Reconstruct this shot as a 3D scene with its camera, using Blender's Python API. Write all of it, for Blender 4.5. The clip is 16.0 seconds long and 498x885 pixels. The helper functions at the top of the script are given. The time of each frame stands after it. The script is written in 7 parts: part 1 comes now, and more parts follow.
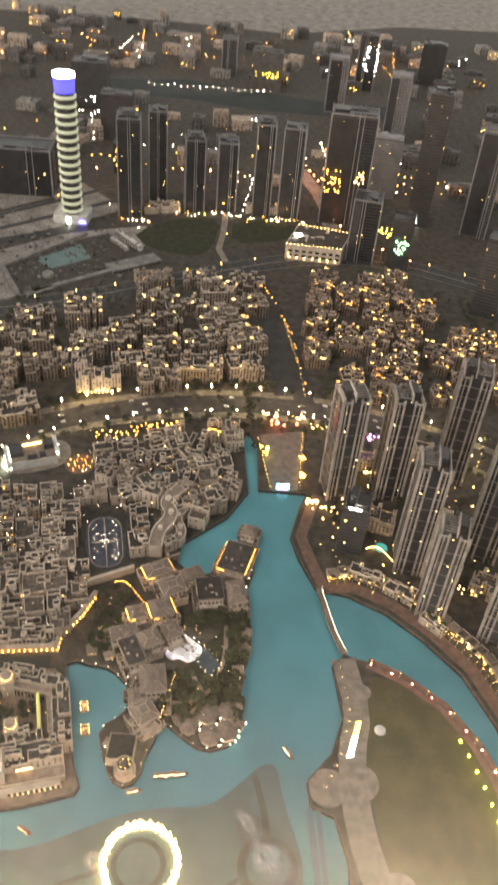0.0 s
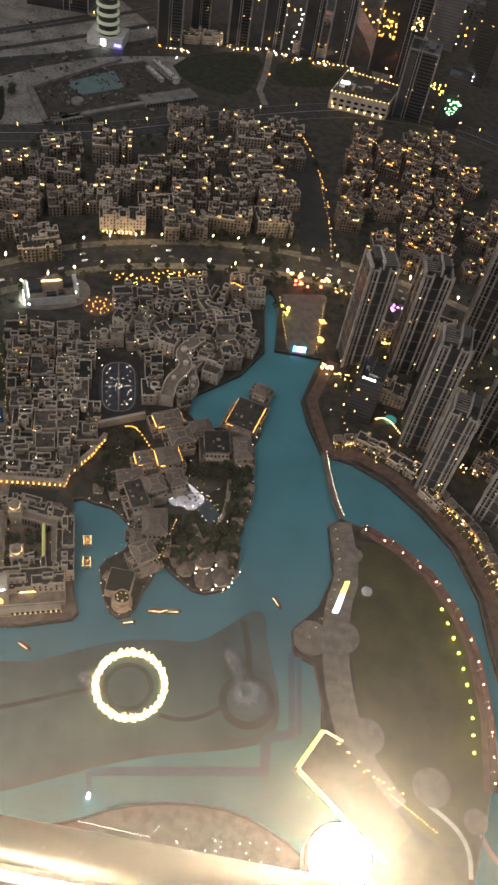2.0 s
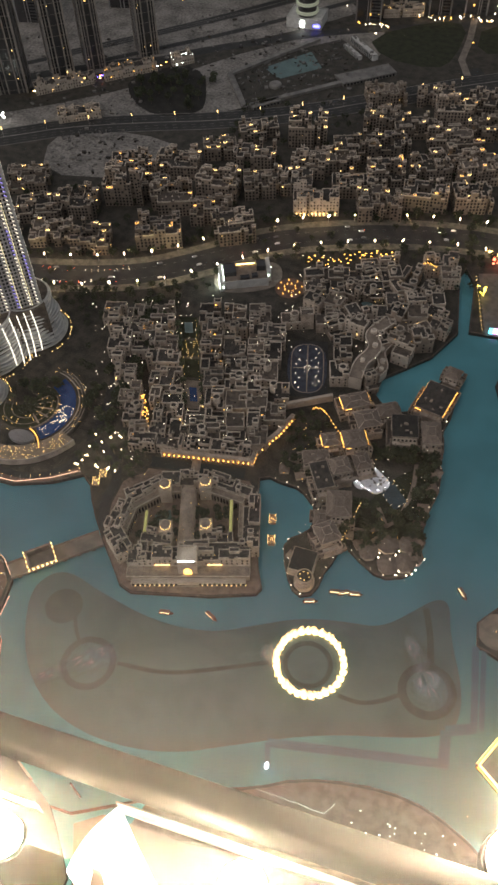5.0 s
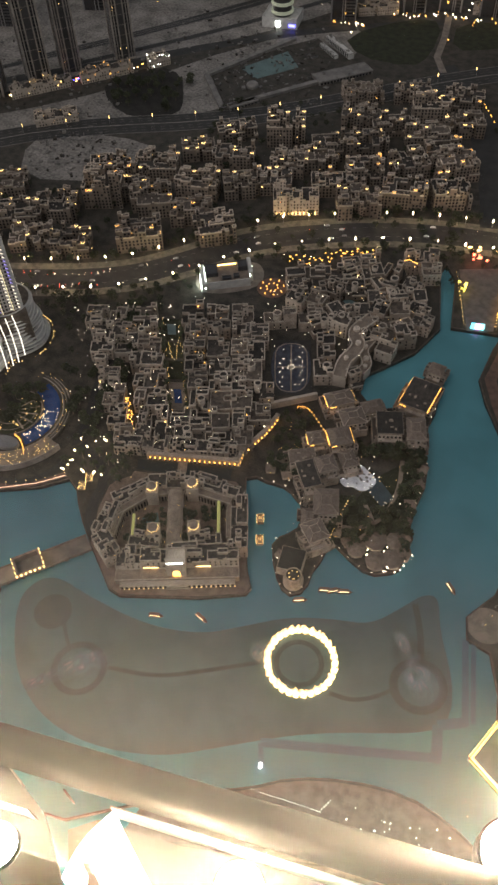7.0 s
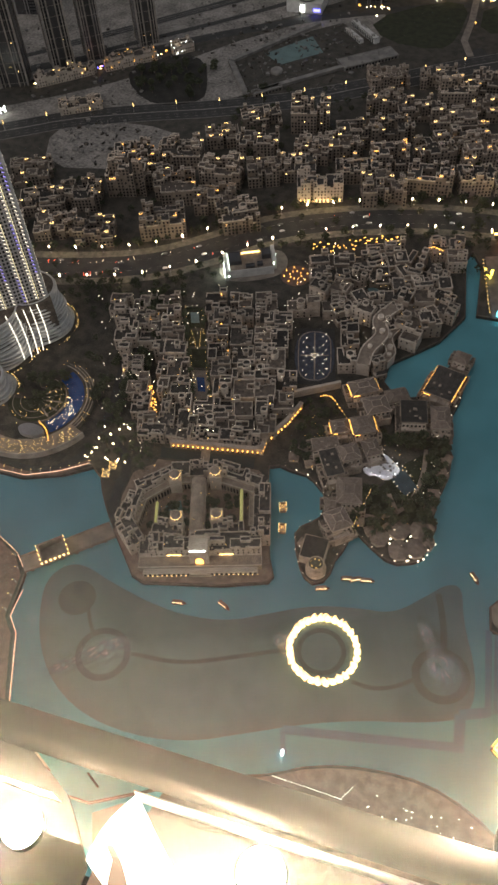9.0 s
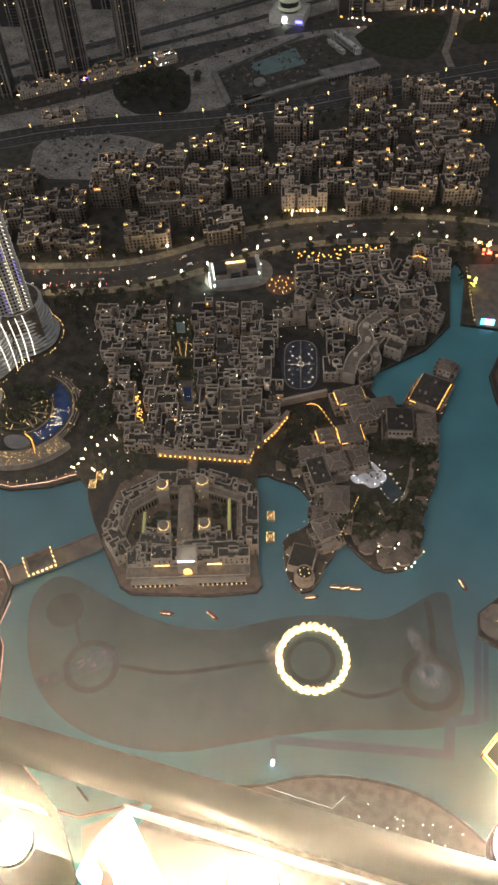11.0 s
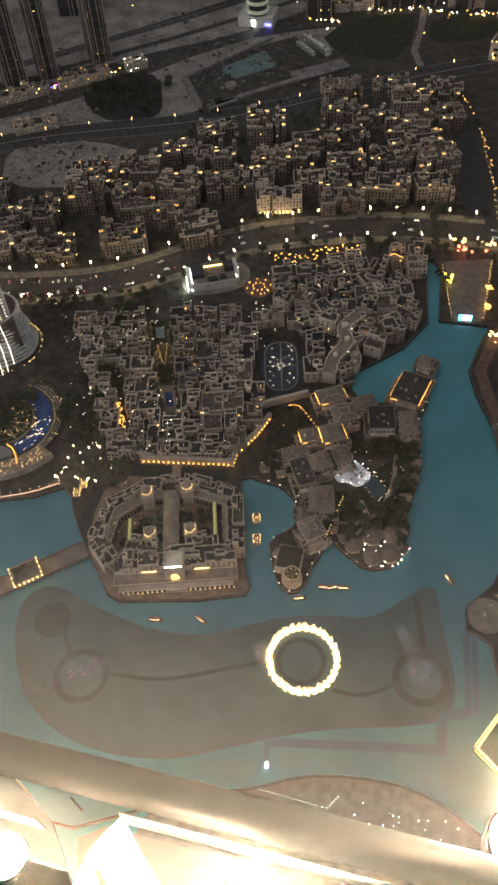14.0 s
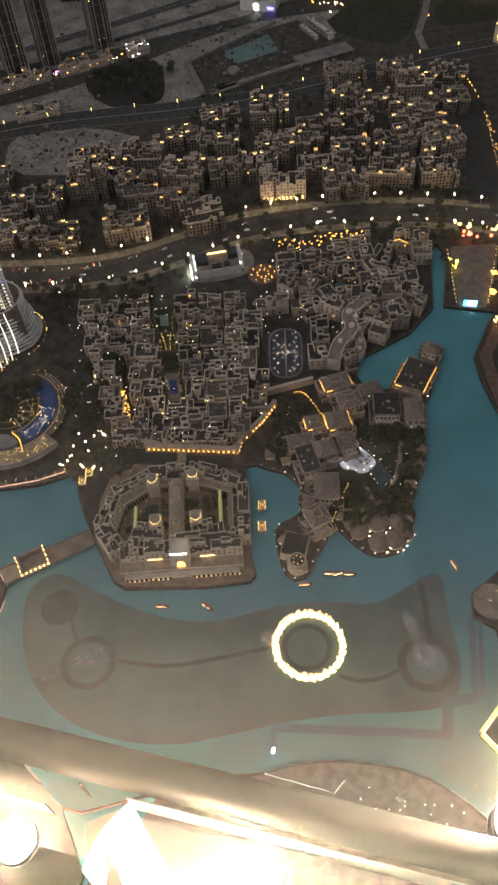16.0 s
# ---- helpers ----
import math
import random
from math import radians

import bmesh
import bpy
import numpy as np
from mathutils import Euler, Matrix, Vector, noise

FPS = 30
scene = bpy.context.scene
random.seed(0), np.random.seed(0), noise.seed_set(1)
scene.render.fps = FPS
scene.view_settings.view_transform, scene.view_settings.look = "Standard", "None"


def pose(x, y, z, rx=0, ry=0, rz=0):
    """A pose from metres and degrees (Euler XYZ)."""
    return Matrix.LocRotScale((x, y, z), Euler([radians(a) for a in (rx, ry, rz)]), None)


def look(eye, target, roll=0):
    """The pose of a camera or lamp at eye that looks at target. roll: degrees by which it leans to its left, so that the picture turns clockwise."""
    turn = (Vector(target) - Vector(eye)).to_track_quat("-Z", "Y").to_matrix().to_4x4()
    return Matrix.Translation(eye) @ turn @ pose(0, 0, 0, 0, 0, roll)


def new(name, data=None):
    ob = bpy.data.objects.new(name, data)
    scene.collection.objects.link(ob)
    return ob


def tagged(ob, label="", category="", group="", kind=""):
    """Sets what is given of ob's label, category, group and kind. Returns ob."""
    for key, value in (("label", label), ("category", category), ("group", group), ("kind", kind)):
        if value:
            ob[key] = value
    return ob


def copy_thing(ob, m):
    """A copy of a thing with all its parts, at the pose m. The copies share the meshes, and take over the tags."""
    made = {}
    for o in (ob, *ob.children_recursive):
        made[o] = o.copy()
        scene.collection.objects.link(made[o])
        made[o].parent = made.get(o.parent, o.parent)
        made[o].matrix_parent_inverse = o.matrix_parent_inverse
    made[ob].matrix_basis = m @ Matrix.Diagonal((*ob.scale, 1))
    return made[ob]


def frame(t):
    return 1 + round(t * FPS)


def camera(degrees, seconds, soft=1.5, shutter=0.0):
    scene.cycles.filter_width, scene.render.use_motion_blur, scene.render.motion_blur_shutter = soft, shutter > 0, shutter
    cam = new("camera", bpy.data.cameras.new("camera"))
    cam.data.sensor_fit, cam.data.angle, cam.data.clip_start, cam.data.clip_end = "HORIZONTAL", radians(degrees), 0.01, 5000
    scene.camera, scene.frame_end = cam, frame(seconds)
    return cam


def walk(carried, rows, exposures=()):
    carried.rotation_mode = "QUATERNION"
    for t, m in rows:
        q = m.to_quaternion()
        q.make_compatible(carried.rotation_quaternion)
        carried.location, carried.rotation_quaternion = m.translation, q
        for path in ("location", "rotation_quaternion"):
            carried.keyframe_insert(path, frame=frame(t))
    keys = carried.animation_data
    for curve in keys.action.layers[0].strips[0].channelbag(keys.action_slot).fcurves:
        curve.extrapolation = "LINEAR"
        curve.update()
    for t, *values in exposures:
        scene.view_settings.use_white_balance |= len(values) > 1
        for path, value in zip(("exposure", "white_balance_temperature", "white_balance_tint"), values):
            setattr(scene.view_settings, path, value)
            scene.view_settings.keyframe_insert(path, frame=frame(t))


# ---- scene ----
# a phone held against the window of a high observation deck, 455 m above a lake
HEIGHT = 455.0
cam = camera(34.61, 16.0, soft=2.7, shutter=0.5)


def turn(yaw, pitch, roll):
    return pose(0, 0, HEIGHT, 90 + pitch, 0, yaw) @ pose(0, 0, 0, 0, 0, roll)


PATH = [
    (0.0, turn(0.00, -38.97, 5.38)),
    (0.5, turn(-0.99, -42.53, 7.83)),
    (1.0, turn(-1.08, -45.06, 9.55)),
    (1.5, turn(-0.64, -47.75, 10.64)),
    (2.0, turn(-0.69, -49.11, 11.60)),
    (2.5, turn(-0.73, -48.87, 12.35)),
    (2.7, turn(-0.42, -48.72, 12.28)),
    (3.0, turn(3.77, -46.41, 9.61)),
    (3.2, turn(13.70, -47.04, 3.99)),
    (3.5, turn(21.70, -47.98, -4.34)),
    (4.0, turn(22.09, -50.25, -4.52)),
    (4.5, turn(20.78, -51.32, -3.20)),
    (7.0, turn(18.33, -51.47, -2.73)),
    (7.5, turn(20.47, -51.83, -4.46)),
    (8.0, turn(21.41, -51.79, -4.98)),
    (8.5, turn(21.31, -51.98, -4.87)),
    (9.0, turn(21.08, -52.19, -4.71)),
    (11.5, turn(18.65, -51.56, -3.91)),
    (12.0, turn(17.65, -51.73, -3.73)),
    (12.5, turn(17.05, -51.74, -3.49)),
    (13.0, turn(16.67, -51.63, -3.32)),
    (13.5, turn(16.49, -51.56, -3.49)),
    (14.0, turn(17.54, -51.50, -4.46)),
    (14.5, turn(18.78, -51.55, -5.58)),
    (15.0, turn(19.04, -51.97, -5.89)),
    (15.5, turn(18.93, -52.36, -5.87)),
    (16.0, turn(18.24, -52.37, -5.36)),
]
EXPOSURE = [(0.0, 1.95, 7400), (0.5, 1.45, 7000), (1.0, 1.33, 7000), (1.5, 1.03, 6700), (2.0, 0.9, 6650), (2.5, 0.75, 6650), (3.0, 0.64, 6650), (3.5, 0.85, 6700), (4.0, 0.76, 6650), (4.5, 0.68, 6600), (16.0, 0.61, 6600)]
walk(cam, PATH, [(t, e, k, 12) for t, e, k in EXPOSURE])

# ---- light: an overcast dusk ----
world = bpy.data.worlds.new("dusk")
scene.world = world
world.use_nodes = True
wn, wl = world.node_tree.nodes, world.node_tree.links
sky = wn.new("ShaderNodeTexSky")
sky.sky_type, sky.sun_disc = "NISHITA", False
sky.sun_elevation, sky.sun_rotation = radians(6), radians(250)
grey = wn.new("ShaderNodeHueSaturation")
grey.inputs["Saturation"].default_value = 0.25
wl.new(sky.outputs["Color"], grey.inputs["Color"])
wl.new(grey.outputs["Color"], wn["Background"].inputs["Color"])
wn["Background"].inputs["Strength"].default_value = 0.10

sun = new("sun", bpy.data.lights.new("sun", "SUN"))
sun.data.energy, sun.data.angle, sun.data.color = 0.25, radians(50), (1.0, 0.93, 0.86)
sun.matrix_world = look((0, 0, 900), (300, 500, 0))

# ---- materials ----


def mat(name, c1, c2=None, size=4.0, rough=0.8, metal=0.0, bump=0.0, vary=0.0, fine=0.35):
    """A surface whose colour wanders between c1 and c2 at a coarse and a fine scale (size in metres)."""
    m = bpy.data.materials.new(name)
    m.use_nodes = True
    n, l = m.node_tree.nodes, m.node_tree.links
    b = n["Principled BSDF"]
    b.inputs["Roughness"].default_value, b.inputs["Metallic"].default_value = rough, metal
    c2 = c2 or tuple(v * 0.7 for v in c1)
    at = n.new("ShaderNodeNewGeometry").outputs["Position"]
    big, small = n.new("ShaderNodeTexNoise"), n.new("ShaderNodeTexNoise")
    for tex, s in ((big, size), (small, size * 0.13)):
        l.new(at, tex.inputs["Vector"])
        tex.inputs["Scale"].default_value, tex.inputs["Detail"].default_value = 1.0 / s, 4.0
    add = n.new("ShaderNodeMath")
    add.operation = "MULTIPLY_ADD"
    l.new(small.outputs["Fac"], add.inputs[0])
    add.inputs[1].default_value = fine
    l.new(big.outputs["Fac"], add.inputs[2])
    ramp = n.new("ShaderNodeMapRange")
    ramp.inputs["From Min"].default_value, ramp.inputs["From Max"].default_value = 0.42 + fine * 0.35, 0.58 + fine * 0.65
    l.new(add.outputs[0], ramp.inputs["Value"])
    mix = n.new("ShaderNodeMix")
    mix.data_type = "RGBA"
    mix.inputs[6].default_value, mix.inputs[7].default_value = (*c1, 1), (*c2, 1)
    l.new(ramp.outputs[0], mix.inputs[0])
    out = mix.outputs[2]
    if vary:
        info = n.new("ShaderNodeObjectInfo")
        mr = n.new("ShaderNodeMapRange")
        mr.inputs["To Min"].default_value, mr.inputs["To Max"].default_value = 1 - vary, 1 + vary
        l.new(info.outputs["Random"], mr.inputs["Value"])
        hsv = n.new("ShaderNodeHueSaturation")
        l.new(mr.outputs[0], hsv.inputs["Value"])
        l.new(out, hsv.inputs["Color"])
        out = hsv.outputs["Color"]
    l.new(out, b.inputs["Base Color"])
    if bump:
        bp = n.new("ShaderNodeBump")
        bp.inputs["Strength"].default_value, bp.inputs["Distance"].default_value = 0.6, bump
        l.new(small.outputs["Fac"], bp.inputs["Height"])
        l.new(bp.outputs["Normal"], b.inputs["Normal"])
    return m


def glow(name, colour, strength):
    m = bpy.data.materials.new(name)
    m.use_nodes = True
    b = m.node_tree.nodes["Principled BSDF"]
    b.inputs["Base Color"].default_value = (*[0.6 * c for c in colour], 1)
    b.inputs["Emission Color"].default_value, b.inputs["Emission Strength"].default_value = (*colour, 1), strength
    return m


M_GROUND = mat("town_ground", (0.075, 0.064, 0.053), (0.026, 0.025, 0.020), 9, bump=0.05, fine=0.6)
M_SAND = mat("bare_sand", (0.34, 0.31, 0.285), (0.105, 0.097, 0.09), 22, bump=0.2, fine=1.2)
M_ASPHALT = mat("asphalt", (0.042, 0.041, 0.040), (0.026, 0.026, 0.027), 12, rough=0.75)
M_PAVE = mat("stone_paving", (0.27, 0.228, 0.195), (0.175, 0.148, 0.127), 6)
M_SLATE = mat("grey_square_paving", (0.21, 0.18, 0.155), (0.14, 0.122, 0.108), 6)
M_REDPAVE = mat("reddish_paving", (0.185, 0.112, 0.088), (0.11, 0.07, 0.057), 5, fine=0.6)
M_QUAY = mat("tan_quay_paving", (0.24, 0.175, 0.14), (0.15, 0.11, 0.088), 5)
M_WALKPAVE = mat("boulevard_paving", (0.21, 0.19, 0.15), (0.10, 0.092, 0.075), 5, fine=0.6)
M_TERRACE = mat("olive_brown_paving", (0.13, 0.108, 0.072), (0.09, 0.075, 0.052), 7)
M_EARTH = mat("dark_earth", (0.032, 0.03, 0.027), (0.018, 0.017, 0.016), 9, rough=0.95, bump=0.05)
M_LAWN = mat("lawn", (0.036, 0.042, 0.021), (0.02, 0.024, 0.013), 7, rough=0.95, bump=0.05)
M_PARKLAWN = mat("park_lawn", (0.098, 0.088, 0.042), (0.066, 0.06, 0.03), 22, rough=0.95, bump=0.05)
M_WALL = mat("sand_coloured_render", (0.47, 0.38, 0.31), (0.25, 0.20, 0.165), 6, vary=0.3, fine=0.6)
M_WALLDUSK = mat("weathered_render", (0.27, 0.215, 0.172), (0.18, 0.143, 0.116), 7, vary=0.3)
M_WALLPALE = mat("pale_render", (0.57, 0.48, 0.405), (0.43, 0.36, 0.30), 7, vary=0.1)
M_ROOF = mat("dark_flat_roof", (0.072, 0.060, 0.052), (0.026, 0.023, 0.021), 3, vary=0.5, fine=0.7)
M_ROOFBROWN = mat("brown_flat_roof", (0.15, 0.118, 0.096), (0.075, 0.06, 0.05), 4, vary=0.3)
M_ROOFTAN = mat("tan_roof", (0.30, 0.238, 0.19), (0.205, 0.16, 0.128), 5, vary=0.15)
M_TILE = mat("brown_roof_tiles", (0.215, 0.165, 0.135), (0.15, 0.115, 0.094), 2, vary=0.1)
M_PANE = mat("dark_window_glass", (0.03, 0.032, 0.036), (0.02, 0.02, 0.024), 3, rough=0.18)
M_GREYTOWER = mat("grey_tower_cladding", (0.105, 0.098, 0.096), (0.07, 0.066, 0.066), 9, rough=0.55, vary=0.2)
M_RESTOWER = mat("grey_brown_cladding", (0.075, 0.069, 0.066), (0.05, 0.046, 0.045), 9, rough=0.5, vary=0.25)
M_DARKTOWER = mat("dark_tower_glass", (0.046, 0.045, 0.049), (0.03, 0.03, 0.033), 14, rough=0.3, vary=0.25)
M_CREAM = mat("cream_tower_stone", (0.34, 0.305, 0.28), (0.22, 0.198, 0.184), 9, vary=0.1)
M_CONCRETE = mat("concrete", (0.25, 0.235, 0.22), (0.16, 0.15, 0.145), 8, vary=0.1)
M_WHITE = mat("white_paint", (0.62, 0.61, 0.59), (0.5, 0.49, 0.48), 5)
M_RAIL = mat("satin_grey_metal", (0.030, 0.028, 0.027), (0.022, 0.021, 0.020), 0.3, rough=0.85, fine=0.1)
M_RAIL.node_tree.nodes["Principled BSDF"].inputs["Specular IOR Level"].default_value = 0.08
M_STEEL = mat("brushed_steel", (0.55, 0.54, 0.52), (0.45, 0.44, 0.42), 0.06, rough=0.38, metal=1.0)
M_BARK = mat("bark", (0.16, 0.12, 0.09), (0.09, 0.07, 0.05), 0.4)
M_LEAF = mat("dark_foliage", (0.05, 0.06, 0.025), (0.025, 0.03, 0.014), 1.5, rough=0.7, vary=0.3)
M_BED = mat("turquoise_pool_floor", (0.17, 0.50, 0.58), (0.14, 0.42, 0.49), 45, rough=0.6, fine=0.2)
M_DECK = mat("dark_fountain_floor", (0.185, 0.295, 0.30), (0.14, 0.235, 0.245), 30, rough=0.7)
M_POOL = mat("lit_pool_blue", (0.03, 0.075, 0.23), (0.02, 0.05, 0.16), 8, rough=0.2)
M_TEAL = mat("pale_teal_floor", (0.14, 0.22, 0.22), (0.10, 0.16, 0.165), 12, rough=0.5)
M_RINGS = mat("dark_pipe_ring", (0.14, 0.19, 0.185), (0.11, 0.155, 0.155), 10)
M_CANAL = mat("dark_canal_water", (0.030, 0.040, 0.042), (0.022, 0.03, 0.032), 60, rough=0.95)
M_PALETOWER = mat("pale_tower_cladding", (0.26, 0.25, 0.26), (0.19, 0.185, 0.19), 12, rough=0.5, vary=0.2)
M_HOTEL = mat("pale_hotel_cladding", (0.50, 0.48, 0.48), (0.36, 0.345, 0.345), 12, rough=0.5)
M_PARAPET = mat("pale_parapet", (0.66, 0.565, 0.475), (0.38, 0.32, 0.265), 3, vary=0.3, fine=0.7)
M_WALLBROWN = mat("brown_render", (0.23, 0.165, 0.125), (0.14, 0.10, 0.078), 7, vary=0.25)
M_FABRIC = mat("white_fabric", (0.85, 0.85, 0.88), (0.62, 0.63, 0.68), 5, fine=0.7)
M_PARKLAMP = glow("park_lamp_light", (0.80, 0.85, 0.04), 16)
M_DARKPOOL = mat("dark_pool", (0.035, 0.065, 0.085), (0.025, 0.045, 0.06), 6, rough=0.3)
M_CAR = mat("car_paint", (0.5, 0.5, 0.5), (0.4, 0.4, 0.4), 2, rough=0.3, vary=0.8)
M_STAR = glow("tiny_white_lamps", (1.0, 0.86, 0.62), 8)
M_AMBER = glow("amber_lamps", (1.0, 0.48, 0.09), 3.4)
M_WARM = glow("warm_lamps", (1.0, 0.64, 0.21), 3.8)
M_STREET = glow("street_lamp_light", (1.0, 0.76, 0.42), 150)
M_COOL = glow("cool_white_lamps", (0.92, 1.0, 0.93), 8)
M_BLUE = glow("blue_light", (0.10, 0.10, 1.0), 6)
M_GREEN = glow("green_light", (0.35, 1.0, 0.45), 4)
M_RED = glow("red_light", (1.0, 0.12, 0.06), 6)
M_PURPLE = glow("purple_light", (0.7, 0.15, 1.0), 5)
M_YELLOW = glow("yellow_light", (1.0, 0.80, 0.10), 4)
M_FIRE = glow("fountain_lamps", (1.0, 0.58, 0.18), 16)

# lake water: clear, with a sheen
M_WATER = bpy.data.materials.new("lake_water")
M_WATER.use_nodes = True
wn, wl = M_WATER.node_tree.nodes, M_WATER.node_tree.links
wn.remove(wn["Principled BSDF"])
clear, sheen, mixw, fres = (wn.new("ShaderNodeBsdfTransparent"), wn.new("ShaderNodeBsdfGlossy"), wn.new("ShaderNodeMixShader"), wn.new("ShaderNodeFresnel"))
clear.inputs["Color"].default_value = (0.95, 0.985, 0.99, 1)
sheen.inputs["Roughness"].default_value = 0.15
fres.inputs["IOR"].default_value = 1.33
wl.new(fres.outputs[0], mixw.inputs[0])
wl.new(clear.outputs[0], mixw.inputs[1])
wl.new(sheen.outputs[0], mixw.inputs[2])
wl.new(mixw.outputs[0], wn["Material Output"].inputs["Surface"])

# window glass with a film that imitates glare haze
M_VEILED = bpy.data.materials.new("glare_veil_glass")
M_VEILED.use_nodes = True
wn, wl = M_VEILED.node_tree.nodes, M_VEILED.node_tree.links
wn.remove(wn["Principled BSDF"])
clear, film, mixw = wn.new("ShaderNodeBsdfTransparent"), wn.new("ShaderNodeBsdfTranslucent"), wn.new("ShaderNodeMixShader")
veil, both = wn.new("ShaderNodeBsdfDiffuse"), wn.new("ShaderNodeMixShader")
for o in (film, veil):
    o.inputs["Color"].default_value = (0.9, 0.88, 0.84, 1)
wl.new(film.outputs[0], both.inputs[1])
wl.new(veil.outputs[0], both.inputs[2])
# the imitated haze is thickest near the sill
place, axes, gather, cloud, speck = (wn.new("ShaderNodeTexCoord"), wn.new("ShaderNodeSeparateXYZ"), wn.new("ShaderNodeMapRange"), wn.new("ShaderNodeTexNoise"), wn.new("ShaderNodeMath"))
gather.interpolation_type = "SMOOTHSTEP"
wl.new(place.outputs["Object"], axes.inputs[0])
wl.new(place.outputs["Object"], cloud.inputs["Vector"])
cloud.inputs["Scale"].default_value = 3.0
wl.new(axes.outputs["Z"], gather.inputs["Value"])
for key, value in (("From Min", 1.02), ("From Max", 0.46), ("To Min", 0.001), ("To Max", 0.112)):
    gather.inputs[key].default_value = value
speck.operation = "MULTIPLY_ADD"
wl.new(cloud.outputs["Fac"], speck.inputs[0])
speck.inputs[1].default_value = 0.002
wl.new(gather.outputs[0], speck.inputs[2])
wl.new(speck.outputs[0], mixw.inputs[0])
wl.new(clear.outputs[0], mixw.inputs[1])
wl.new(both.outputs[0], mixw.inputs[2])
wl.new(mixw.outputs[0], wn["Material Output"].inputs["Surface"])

# ---- building blocks ----


class Mesh:
    """Collects boxes, prisms and tubes; made() turns them into one object."""

    def __init__(self):
        self.v, self.f, self.m = [], [], Matrix.Identity(4)

    def add(self, verts, faces):
        k = len(self.v)
        self.v += [tuple(self.m @ Vector(p)) for p in verts]
        self.f += [tuple(i + k for i in q) for q in faces]

    def box(self, x0, x1, y0, y1, z0, z1):
        self.add([(x0, y0, z0), (x1, y0, z0), (x1, y1, z0), (x0, y1, z0), (x0, y0, z1), (x1, y0, z1), (x1, y1, z1), (x0, y1, z1)],
                 [(3, 2, 1, 0), (4, 5, 6, 7), (0, 1, 5, 4), (1, 2, 6, 5), (2, 3, 7, 6), (3, 0, 4, 7)])

    def cube(self, x, y, z, s, t=None, h=None):
        t, h = t or s, h or s
        self.box(x - s / 2, x + s / 2, y - t / 2, y + t / 2, z, z + h)

    def prism(self, pts, z0, z1, top=1.0):
        n = len(pts)
        cx, cy = sum(p[0] for p in pts) / n, sum(p[1] for p in pts) / n
        up = [(cx + (x - cx) * top, cy + (y - cy) * top, z1) for x, y in pts]
        self.add([(x, y, z0) for x, y in pts] + up,
                 [tuple(range(n))[::-1], tuple(range(n, 2 * n))] + [(i, (i + 1) % n, n + (i + 1) % n, n + i) for i in range(n)])

    def tube(self, x, y, r, z0, z1, top=1.0, n=16, a0=0.0):
        self.prism([(x + r * math.cos(a0 + 2 * math.pi * i / n), y + r * math.sin(a0 + 2 * math.pi * i / n)) for i in range(n)], z0, z1, top)

    def ring(self, x, y, r0, r1, z0, z1, n=20):
        p = [(math.cos(2 * math.pi * i / n), math.sin(2 * math.pi * i / n)) for i in range(n)]
        v = [(x + c * r, y + s * r, z) for r, z in ((r0, z0), (r1, z0), (r1, z1), (r0, z1)) for c, s in p]
        self.add(v, [(a * n + i, b * n + i, b * n + (i + 1) % n, a * n + (i + 1) % n) for a, b in ((1, 0), (2, 1), (3, 2), (0, 3)) for i in range(n)])

    def dome(self, x, y, z, r, h, n=16, k=5):
        for j in range(k):
            a, b = math.pi / 2 * j / k, math.pi / 2 * (j + 1) / k
            self.tube(x, y, r * math.cos(a), z + h * math.sin(a), z + h * math.sin(b), max(0.02, math.cos(b) / math.cos(a)), n)

    def rim(self, x0, x1, y0, y1, z0, z1, t):
        """A wall ring, t thick, as a parapet round a flat roof."""
        self.box(x0, x1, y0, y0 + t, z0, z1)
        self.box(x0, x1, y1 - t, y1, z0, z1)
        self.box(x0, x0 + t, y0 + t, y1 - t, z0, z1)
        self.box(x1 - t, x1, y0 + t, y1 - t, z0, z1)

    def made(self, name, material, parent=None, label="", kind=""):
        me = bpy.data.meshes.new(name)
        me.from_pydata(self.v, [], self.f)
        me.materials.append(material)
        ob = new(name, me)
        ob.parent = parent
        return tagged(ob, label=label, kind=kind)


def thing(name, m, label, category, group="", kind=""):
    ob = new(name)
    ob.matrix_world = m
    return tagged(ob, label, category, group, kind)


def smooth(pts, rounds=1, closed=True):
    for _ in range(rounds):
        out = []
        for i in range(len(pts) if closed else len(pts) - 1):
            (ax, ay), (bx, by) = pts[i], pts[(i + 1) % len(pts)]
            out += [(ax * 0.75 + bx * 0.25, ay * 0.75 + by * 0.25), (ax * 0.25 + bx * 0.75, ay * 0.25 + by * 0.75)]
        pts = out if closed else [pts[0]] + out + [pts[-1]]
    return pts


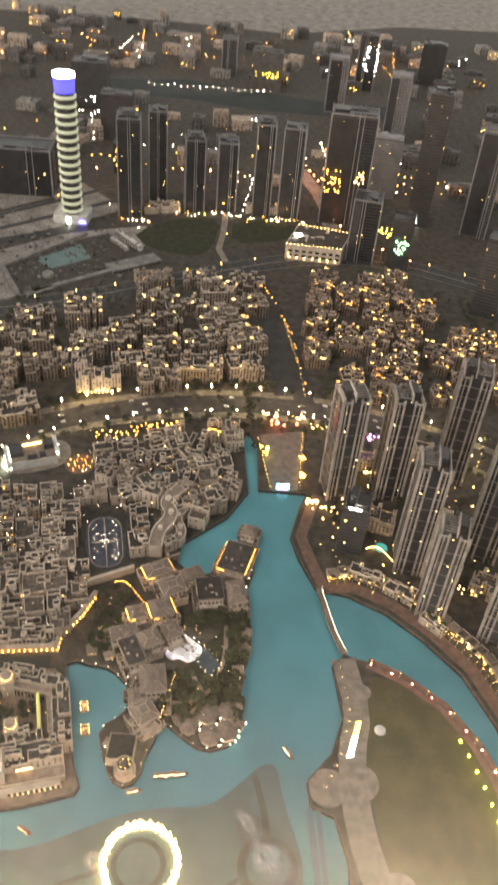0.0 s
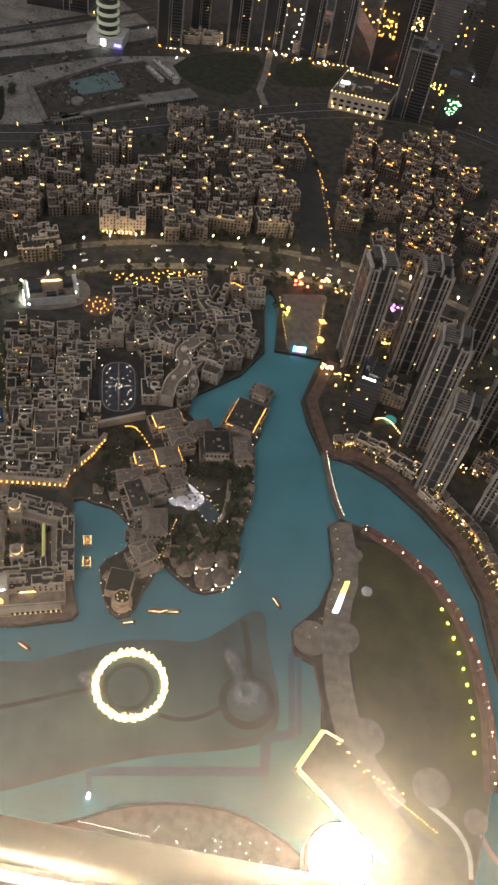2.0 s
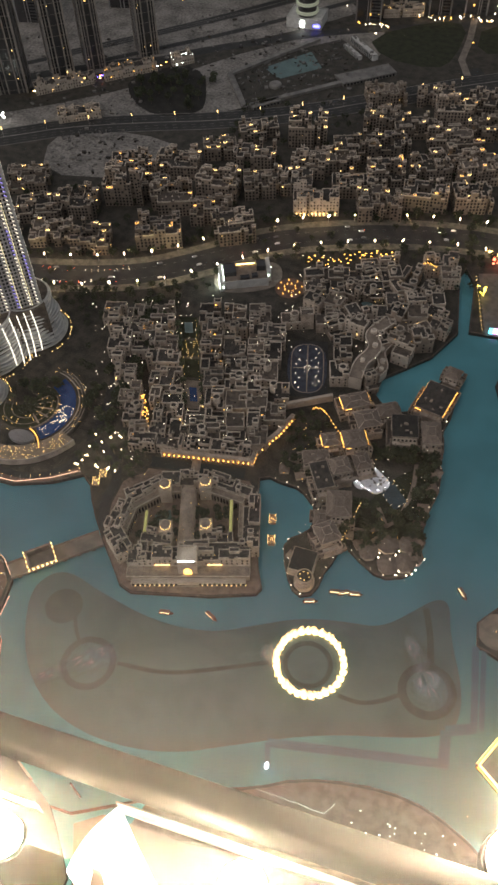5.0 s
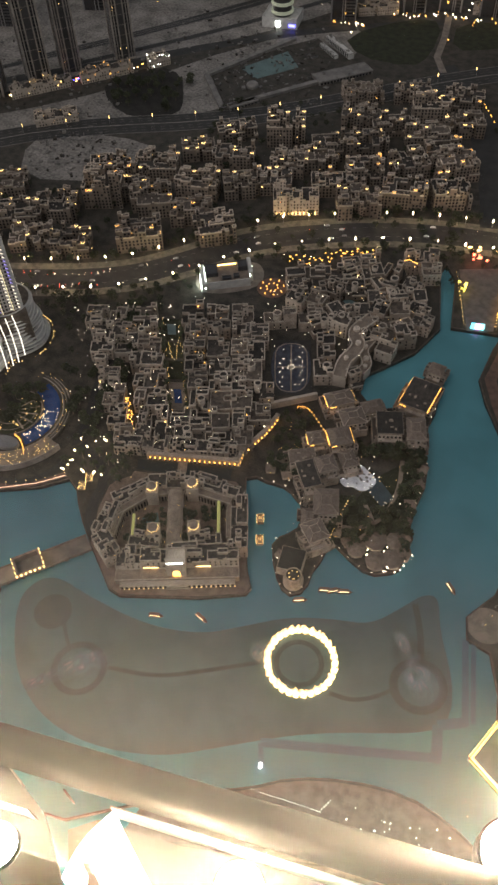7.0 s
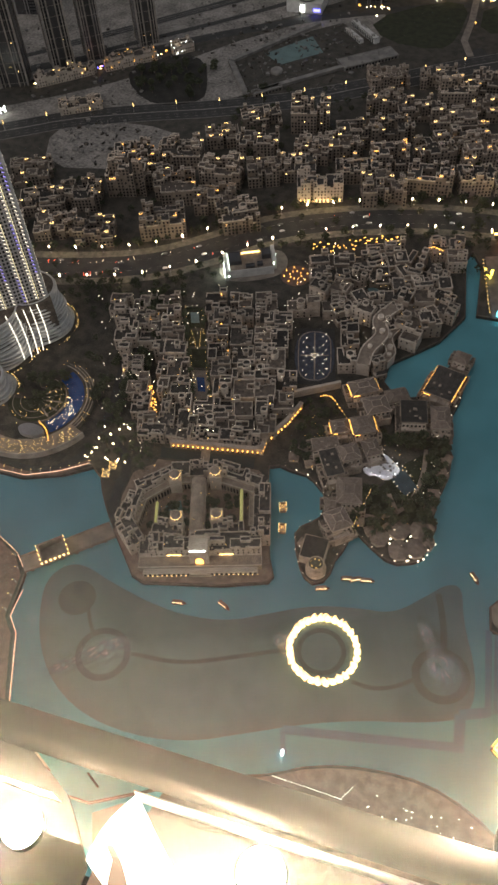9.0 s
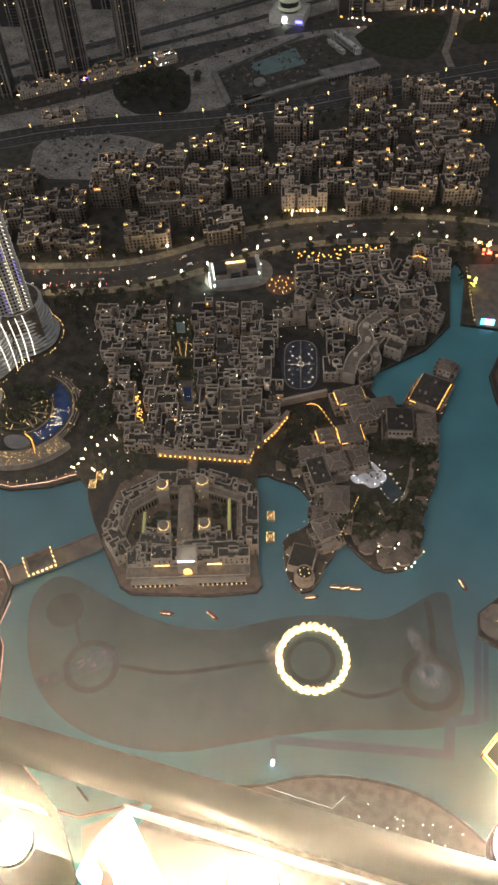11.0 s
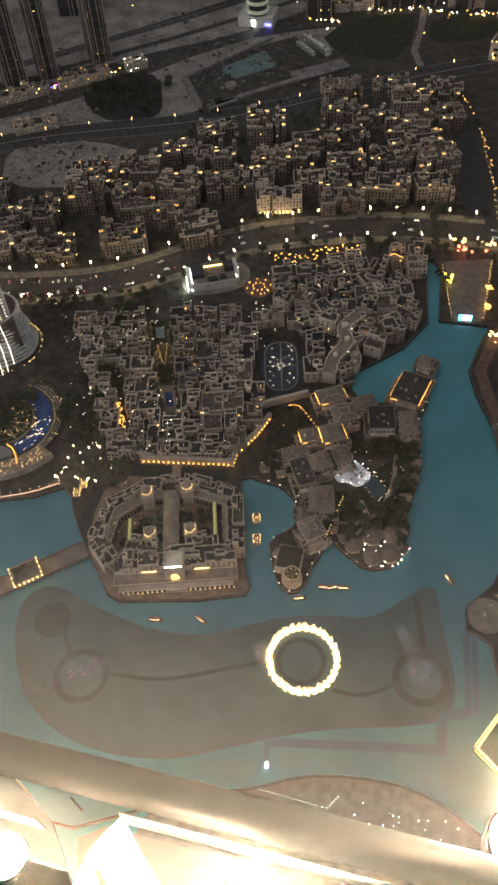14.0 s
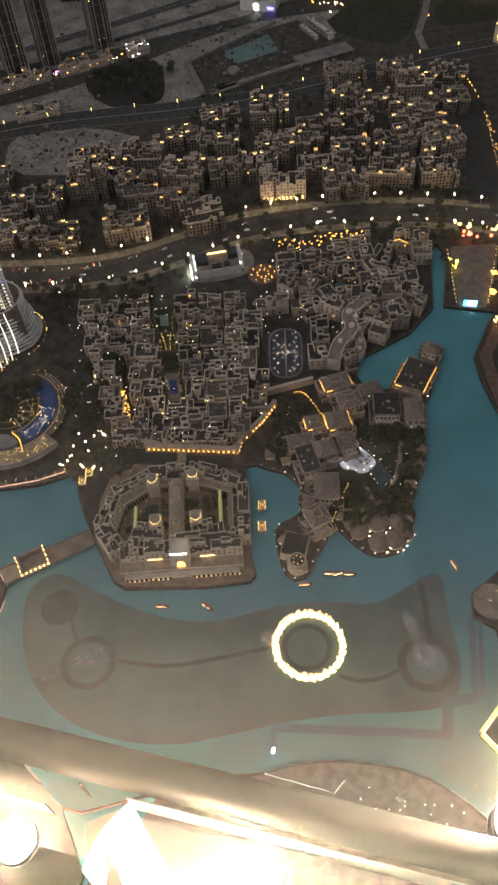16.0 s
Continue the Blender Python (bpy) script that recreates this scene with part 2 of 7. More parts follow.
def flat(name, loops, z, material, label="", category="", depth=0.0, kind="structure"):
    """A level sheet inside the first loop and outside the others; depth gives it sides."""
    bm = bmesh.new()
    rims = []
    for loop in loops:
        vs = [bm.verts.new((x, y, z)) for x, y in loop]
        rims.append(vs)
        for i in range(len(vs)):
            bm.edges.new((vs[i], vs[(i + 1) % len(vs)]))
    bmesh.ops.triangle_fill(bm, use_beauty=True, use_dissolve=False, edges=bm.edges[:])
    for fc in bm.faces:
        if fc.normal.z < 0:
            fc.normal_flip()
    if depth:
        for vs in rims:
            low = [bm.verts.new((p.co.x, p.co.y, z - depth)) for p in vs]
            for i in range(len(vs)):
                j = (i + 1) % len(vs)
                bm.faces.new((vs[i], vs[j], low[j], low[i]))
    me = bpy.data.meshes.new(name)
    bm.to_mesh(me)
    bm.free()
    me.materials.append(material)
    ob = new(name, me)
    return tagged(ob, label, category, kind=kind)


def offset(pts, w):
    """The two rims of a strip w wide along an open line."""
    left, right = [], []
    for i, (x, y) in enumerate(pts):
        (ax, ay), (bx, by) = pts[max(0, i - 1)], pts[min(len(pts) - 1, i + 1)]
        d = math.hypot(bx - ax, by - ay)
        nx, ny = -(by - ay) / d, (bx - ax) / d
        left.append((x + nx * w / 2, y + ny * w / 2))
        right.append((x - nx * w / 2, y - ny * w / 2))
    return left, right


def strip(name, pts, w, z, material, label, category="road", depth=0.0):
    a, b = offset(pts, w)
    n = len(a)
    mb = Mesh()
    mb.add([(*p, z) for p in a] + [(*p, z) for p in b], [(i, n + i, n + i + 1, i + 1) for i in range(n - 1)])
    if depth:
        mb.add([(*p, z) for p in a] + [(*p, z - depth) for p in a], [(i, i + 1, n + i + 1, n + i) for i in range(n - 1)])
        mb.add([(*p, z) for p in b] + [(*p, z - depth) for p in b], [(n + i, n + i + 1, i + 1, i) for i in range(n - 1)])
    return tagged(mb.made(name, material), label, category, kind="structure")


def along(pts, step, start=0.0):
    """Points and headings every step metres along an open line."""
    left = start
    for (ax, ay), (bx, by) in zip(pts, pts[1:]):
        d = math.hypot(bx - ax, by - ay)
        while left < d:
            yield ax + (bx - ax) * left / d, ay + (by - ay) * left / d, math.atan2(by - ay, bx - ax)
            left += step
        left -= d


# ---- the lake and the ground ----
NEAR_SHORE = [(-150, 66), (-100, 92), (-72, 106), (-48, 114), (-26, 126), (4, 133), (34, 134), (59, 126), (80, 113), (100, 103)]
PARK_SHORE = [(117, 122), (65, 162), (78, 185), (77, 203), (70, 227), (56, 232), (54, 247), (61, 256), (69, 266), (77, 293), (71, 331), (79, 340)]
ARM_INNER = [(95, 336), (119, 325), (143, 307), (161, 281), (171, 257), (178, 214), (178, 170), (165, 120)]
ARM_OUTER = [(182, 112), (196, 170), (192, 220), (183, 260), (177, 296), (160, 333), (136, 360), (111, 381), (84, 394), (60, 398)]
CANAL = [(47, 426), (40, 449), (47, 484), (53, 502), (12, 501), (8, 561), (-2, 580), (-6, 567), (3, 497), (-12, 465), (-32, 444), (-45, 431), (-46, 412), (-32, 397), (-14, 405)]
PALACE_SHORE = [(5, 454), (13, 448), (13.4, 430), (12, 407), (8, 389), (7, 373), (10, 363), (14, 356), (14.5, 337), (12, 324), (9, 311), (10, 302), (13, 294), (11, 284), (8.5, 269), (4, 265),
                (-6, 261), (-14, 262), (-24, 268), (-35, 276), (-40, 270), (-42, 261), (-45, 253), (-46, 243), (-49, 236), (-55, 233), (-61, 236), (-66, 243), (-71, 253), (-75, 265), (-72, 272), (-67, 276),
                (-62, 282), (-61, 292), (-65, 302), (-74, 310), (-80, 313), (-92, 314), (-100, 316)]
SOUK_SHORE = [(-107, 313), (-104, 300), (-100, 288), (-96, 270), (-91, 258), (-86, 243), (-80, 231), (-82, 226), (-109, 216), (-134, 210), (-159, 204), (-168, 207), (-174, 214), (-182, 223), (-192, 234), (-204, 249), (-213, 262), (-219, 273)]
POOL_SHORE = [(-228, 280), (-246, 268), (-273, 258), (-300, 258), (-345, 262), (-350, 222), (-276, 215), (-247, 201), (-236, 189), (-232, 159), (-223, 150), (-204, 105), (-190, 72)]
LAKE = smooth(NEAR_SHORE) + PARK_SHORE + ARM_INNER + ARM_OUTER + CANAL + PALACE_SHORE + SOUK_SHORE + POOL_SHORE

flat("ground", [[(-4900, -1500), (4900, -1500), (4900, 4900), (-4900, 4900)], LAKE], 0, M_GROUND, "dark paved and planted city ground round the lake", "ground", 3.0)
kerb = Mesh()
for (ax, ay), (bx, by) in zip(LAKE, LAKE[1:] + LAKE[:1]):
    kerb.m = Matrix.Translation((ax, ay, 0)) @ Matrix.Rotation(math.atan2(by - ay, bx - ax), 4, "Z")
    kerb.box(-0.2, math.hypot(bx - ax, by - ay) + 0.2, -0.45, 0.45, -3.1, 0.22)
tagged(kerb.made("quay_wall", M_ROOFBROWN), "brown stone quay wall round the lake", "quay wall", kind="structure")
flat("lake_floor", [[(-380, 40), (230, 40), (230, 600), (-380, 600)]], -3.2, M_BED, "turquoise painted floor under the lake", "lake floor")
flat("water", [[(-380, 40), (230, 40), (230, 600), (-380, 600)]], -1.2, M_WATER, "clear turquoise lake water, calm", "water")

DECK = [(-222, 184), (-216, 201), (-203, 207), (-179, 199), (-137, 190), (-101, 193), (-76, 206), (-51, 219), (-23, 225), (-2, 227), (15, 244), (27, 257), (36, 256), (39, 235),
        (52, 202), (52, 178), (35, 168), (-20, 154), (-64, 134), (-99, 117), (-142, 112), (-178, 121), (-205, 145)]
flat("fountain_floor", [smooth(DECK, 2)], -1.9, M_DECK, "dark kidney-shaped fountain floor under the water", "fountain floor", 0.3)
for x, y, r, rim in ((-196, 183, 12, 3), (-165, 153, 17, 4), (-38.5, 191, 15, 3), (32, 196, 17, 5)):
    mb = Mesh()
    mb.ring(x, y, r - rim, r, -1.9, -1.72, 40)
    if r == 12:
        mb.tube(x, y, r - rim, -1.9, -1.78, n=40)
    tagged(mb.made("fountain_basin_ring", M_RINGS), "dark round fountain pipe ring under the water", "fountain ring", "fountain rings", "structure")

for k, (line, wide) in enumerate((([(31, 213), (29, 226), (25, 240), (22, 248)], 4.0), ([(-17, 178), (-4, 177), (8, 182), (17, 189)], 2.6), ([(-60, 186), (-90, 172), (-118, 160), (-148, 158)], 2.6), ([(-186, 178), (-180, 168), (-176, 164)], 2.2))):
    strip("sunken_pipe", smooth(line, 2, False), wide, -1.86 + 0.01 * k, M_RINGS, "dark pipe run on the fountain floor", "pipe")

# ---- roads and open ground ----
BOULEVARD = [(-520, 420), (-440, 452), (-354, 470), (-303, 483), (-262, 500), (-226, 527), (-188, 561), (-155, 581), (-100, 602), (-40, 617), (20, 622), (80, 618), (150, 600), (230, 560), (330, 490)]
BOULEVARD = smooth(BOULEVARD, 1, False)
strip("pavement_boulevard", BOULEVARD, 44, 0.06, M_WALKPAVE, "lit stone pavement along the boulevard", "pavement")
strip("road_boulevard", BOULEVARD, 27, 0.10, M_ASPHALT, "dark asphalt boulevard curving through the old town")
mb = Mesh()
for w in (-6.6, 6.6):
    for x, y, a in along(offset(BOULEVARD, 2 * abs(w))[0 if w > 0 else 1], 9):
        mb.m = Matrix.Translation((x, y, 0)) @ Matrix.Rotation(a, 4, "Z")
        mb.box(-2, 2, -0.12, 0.12, 0.11, 0.115)
mb.made("lane_marking", M_CONCRETE, bpy.data.objects["road_boulevard"], "faded dashed lane lines", "stuff")
SIDE = [(51, 622), (46, 660), (40, 703), (24, 780), (-10, 866), (-30, 905)]
strip("road_side", smooth(SIDE, 1, False), 20, 0.08, M_ASPHALT, "dark asphalt side street between the houses")
HIGHWAY = smooth([(-620, 590), (-494, 666), (-445, 697), (-374, 725), (-288, 753), (-205, 791), (-123, 845), (-22, 910), (60, 950), (160, 960), (300, 900), (420, 800)], 1, False)
strip("road_highway", HIGHWAY, 34, 0.05, M_ASPHALT, "wide dark asphalt highway")
strip("road_median", HIGHWAY, 1.6, 0.12, M_CONCRETE, "narrow concrete median of the highway")
mb = Mesh()
for w in (6.5, 11.5, 16.6):
    for rim in offset(HIGHWAY, 2 * w):
        for x, y, a in along(rim, 10 if w < 16 else 5):
            mb.m = Matrix.Translation((x, y, 0)) @ Matrix.Rotation(a, 4, "Z")
            mb.box(-2.4, 2.4, -0.2 if w < 16 else -0.5, 0.2 if w < 16 else 0.5, 0.07, 0.09)
mb.made("lane_marking", M_CONCRETE, bpy.data.objects["road_highway"], "pale lane lines and kerbs", "stuff")
strip("road_bay", smooth([(-560, 770), (-451, 842), (-390, 868), (-373, 890), (-251, 967), (-180, 1000), (40, 1080)], 1, False), 16, 0.06, M_ASPHALT, "dark asphalt street below the towers")
for k, line in enumerate(([(-700, 1010), (-330, 1130), (-180, 1175), (48, 1190), (200, 1200), (500, 1180)], [(-900, 1700), (-570, 1720), (-244, 1830), (0, 1900), (400, 1950)],
                          [(-900, 1870), (-616, 1880), (-268, 1990), (0, 2010), (500, 2090)], [(90, 1190), (76, 1071), (104, 1000), (190, 930)])):
    strip("road_far", smooth(line, 1, False), 30 if k else 44, 0.06, M_ASPHALT, "far motorway lit orange by its lamps")
flat("sand_lot", [smooth([(-454, 676), (-418, 690), (-367, 708), (-300, 690), (-343, 625), (-432, 610)])], 0.05, M_SAND, "pale bare sand building lot", "sand lot")
flat("sand_strip", [smooth([(-640, 640), (-500, 720), (-400, 800), (-290, 930), (-180, 1010), (-150, 985), (-160, 900), (-270, 775), (-380, 742), (-520, 660)])], 0.03, M_SAND, "grey bare sand along the highway", "sand lot")
flat("sand_strip", [[(-760, 640), (-600, 690), (-520, 765), (-395, 868), (-255, 985), (-200, 1045), (-300, 1150), (-760, 1080)]], 0.04, M_SAND, "grey bare sand round the banded tower", "sand lot")
flat("sand_desert", [[(-1500, 2060), (-300, 2200), (0, 2180), (300, 2380), (900, 2500), (1600, 4800), (-2500, 4800)]], 0.03, M_SAND, "wide pale desert sand", "sand")
flat("pond_bed", [smooth([(-417, 790), (-416, 823), (-373, 859), (-340, 845), (-319, 792), (-315, 763), (-344, 745), (-379, 749)])], 0.07, M_EARTH, "dark overgrown hollow", "hollow")
flat("lawn", [smooth([(-179, 979), (-106, 1043), (-66, 1040), (-70, 950), (-87, 920), (-151, 932)])], 0.07, M_LAWN, "dark green lawn", "lawn")
flat("lawn", [smooth([(-50, 1046), (30, 1055), (45, 1010), (5, 985), (-48, 968)])], 0.07, M_LAWN, "dark green lawn", "lawn")
strip("path_lawn", [(-62, 1060), (-60, 1000), (-62, 950), (-50, 915)], 8, 0.09, M_PAVE, "pale paved path between two lawns", "path")
flat("far_canal", [[(-360, 1556), (-326, 1561), (-179, 1572), (-49, 1542), (67, 1543), (240, 1560), (240, 1641), (68, 1636), (-194, 1700), (-344, 1652), (-380, 1640)]], 0.05, M_CANAL, "dark still water of a distant canal", "water")

# park between the lake and its arm
flat("park_lawn", [smooth([(93, 326), (118, 322), (145, 302), (161, 277), (171, 252), (179, 214), (178, 165), (156, 130), (122, 150), (101, 190), (96, 215), (90, 250), (90, 280)])], 0.06, M_PARKLAWN, "dull olive lawn of a lakeside park", "lawn")
strip("promenade_arm", ARM_INNER[:7], 9, 0.09, M_REDPAVE, "reddish paved promenade beside the park", "promenade")
strip("promenade_shore", [(66, 398), (88, 402), (116, 389), (142, 367), (167, 338), (185, 299), (191, 262), (201, 220)], 10, 0.09, M_REDPAVE, "reddish paved promenade below the towers", "promenade")
strip("promenade_canal", [(62, 500), (56, 484), (48, 450), (55, 428), (66, 398)], 9, 0.11, M_REDPAVE, "reddish paved quay by the canal", "promenade")
strip("park_path", smooth([(78, 337), (87, 296), (81, 268), (82, 235), (88, 205), (99, 176), (122, 150)], 1, False), 17, 0.10, M_PAVE, "pale paved park path", "path")
mb = Mesh()
for w in (3.2, 6.0):
    for rim in offset(smooth([(76, 335), (84, 296), (78, 268), (80, 235), (86, 205), (98, 175), (122, 150)], 1, False), w):
        a, b = offset(rim, 0.25)
        mb.add([(*p, 0.11) for p in a] + [(*p, 0.11) for p in b], [(i, len(a) + i, len(a) + i + 1, i + 1) for i in range(len(a) - 1)])
mb.made("kerb_line", M_CONCRETE, bpy.data.objects["park_path"], "pale kerb lines", "stuff")
for x, y, r in ((85, 249, 12), (104, 188, 11), (143, 166, 11), (168, 152, 7), (90, 312, 6), (66, 244, 12)):
    mb = Mesh()
    mb.tube(x, y, r, 0.0, 0.13 + 0.0006 * x, n=40)
    tagged(mb.made("round_plaza", M_PAVE), "pale round paved plaza in the park", "plaza", "round plazas", "structure")
mb = Mesh()
mb.tube(100, 285, 3.6, 0, 0.9, n=24)
mb.dome(100, 285, 0.9, 3.4, 1.2)
tagged(mb.made("round_canopy", M_WHITE), "round white canopy on the park lawn", "canopy")
flat("promenade_near", [[(-110, 60)] + [(x, y - 1.2) for x, y in smooth(NEAR_SHORE[1:9], 1, False)] + [(110, 60)]], 0.08, M_QUAY, "reddish tan paved shore terrace at the tower's foot", "terrace")
flat("quay_plaza", [[(24, 500), (45, 504), (48, 586), (9, 575)]], 0.12, M_SLATE, "grey paved square at the canal's end", "square")
flat("promenade_mall", [[(-352, 221), (-277, 213.5), (-248.5, 199.5), (-238, 187), (-234, 158), (-225, 148.5), (-206, 104), (-260, 60), (-400, 120)]], 0.08, M_REDPAVE, "reddish paved lakeside promenade", "promenade")
flat("forecourt", [smooth([(-228, 282), (-218, 272), (-196, 286), (-183, 296), (-190, 320), (-222, 326), (-245, 300)])], 0.08, M_GROUND, "dark planted forecourt with lit palms", "forecourt")

# ---- kinds of buildings ----


def storeys(win, x0, x1, y0, y1, z0, z1, rnd, floor=3.3, bay=3.3, size=(0.9, 1.35), skip=0.2):
    """Window panes just proud of the four walls of a block."""
    n = int((z1 - z0 - 0.6) / floor)
    for k in range(n):
        z = z0 + 0.9 + k * floor
        for lo, hi, side in ((x0, x1, 0), (x0, x1, 1), (y0, y1, 2), (y0, y1, 3)):
            c = max(1, int((hi - lo - 1) / bay))
            for j in range(c):
                if rnd.random() < skip:
                    continue
                p = lo + (hi - lo) * (j + 0.5) / c
                a, b, h = p - size[0] / 2, p + size[0] / 2, z + size[1]
                if side == 0:
                    win.add([(a, y0 - 0.03, z), (b, y0 - 0.03, z), (b, y0 - 0.03, h), (a, y0 - 0.03, h)], [(0, 1, 2, 3)])
                elif side == 1:
                    win.add([(b, y1 + 0.03, z), (a, y1 + 0.03, z), (a, y1 + 0.03, h), (b, y1 + 0.03, h)], [(0, 1, 2, 3)])
                elif side == 2:
                    win.add([(x0 - 0.03, b, z), (x0 - 0.03, a, z), (x0 - 0.03, a, h), (x0 - 0.03, b, h)], [(0, 1, 2, 3)])
                else:
                    win.add([(x1 + 0.03, a, z), (x1 + 0.03, b, z), (x1 + 0.03, b, h), (x1 + 0.03, a, h)], [(0, 1, 2, 3)])


def block(wall, cap, roof, win, x0, x1, y0, y1, z0, z1, rnd, clutter=True, bay=3.3):
    """One mass: walls, a recessed roof inside a pale parapet, windows, roof huts."""
    wall.box(x0, x1, y0, y1, z0, z1)
    cap.rim(x0 - 0.15, x1 + 0.15, y0 - 0.15, y1 + 0.15, z1 - 0.3, z1 + 1.1, 0.45)
    roof.box(x0 + 0.4, x1 - 0.4, y0 + 0.4, y1 - 0.4, z1, z1 + 0.12)
    storeys(win, x0, x1, y0, y1, z0, z1, rnd, bay=bay)
    if clutter:
        for _ in range(rnd.randint(1, 3)):
            w, d, h = rnd.uniform(1.5, 4), rnd.uniform(1.5, 4), rnd.uniform(1.0, 2.8)
            if x1 - x0 > w + 2 and y1 - y0 > d + 2:
                x, y = rnd.uniform(x0 + 1, x1 - w - 1), rnd.uniform(y0 + 1, y1 - d - 1)
                cap.box(x, x + w, y, y + d, z1, z1 + h)
                if w > 2.2 and d > 2.2:
                    roof.box(x + 0.5, x + w - 0.5, y + 0.5, y + d - 0.5, z1 + h, z1 + h + 0.05)
        for _ in range(rnd.randint(2, 7)):
            x, y = rnd.uniform(x0 + 1.2, x1 - 1.2), rnd.uniform(y0 + 1.2, y1 - 1.2)
            roof.cube(x, y, z1 + 0.1, rnd.uniform(0.7, 1.4), None, 0.9)


def split(rnd, x0, x1, y0, y1, most=15.0):
    """Cuts a rectangle into uneven smaller ones."""
    w, d = x1 - x0, y1 - y0
    if max(w, d) < most * rnd.uniform(0.55, 1.2) or max(w, d) < 7:
        return [(x0, x1, y0, y1)]
    f = rnd.uniform(0.32, 0.68)
    if w * rnd.uniform(0.8, 1.25) > d:
        m = x0 + w * f
        q = rnd.uniform(-1.4, 1.4)
        return split(rnd, x0, m, y0, y1, most) + split(rnd, m, x1, y0 + q, y1 + q * 0.5, most)
    m = y0 + d * f
    q = rnd.uniform(-1.4, 1.4)
    return split(rnd, x0, x1, y0, m, most) + split(rnd, x0 + q, x1 + q * 0.5, m, y1, most)


HOUSE_LABELS = ["sand-coloured flat-roofed town house of stepped blocks", "sand-coloured stepped apartment house with roof parapets", "low sand-coloured house with dark flat roofs"]


def terraces(wall, cap, roof, win, x0, x1, y0, y1, h, rnd, cell=3.0, notch=0.5, court=False, size=(1.15, 1.75), steps=(0.4, 0.62, 0.78, 0.9, 1.0, 1.0), flat_top=None):
    """A stepped mass on a square plan: walls, roof terraces, parapets with gaps, windows, roof huts. Returns its open edges."""
    nx, ny = max(2, round((x1 - x0) / cell)), max(2, round((y1 - y0) / cell))
    ux, uy = (x1 - x0) / nx, (y1 - y0) / ny
    z = [[h * 0.8] * ny for _ in range(nx)]

    def lay(i0, i1, j0, j1, value):
        for i in range(max(0, i0), min(nx, i1)):
            for j in range(max(0, j0), min(ny, j1)):
                z[i][j] = value

    for _ in range(2 + nx * ny // 9):
        i, j = rnd.randrange(-1, nx), rnd.randrange(-1, ny)
        lay(i, i + rnd.randint(2, 4), j, j + rnd.randint(2, 4), h * rnd.choice(steps) + rnd.uniform(-0.4, 0.4))
    for _ in range(1 + nx * ny // 16):
        i, j = rnd.randrange(nx), rnd.randrange(ny)
        if z[i][j] > 0:
            lay(i, i + rnd.choice((1, 1, 2)), j, j + 1, h * rnd.uniform(1.08, 1.28))
    for _ in range(int(notch * (nx + ny) / 3)):
        i, j = rnd.choice(((rnd.randrange(nx), rnd.choice((0, ny - 1))), (rnd.choice((0, nx - 1)), rnd.randrange(ny))))
        lay(i, i + rnd.randint(1, 2), j, j + rnd.randint(1, 2), 0)
    if court:
        lay(nx // 3, nx - nx // 3, ny // 3, ny - ny // 3, 0)
    edges = []
    for i in range(nx):
        for j in range(ny):
            t = z[i][j]
            if t <= 0:
                continue
            ax, bx, ay, by = x0 + i * ux, x0 + (i + 1) * ux, y0 + j * uy, y0 + (j + 1) * uy
            roof.add([(ax, ay, t), (bx, ay, t), (bx, by, t), (ax, by, t)], [(0, 1, 2, 3)])
            if rnd.random() < 0.42:
                (roof if rnd.random() < 0.55 else cap).cube(rnd.uniform(ax + 0.8, bx - 0.8), rnd.uniform(ay + 0.8, by - 0.8), t, rnd.uniform(0.5, 1.5), rnd.uniform(0.5, 1.5), rnd.uniform(0.4, 1.3))
            for di, dj, p, q in ((0, -1, (ax, ay), (bx, ay)), (1, 0, (bx, ay), (bx, by)), (0, 1, (bx, by), (ax, by)), (-1, 0, (ax, by), (ax, ay))):
                i2, j2 = i + di, j + dj
                low = z[i2][j2] if 0 <= i2 < nx and 0 <= j2 < ny else 0
                if low > t - 0.15:
                    continue
                wall.add([(*p, low), (*q, low), (*q, t), (*p, t)], [(0, 1, 2, 3)])
                if t - low > 0.7 and rnd.random() < 0.93:
                    ex, ey = sorted((p[0], q[0])), sorted((p[1], q[1]))
                    g, top = 0.1, t + rnd.choice((0.6, 0.9, 0.9, 1.2))
                    in_x, in_y = (0.36 * abs(di), 0.36 * abs(dj))
                    cap.box(ex[0] - g - (in_x if di > 0 else 0) + (g if dj else 0), ex[1] + g + (in_x if di < 0 else 0) - (g if dj else 0),
                            ey[0] - g - (in_y if dj > 0 else 0) + (g if di else 0), ey[1] + g + (in_y if dj < 0 else 0) - (g if di else 0), t - 0.25, top)
                edges.append((p, q, low, t))
                mx, my = (p[0] + q[0]) / 2 + di * 0.03, (p[1] + q[1]) / 2 + dj * 0.03
                hx, hy = (size[0] / 2 if dj else 0), (size[0] / 2 if di else 0)
                if (dj > 0) or (di < 0):
                    hx, hy = -hx, -hy
                for k in range(int((t - low) / 3.3)):
                    if rnd.random() < 0.82:
                        zz = low + 0.8 + 3.3 * k
                        win.add([(mx - hx, my - hy, zz), (mx + hx, my + hy, zz), (mx + hx, my + hy, zz + size[1]), (mx - hx, my - hy, zz + size[1])], [(0, 1, 2, 3)])
    return edges


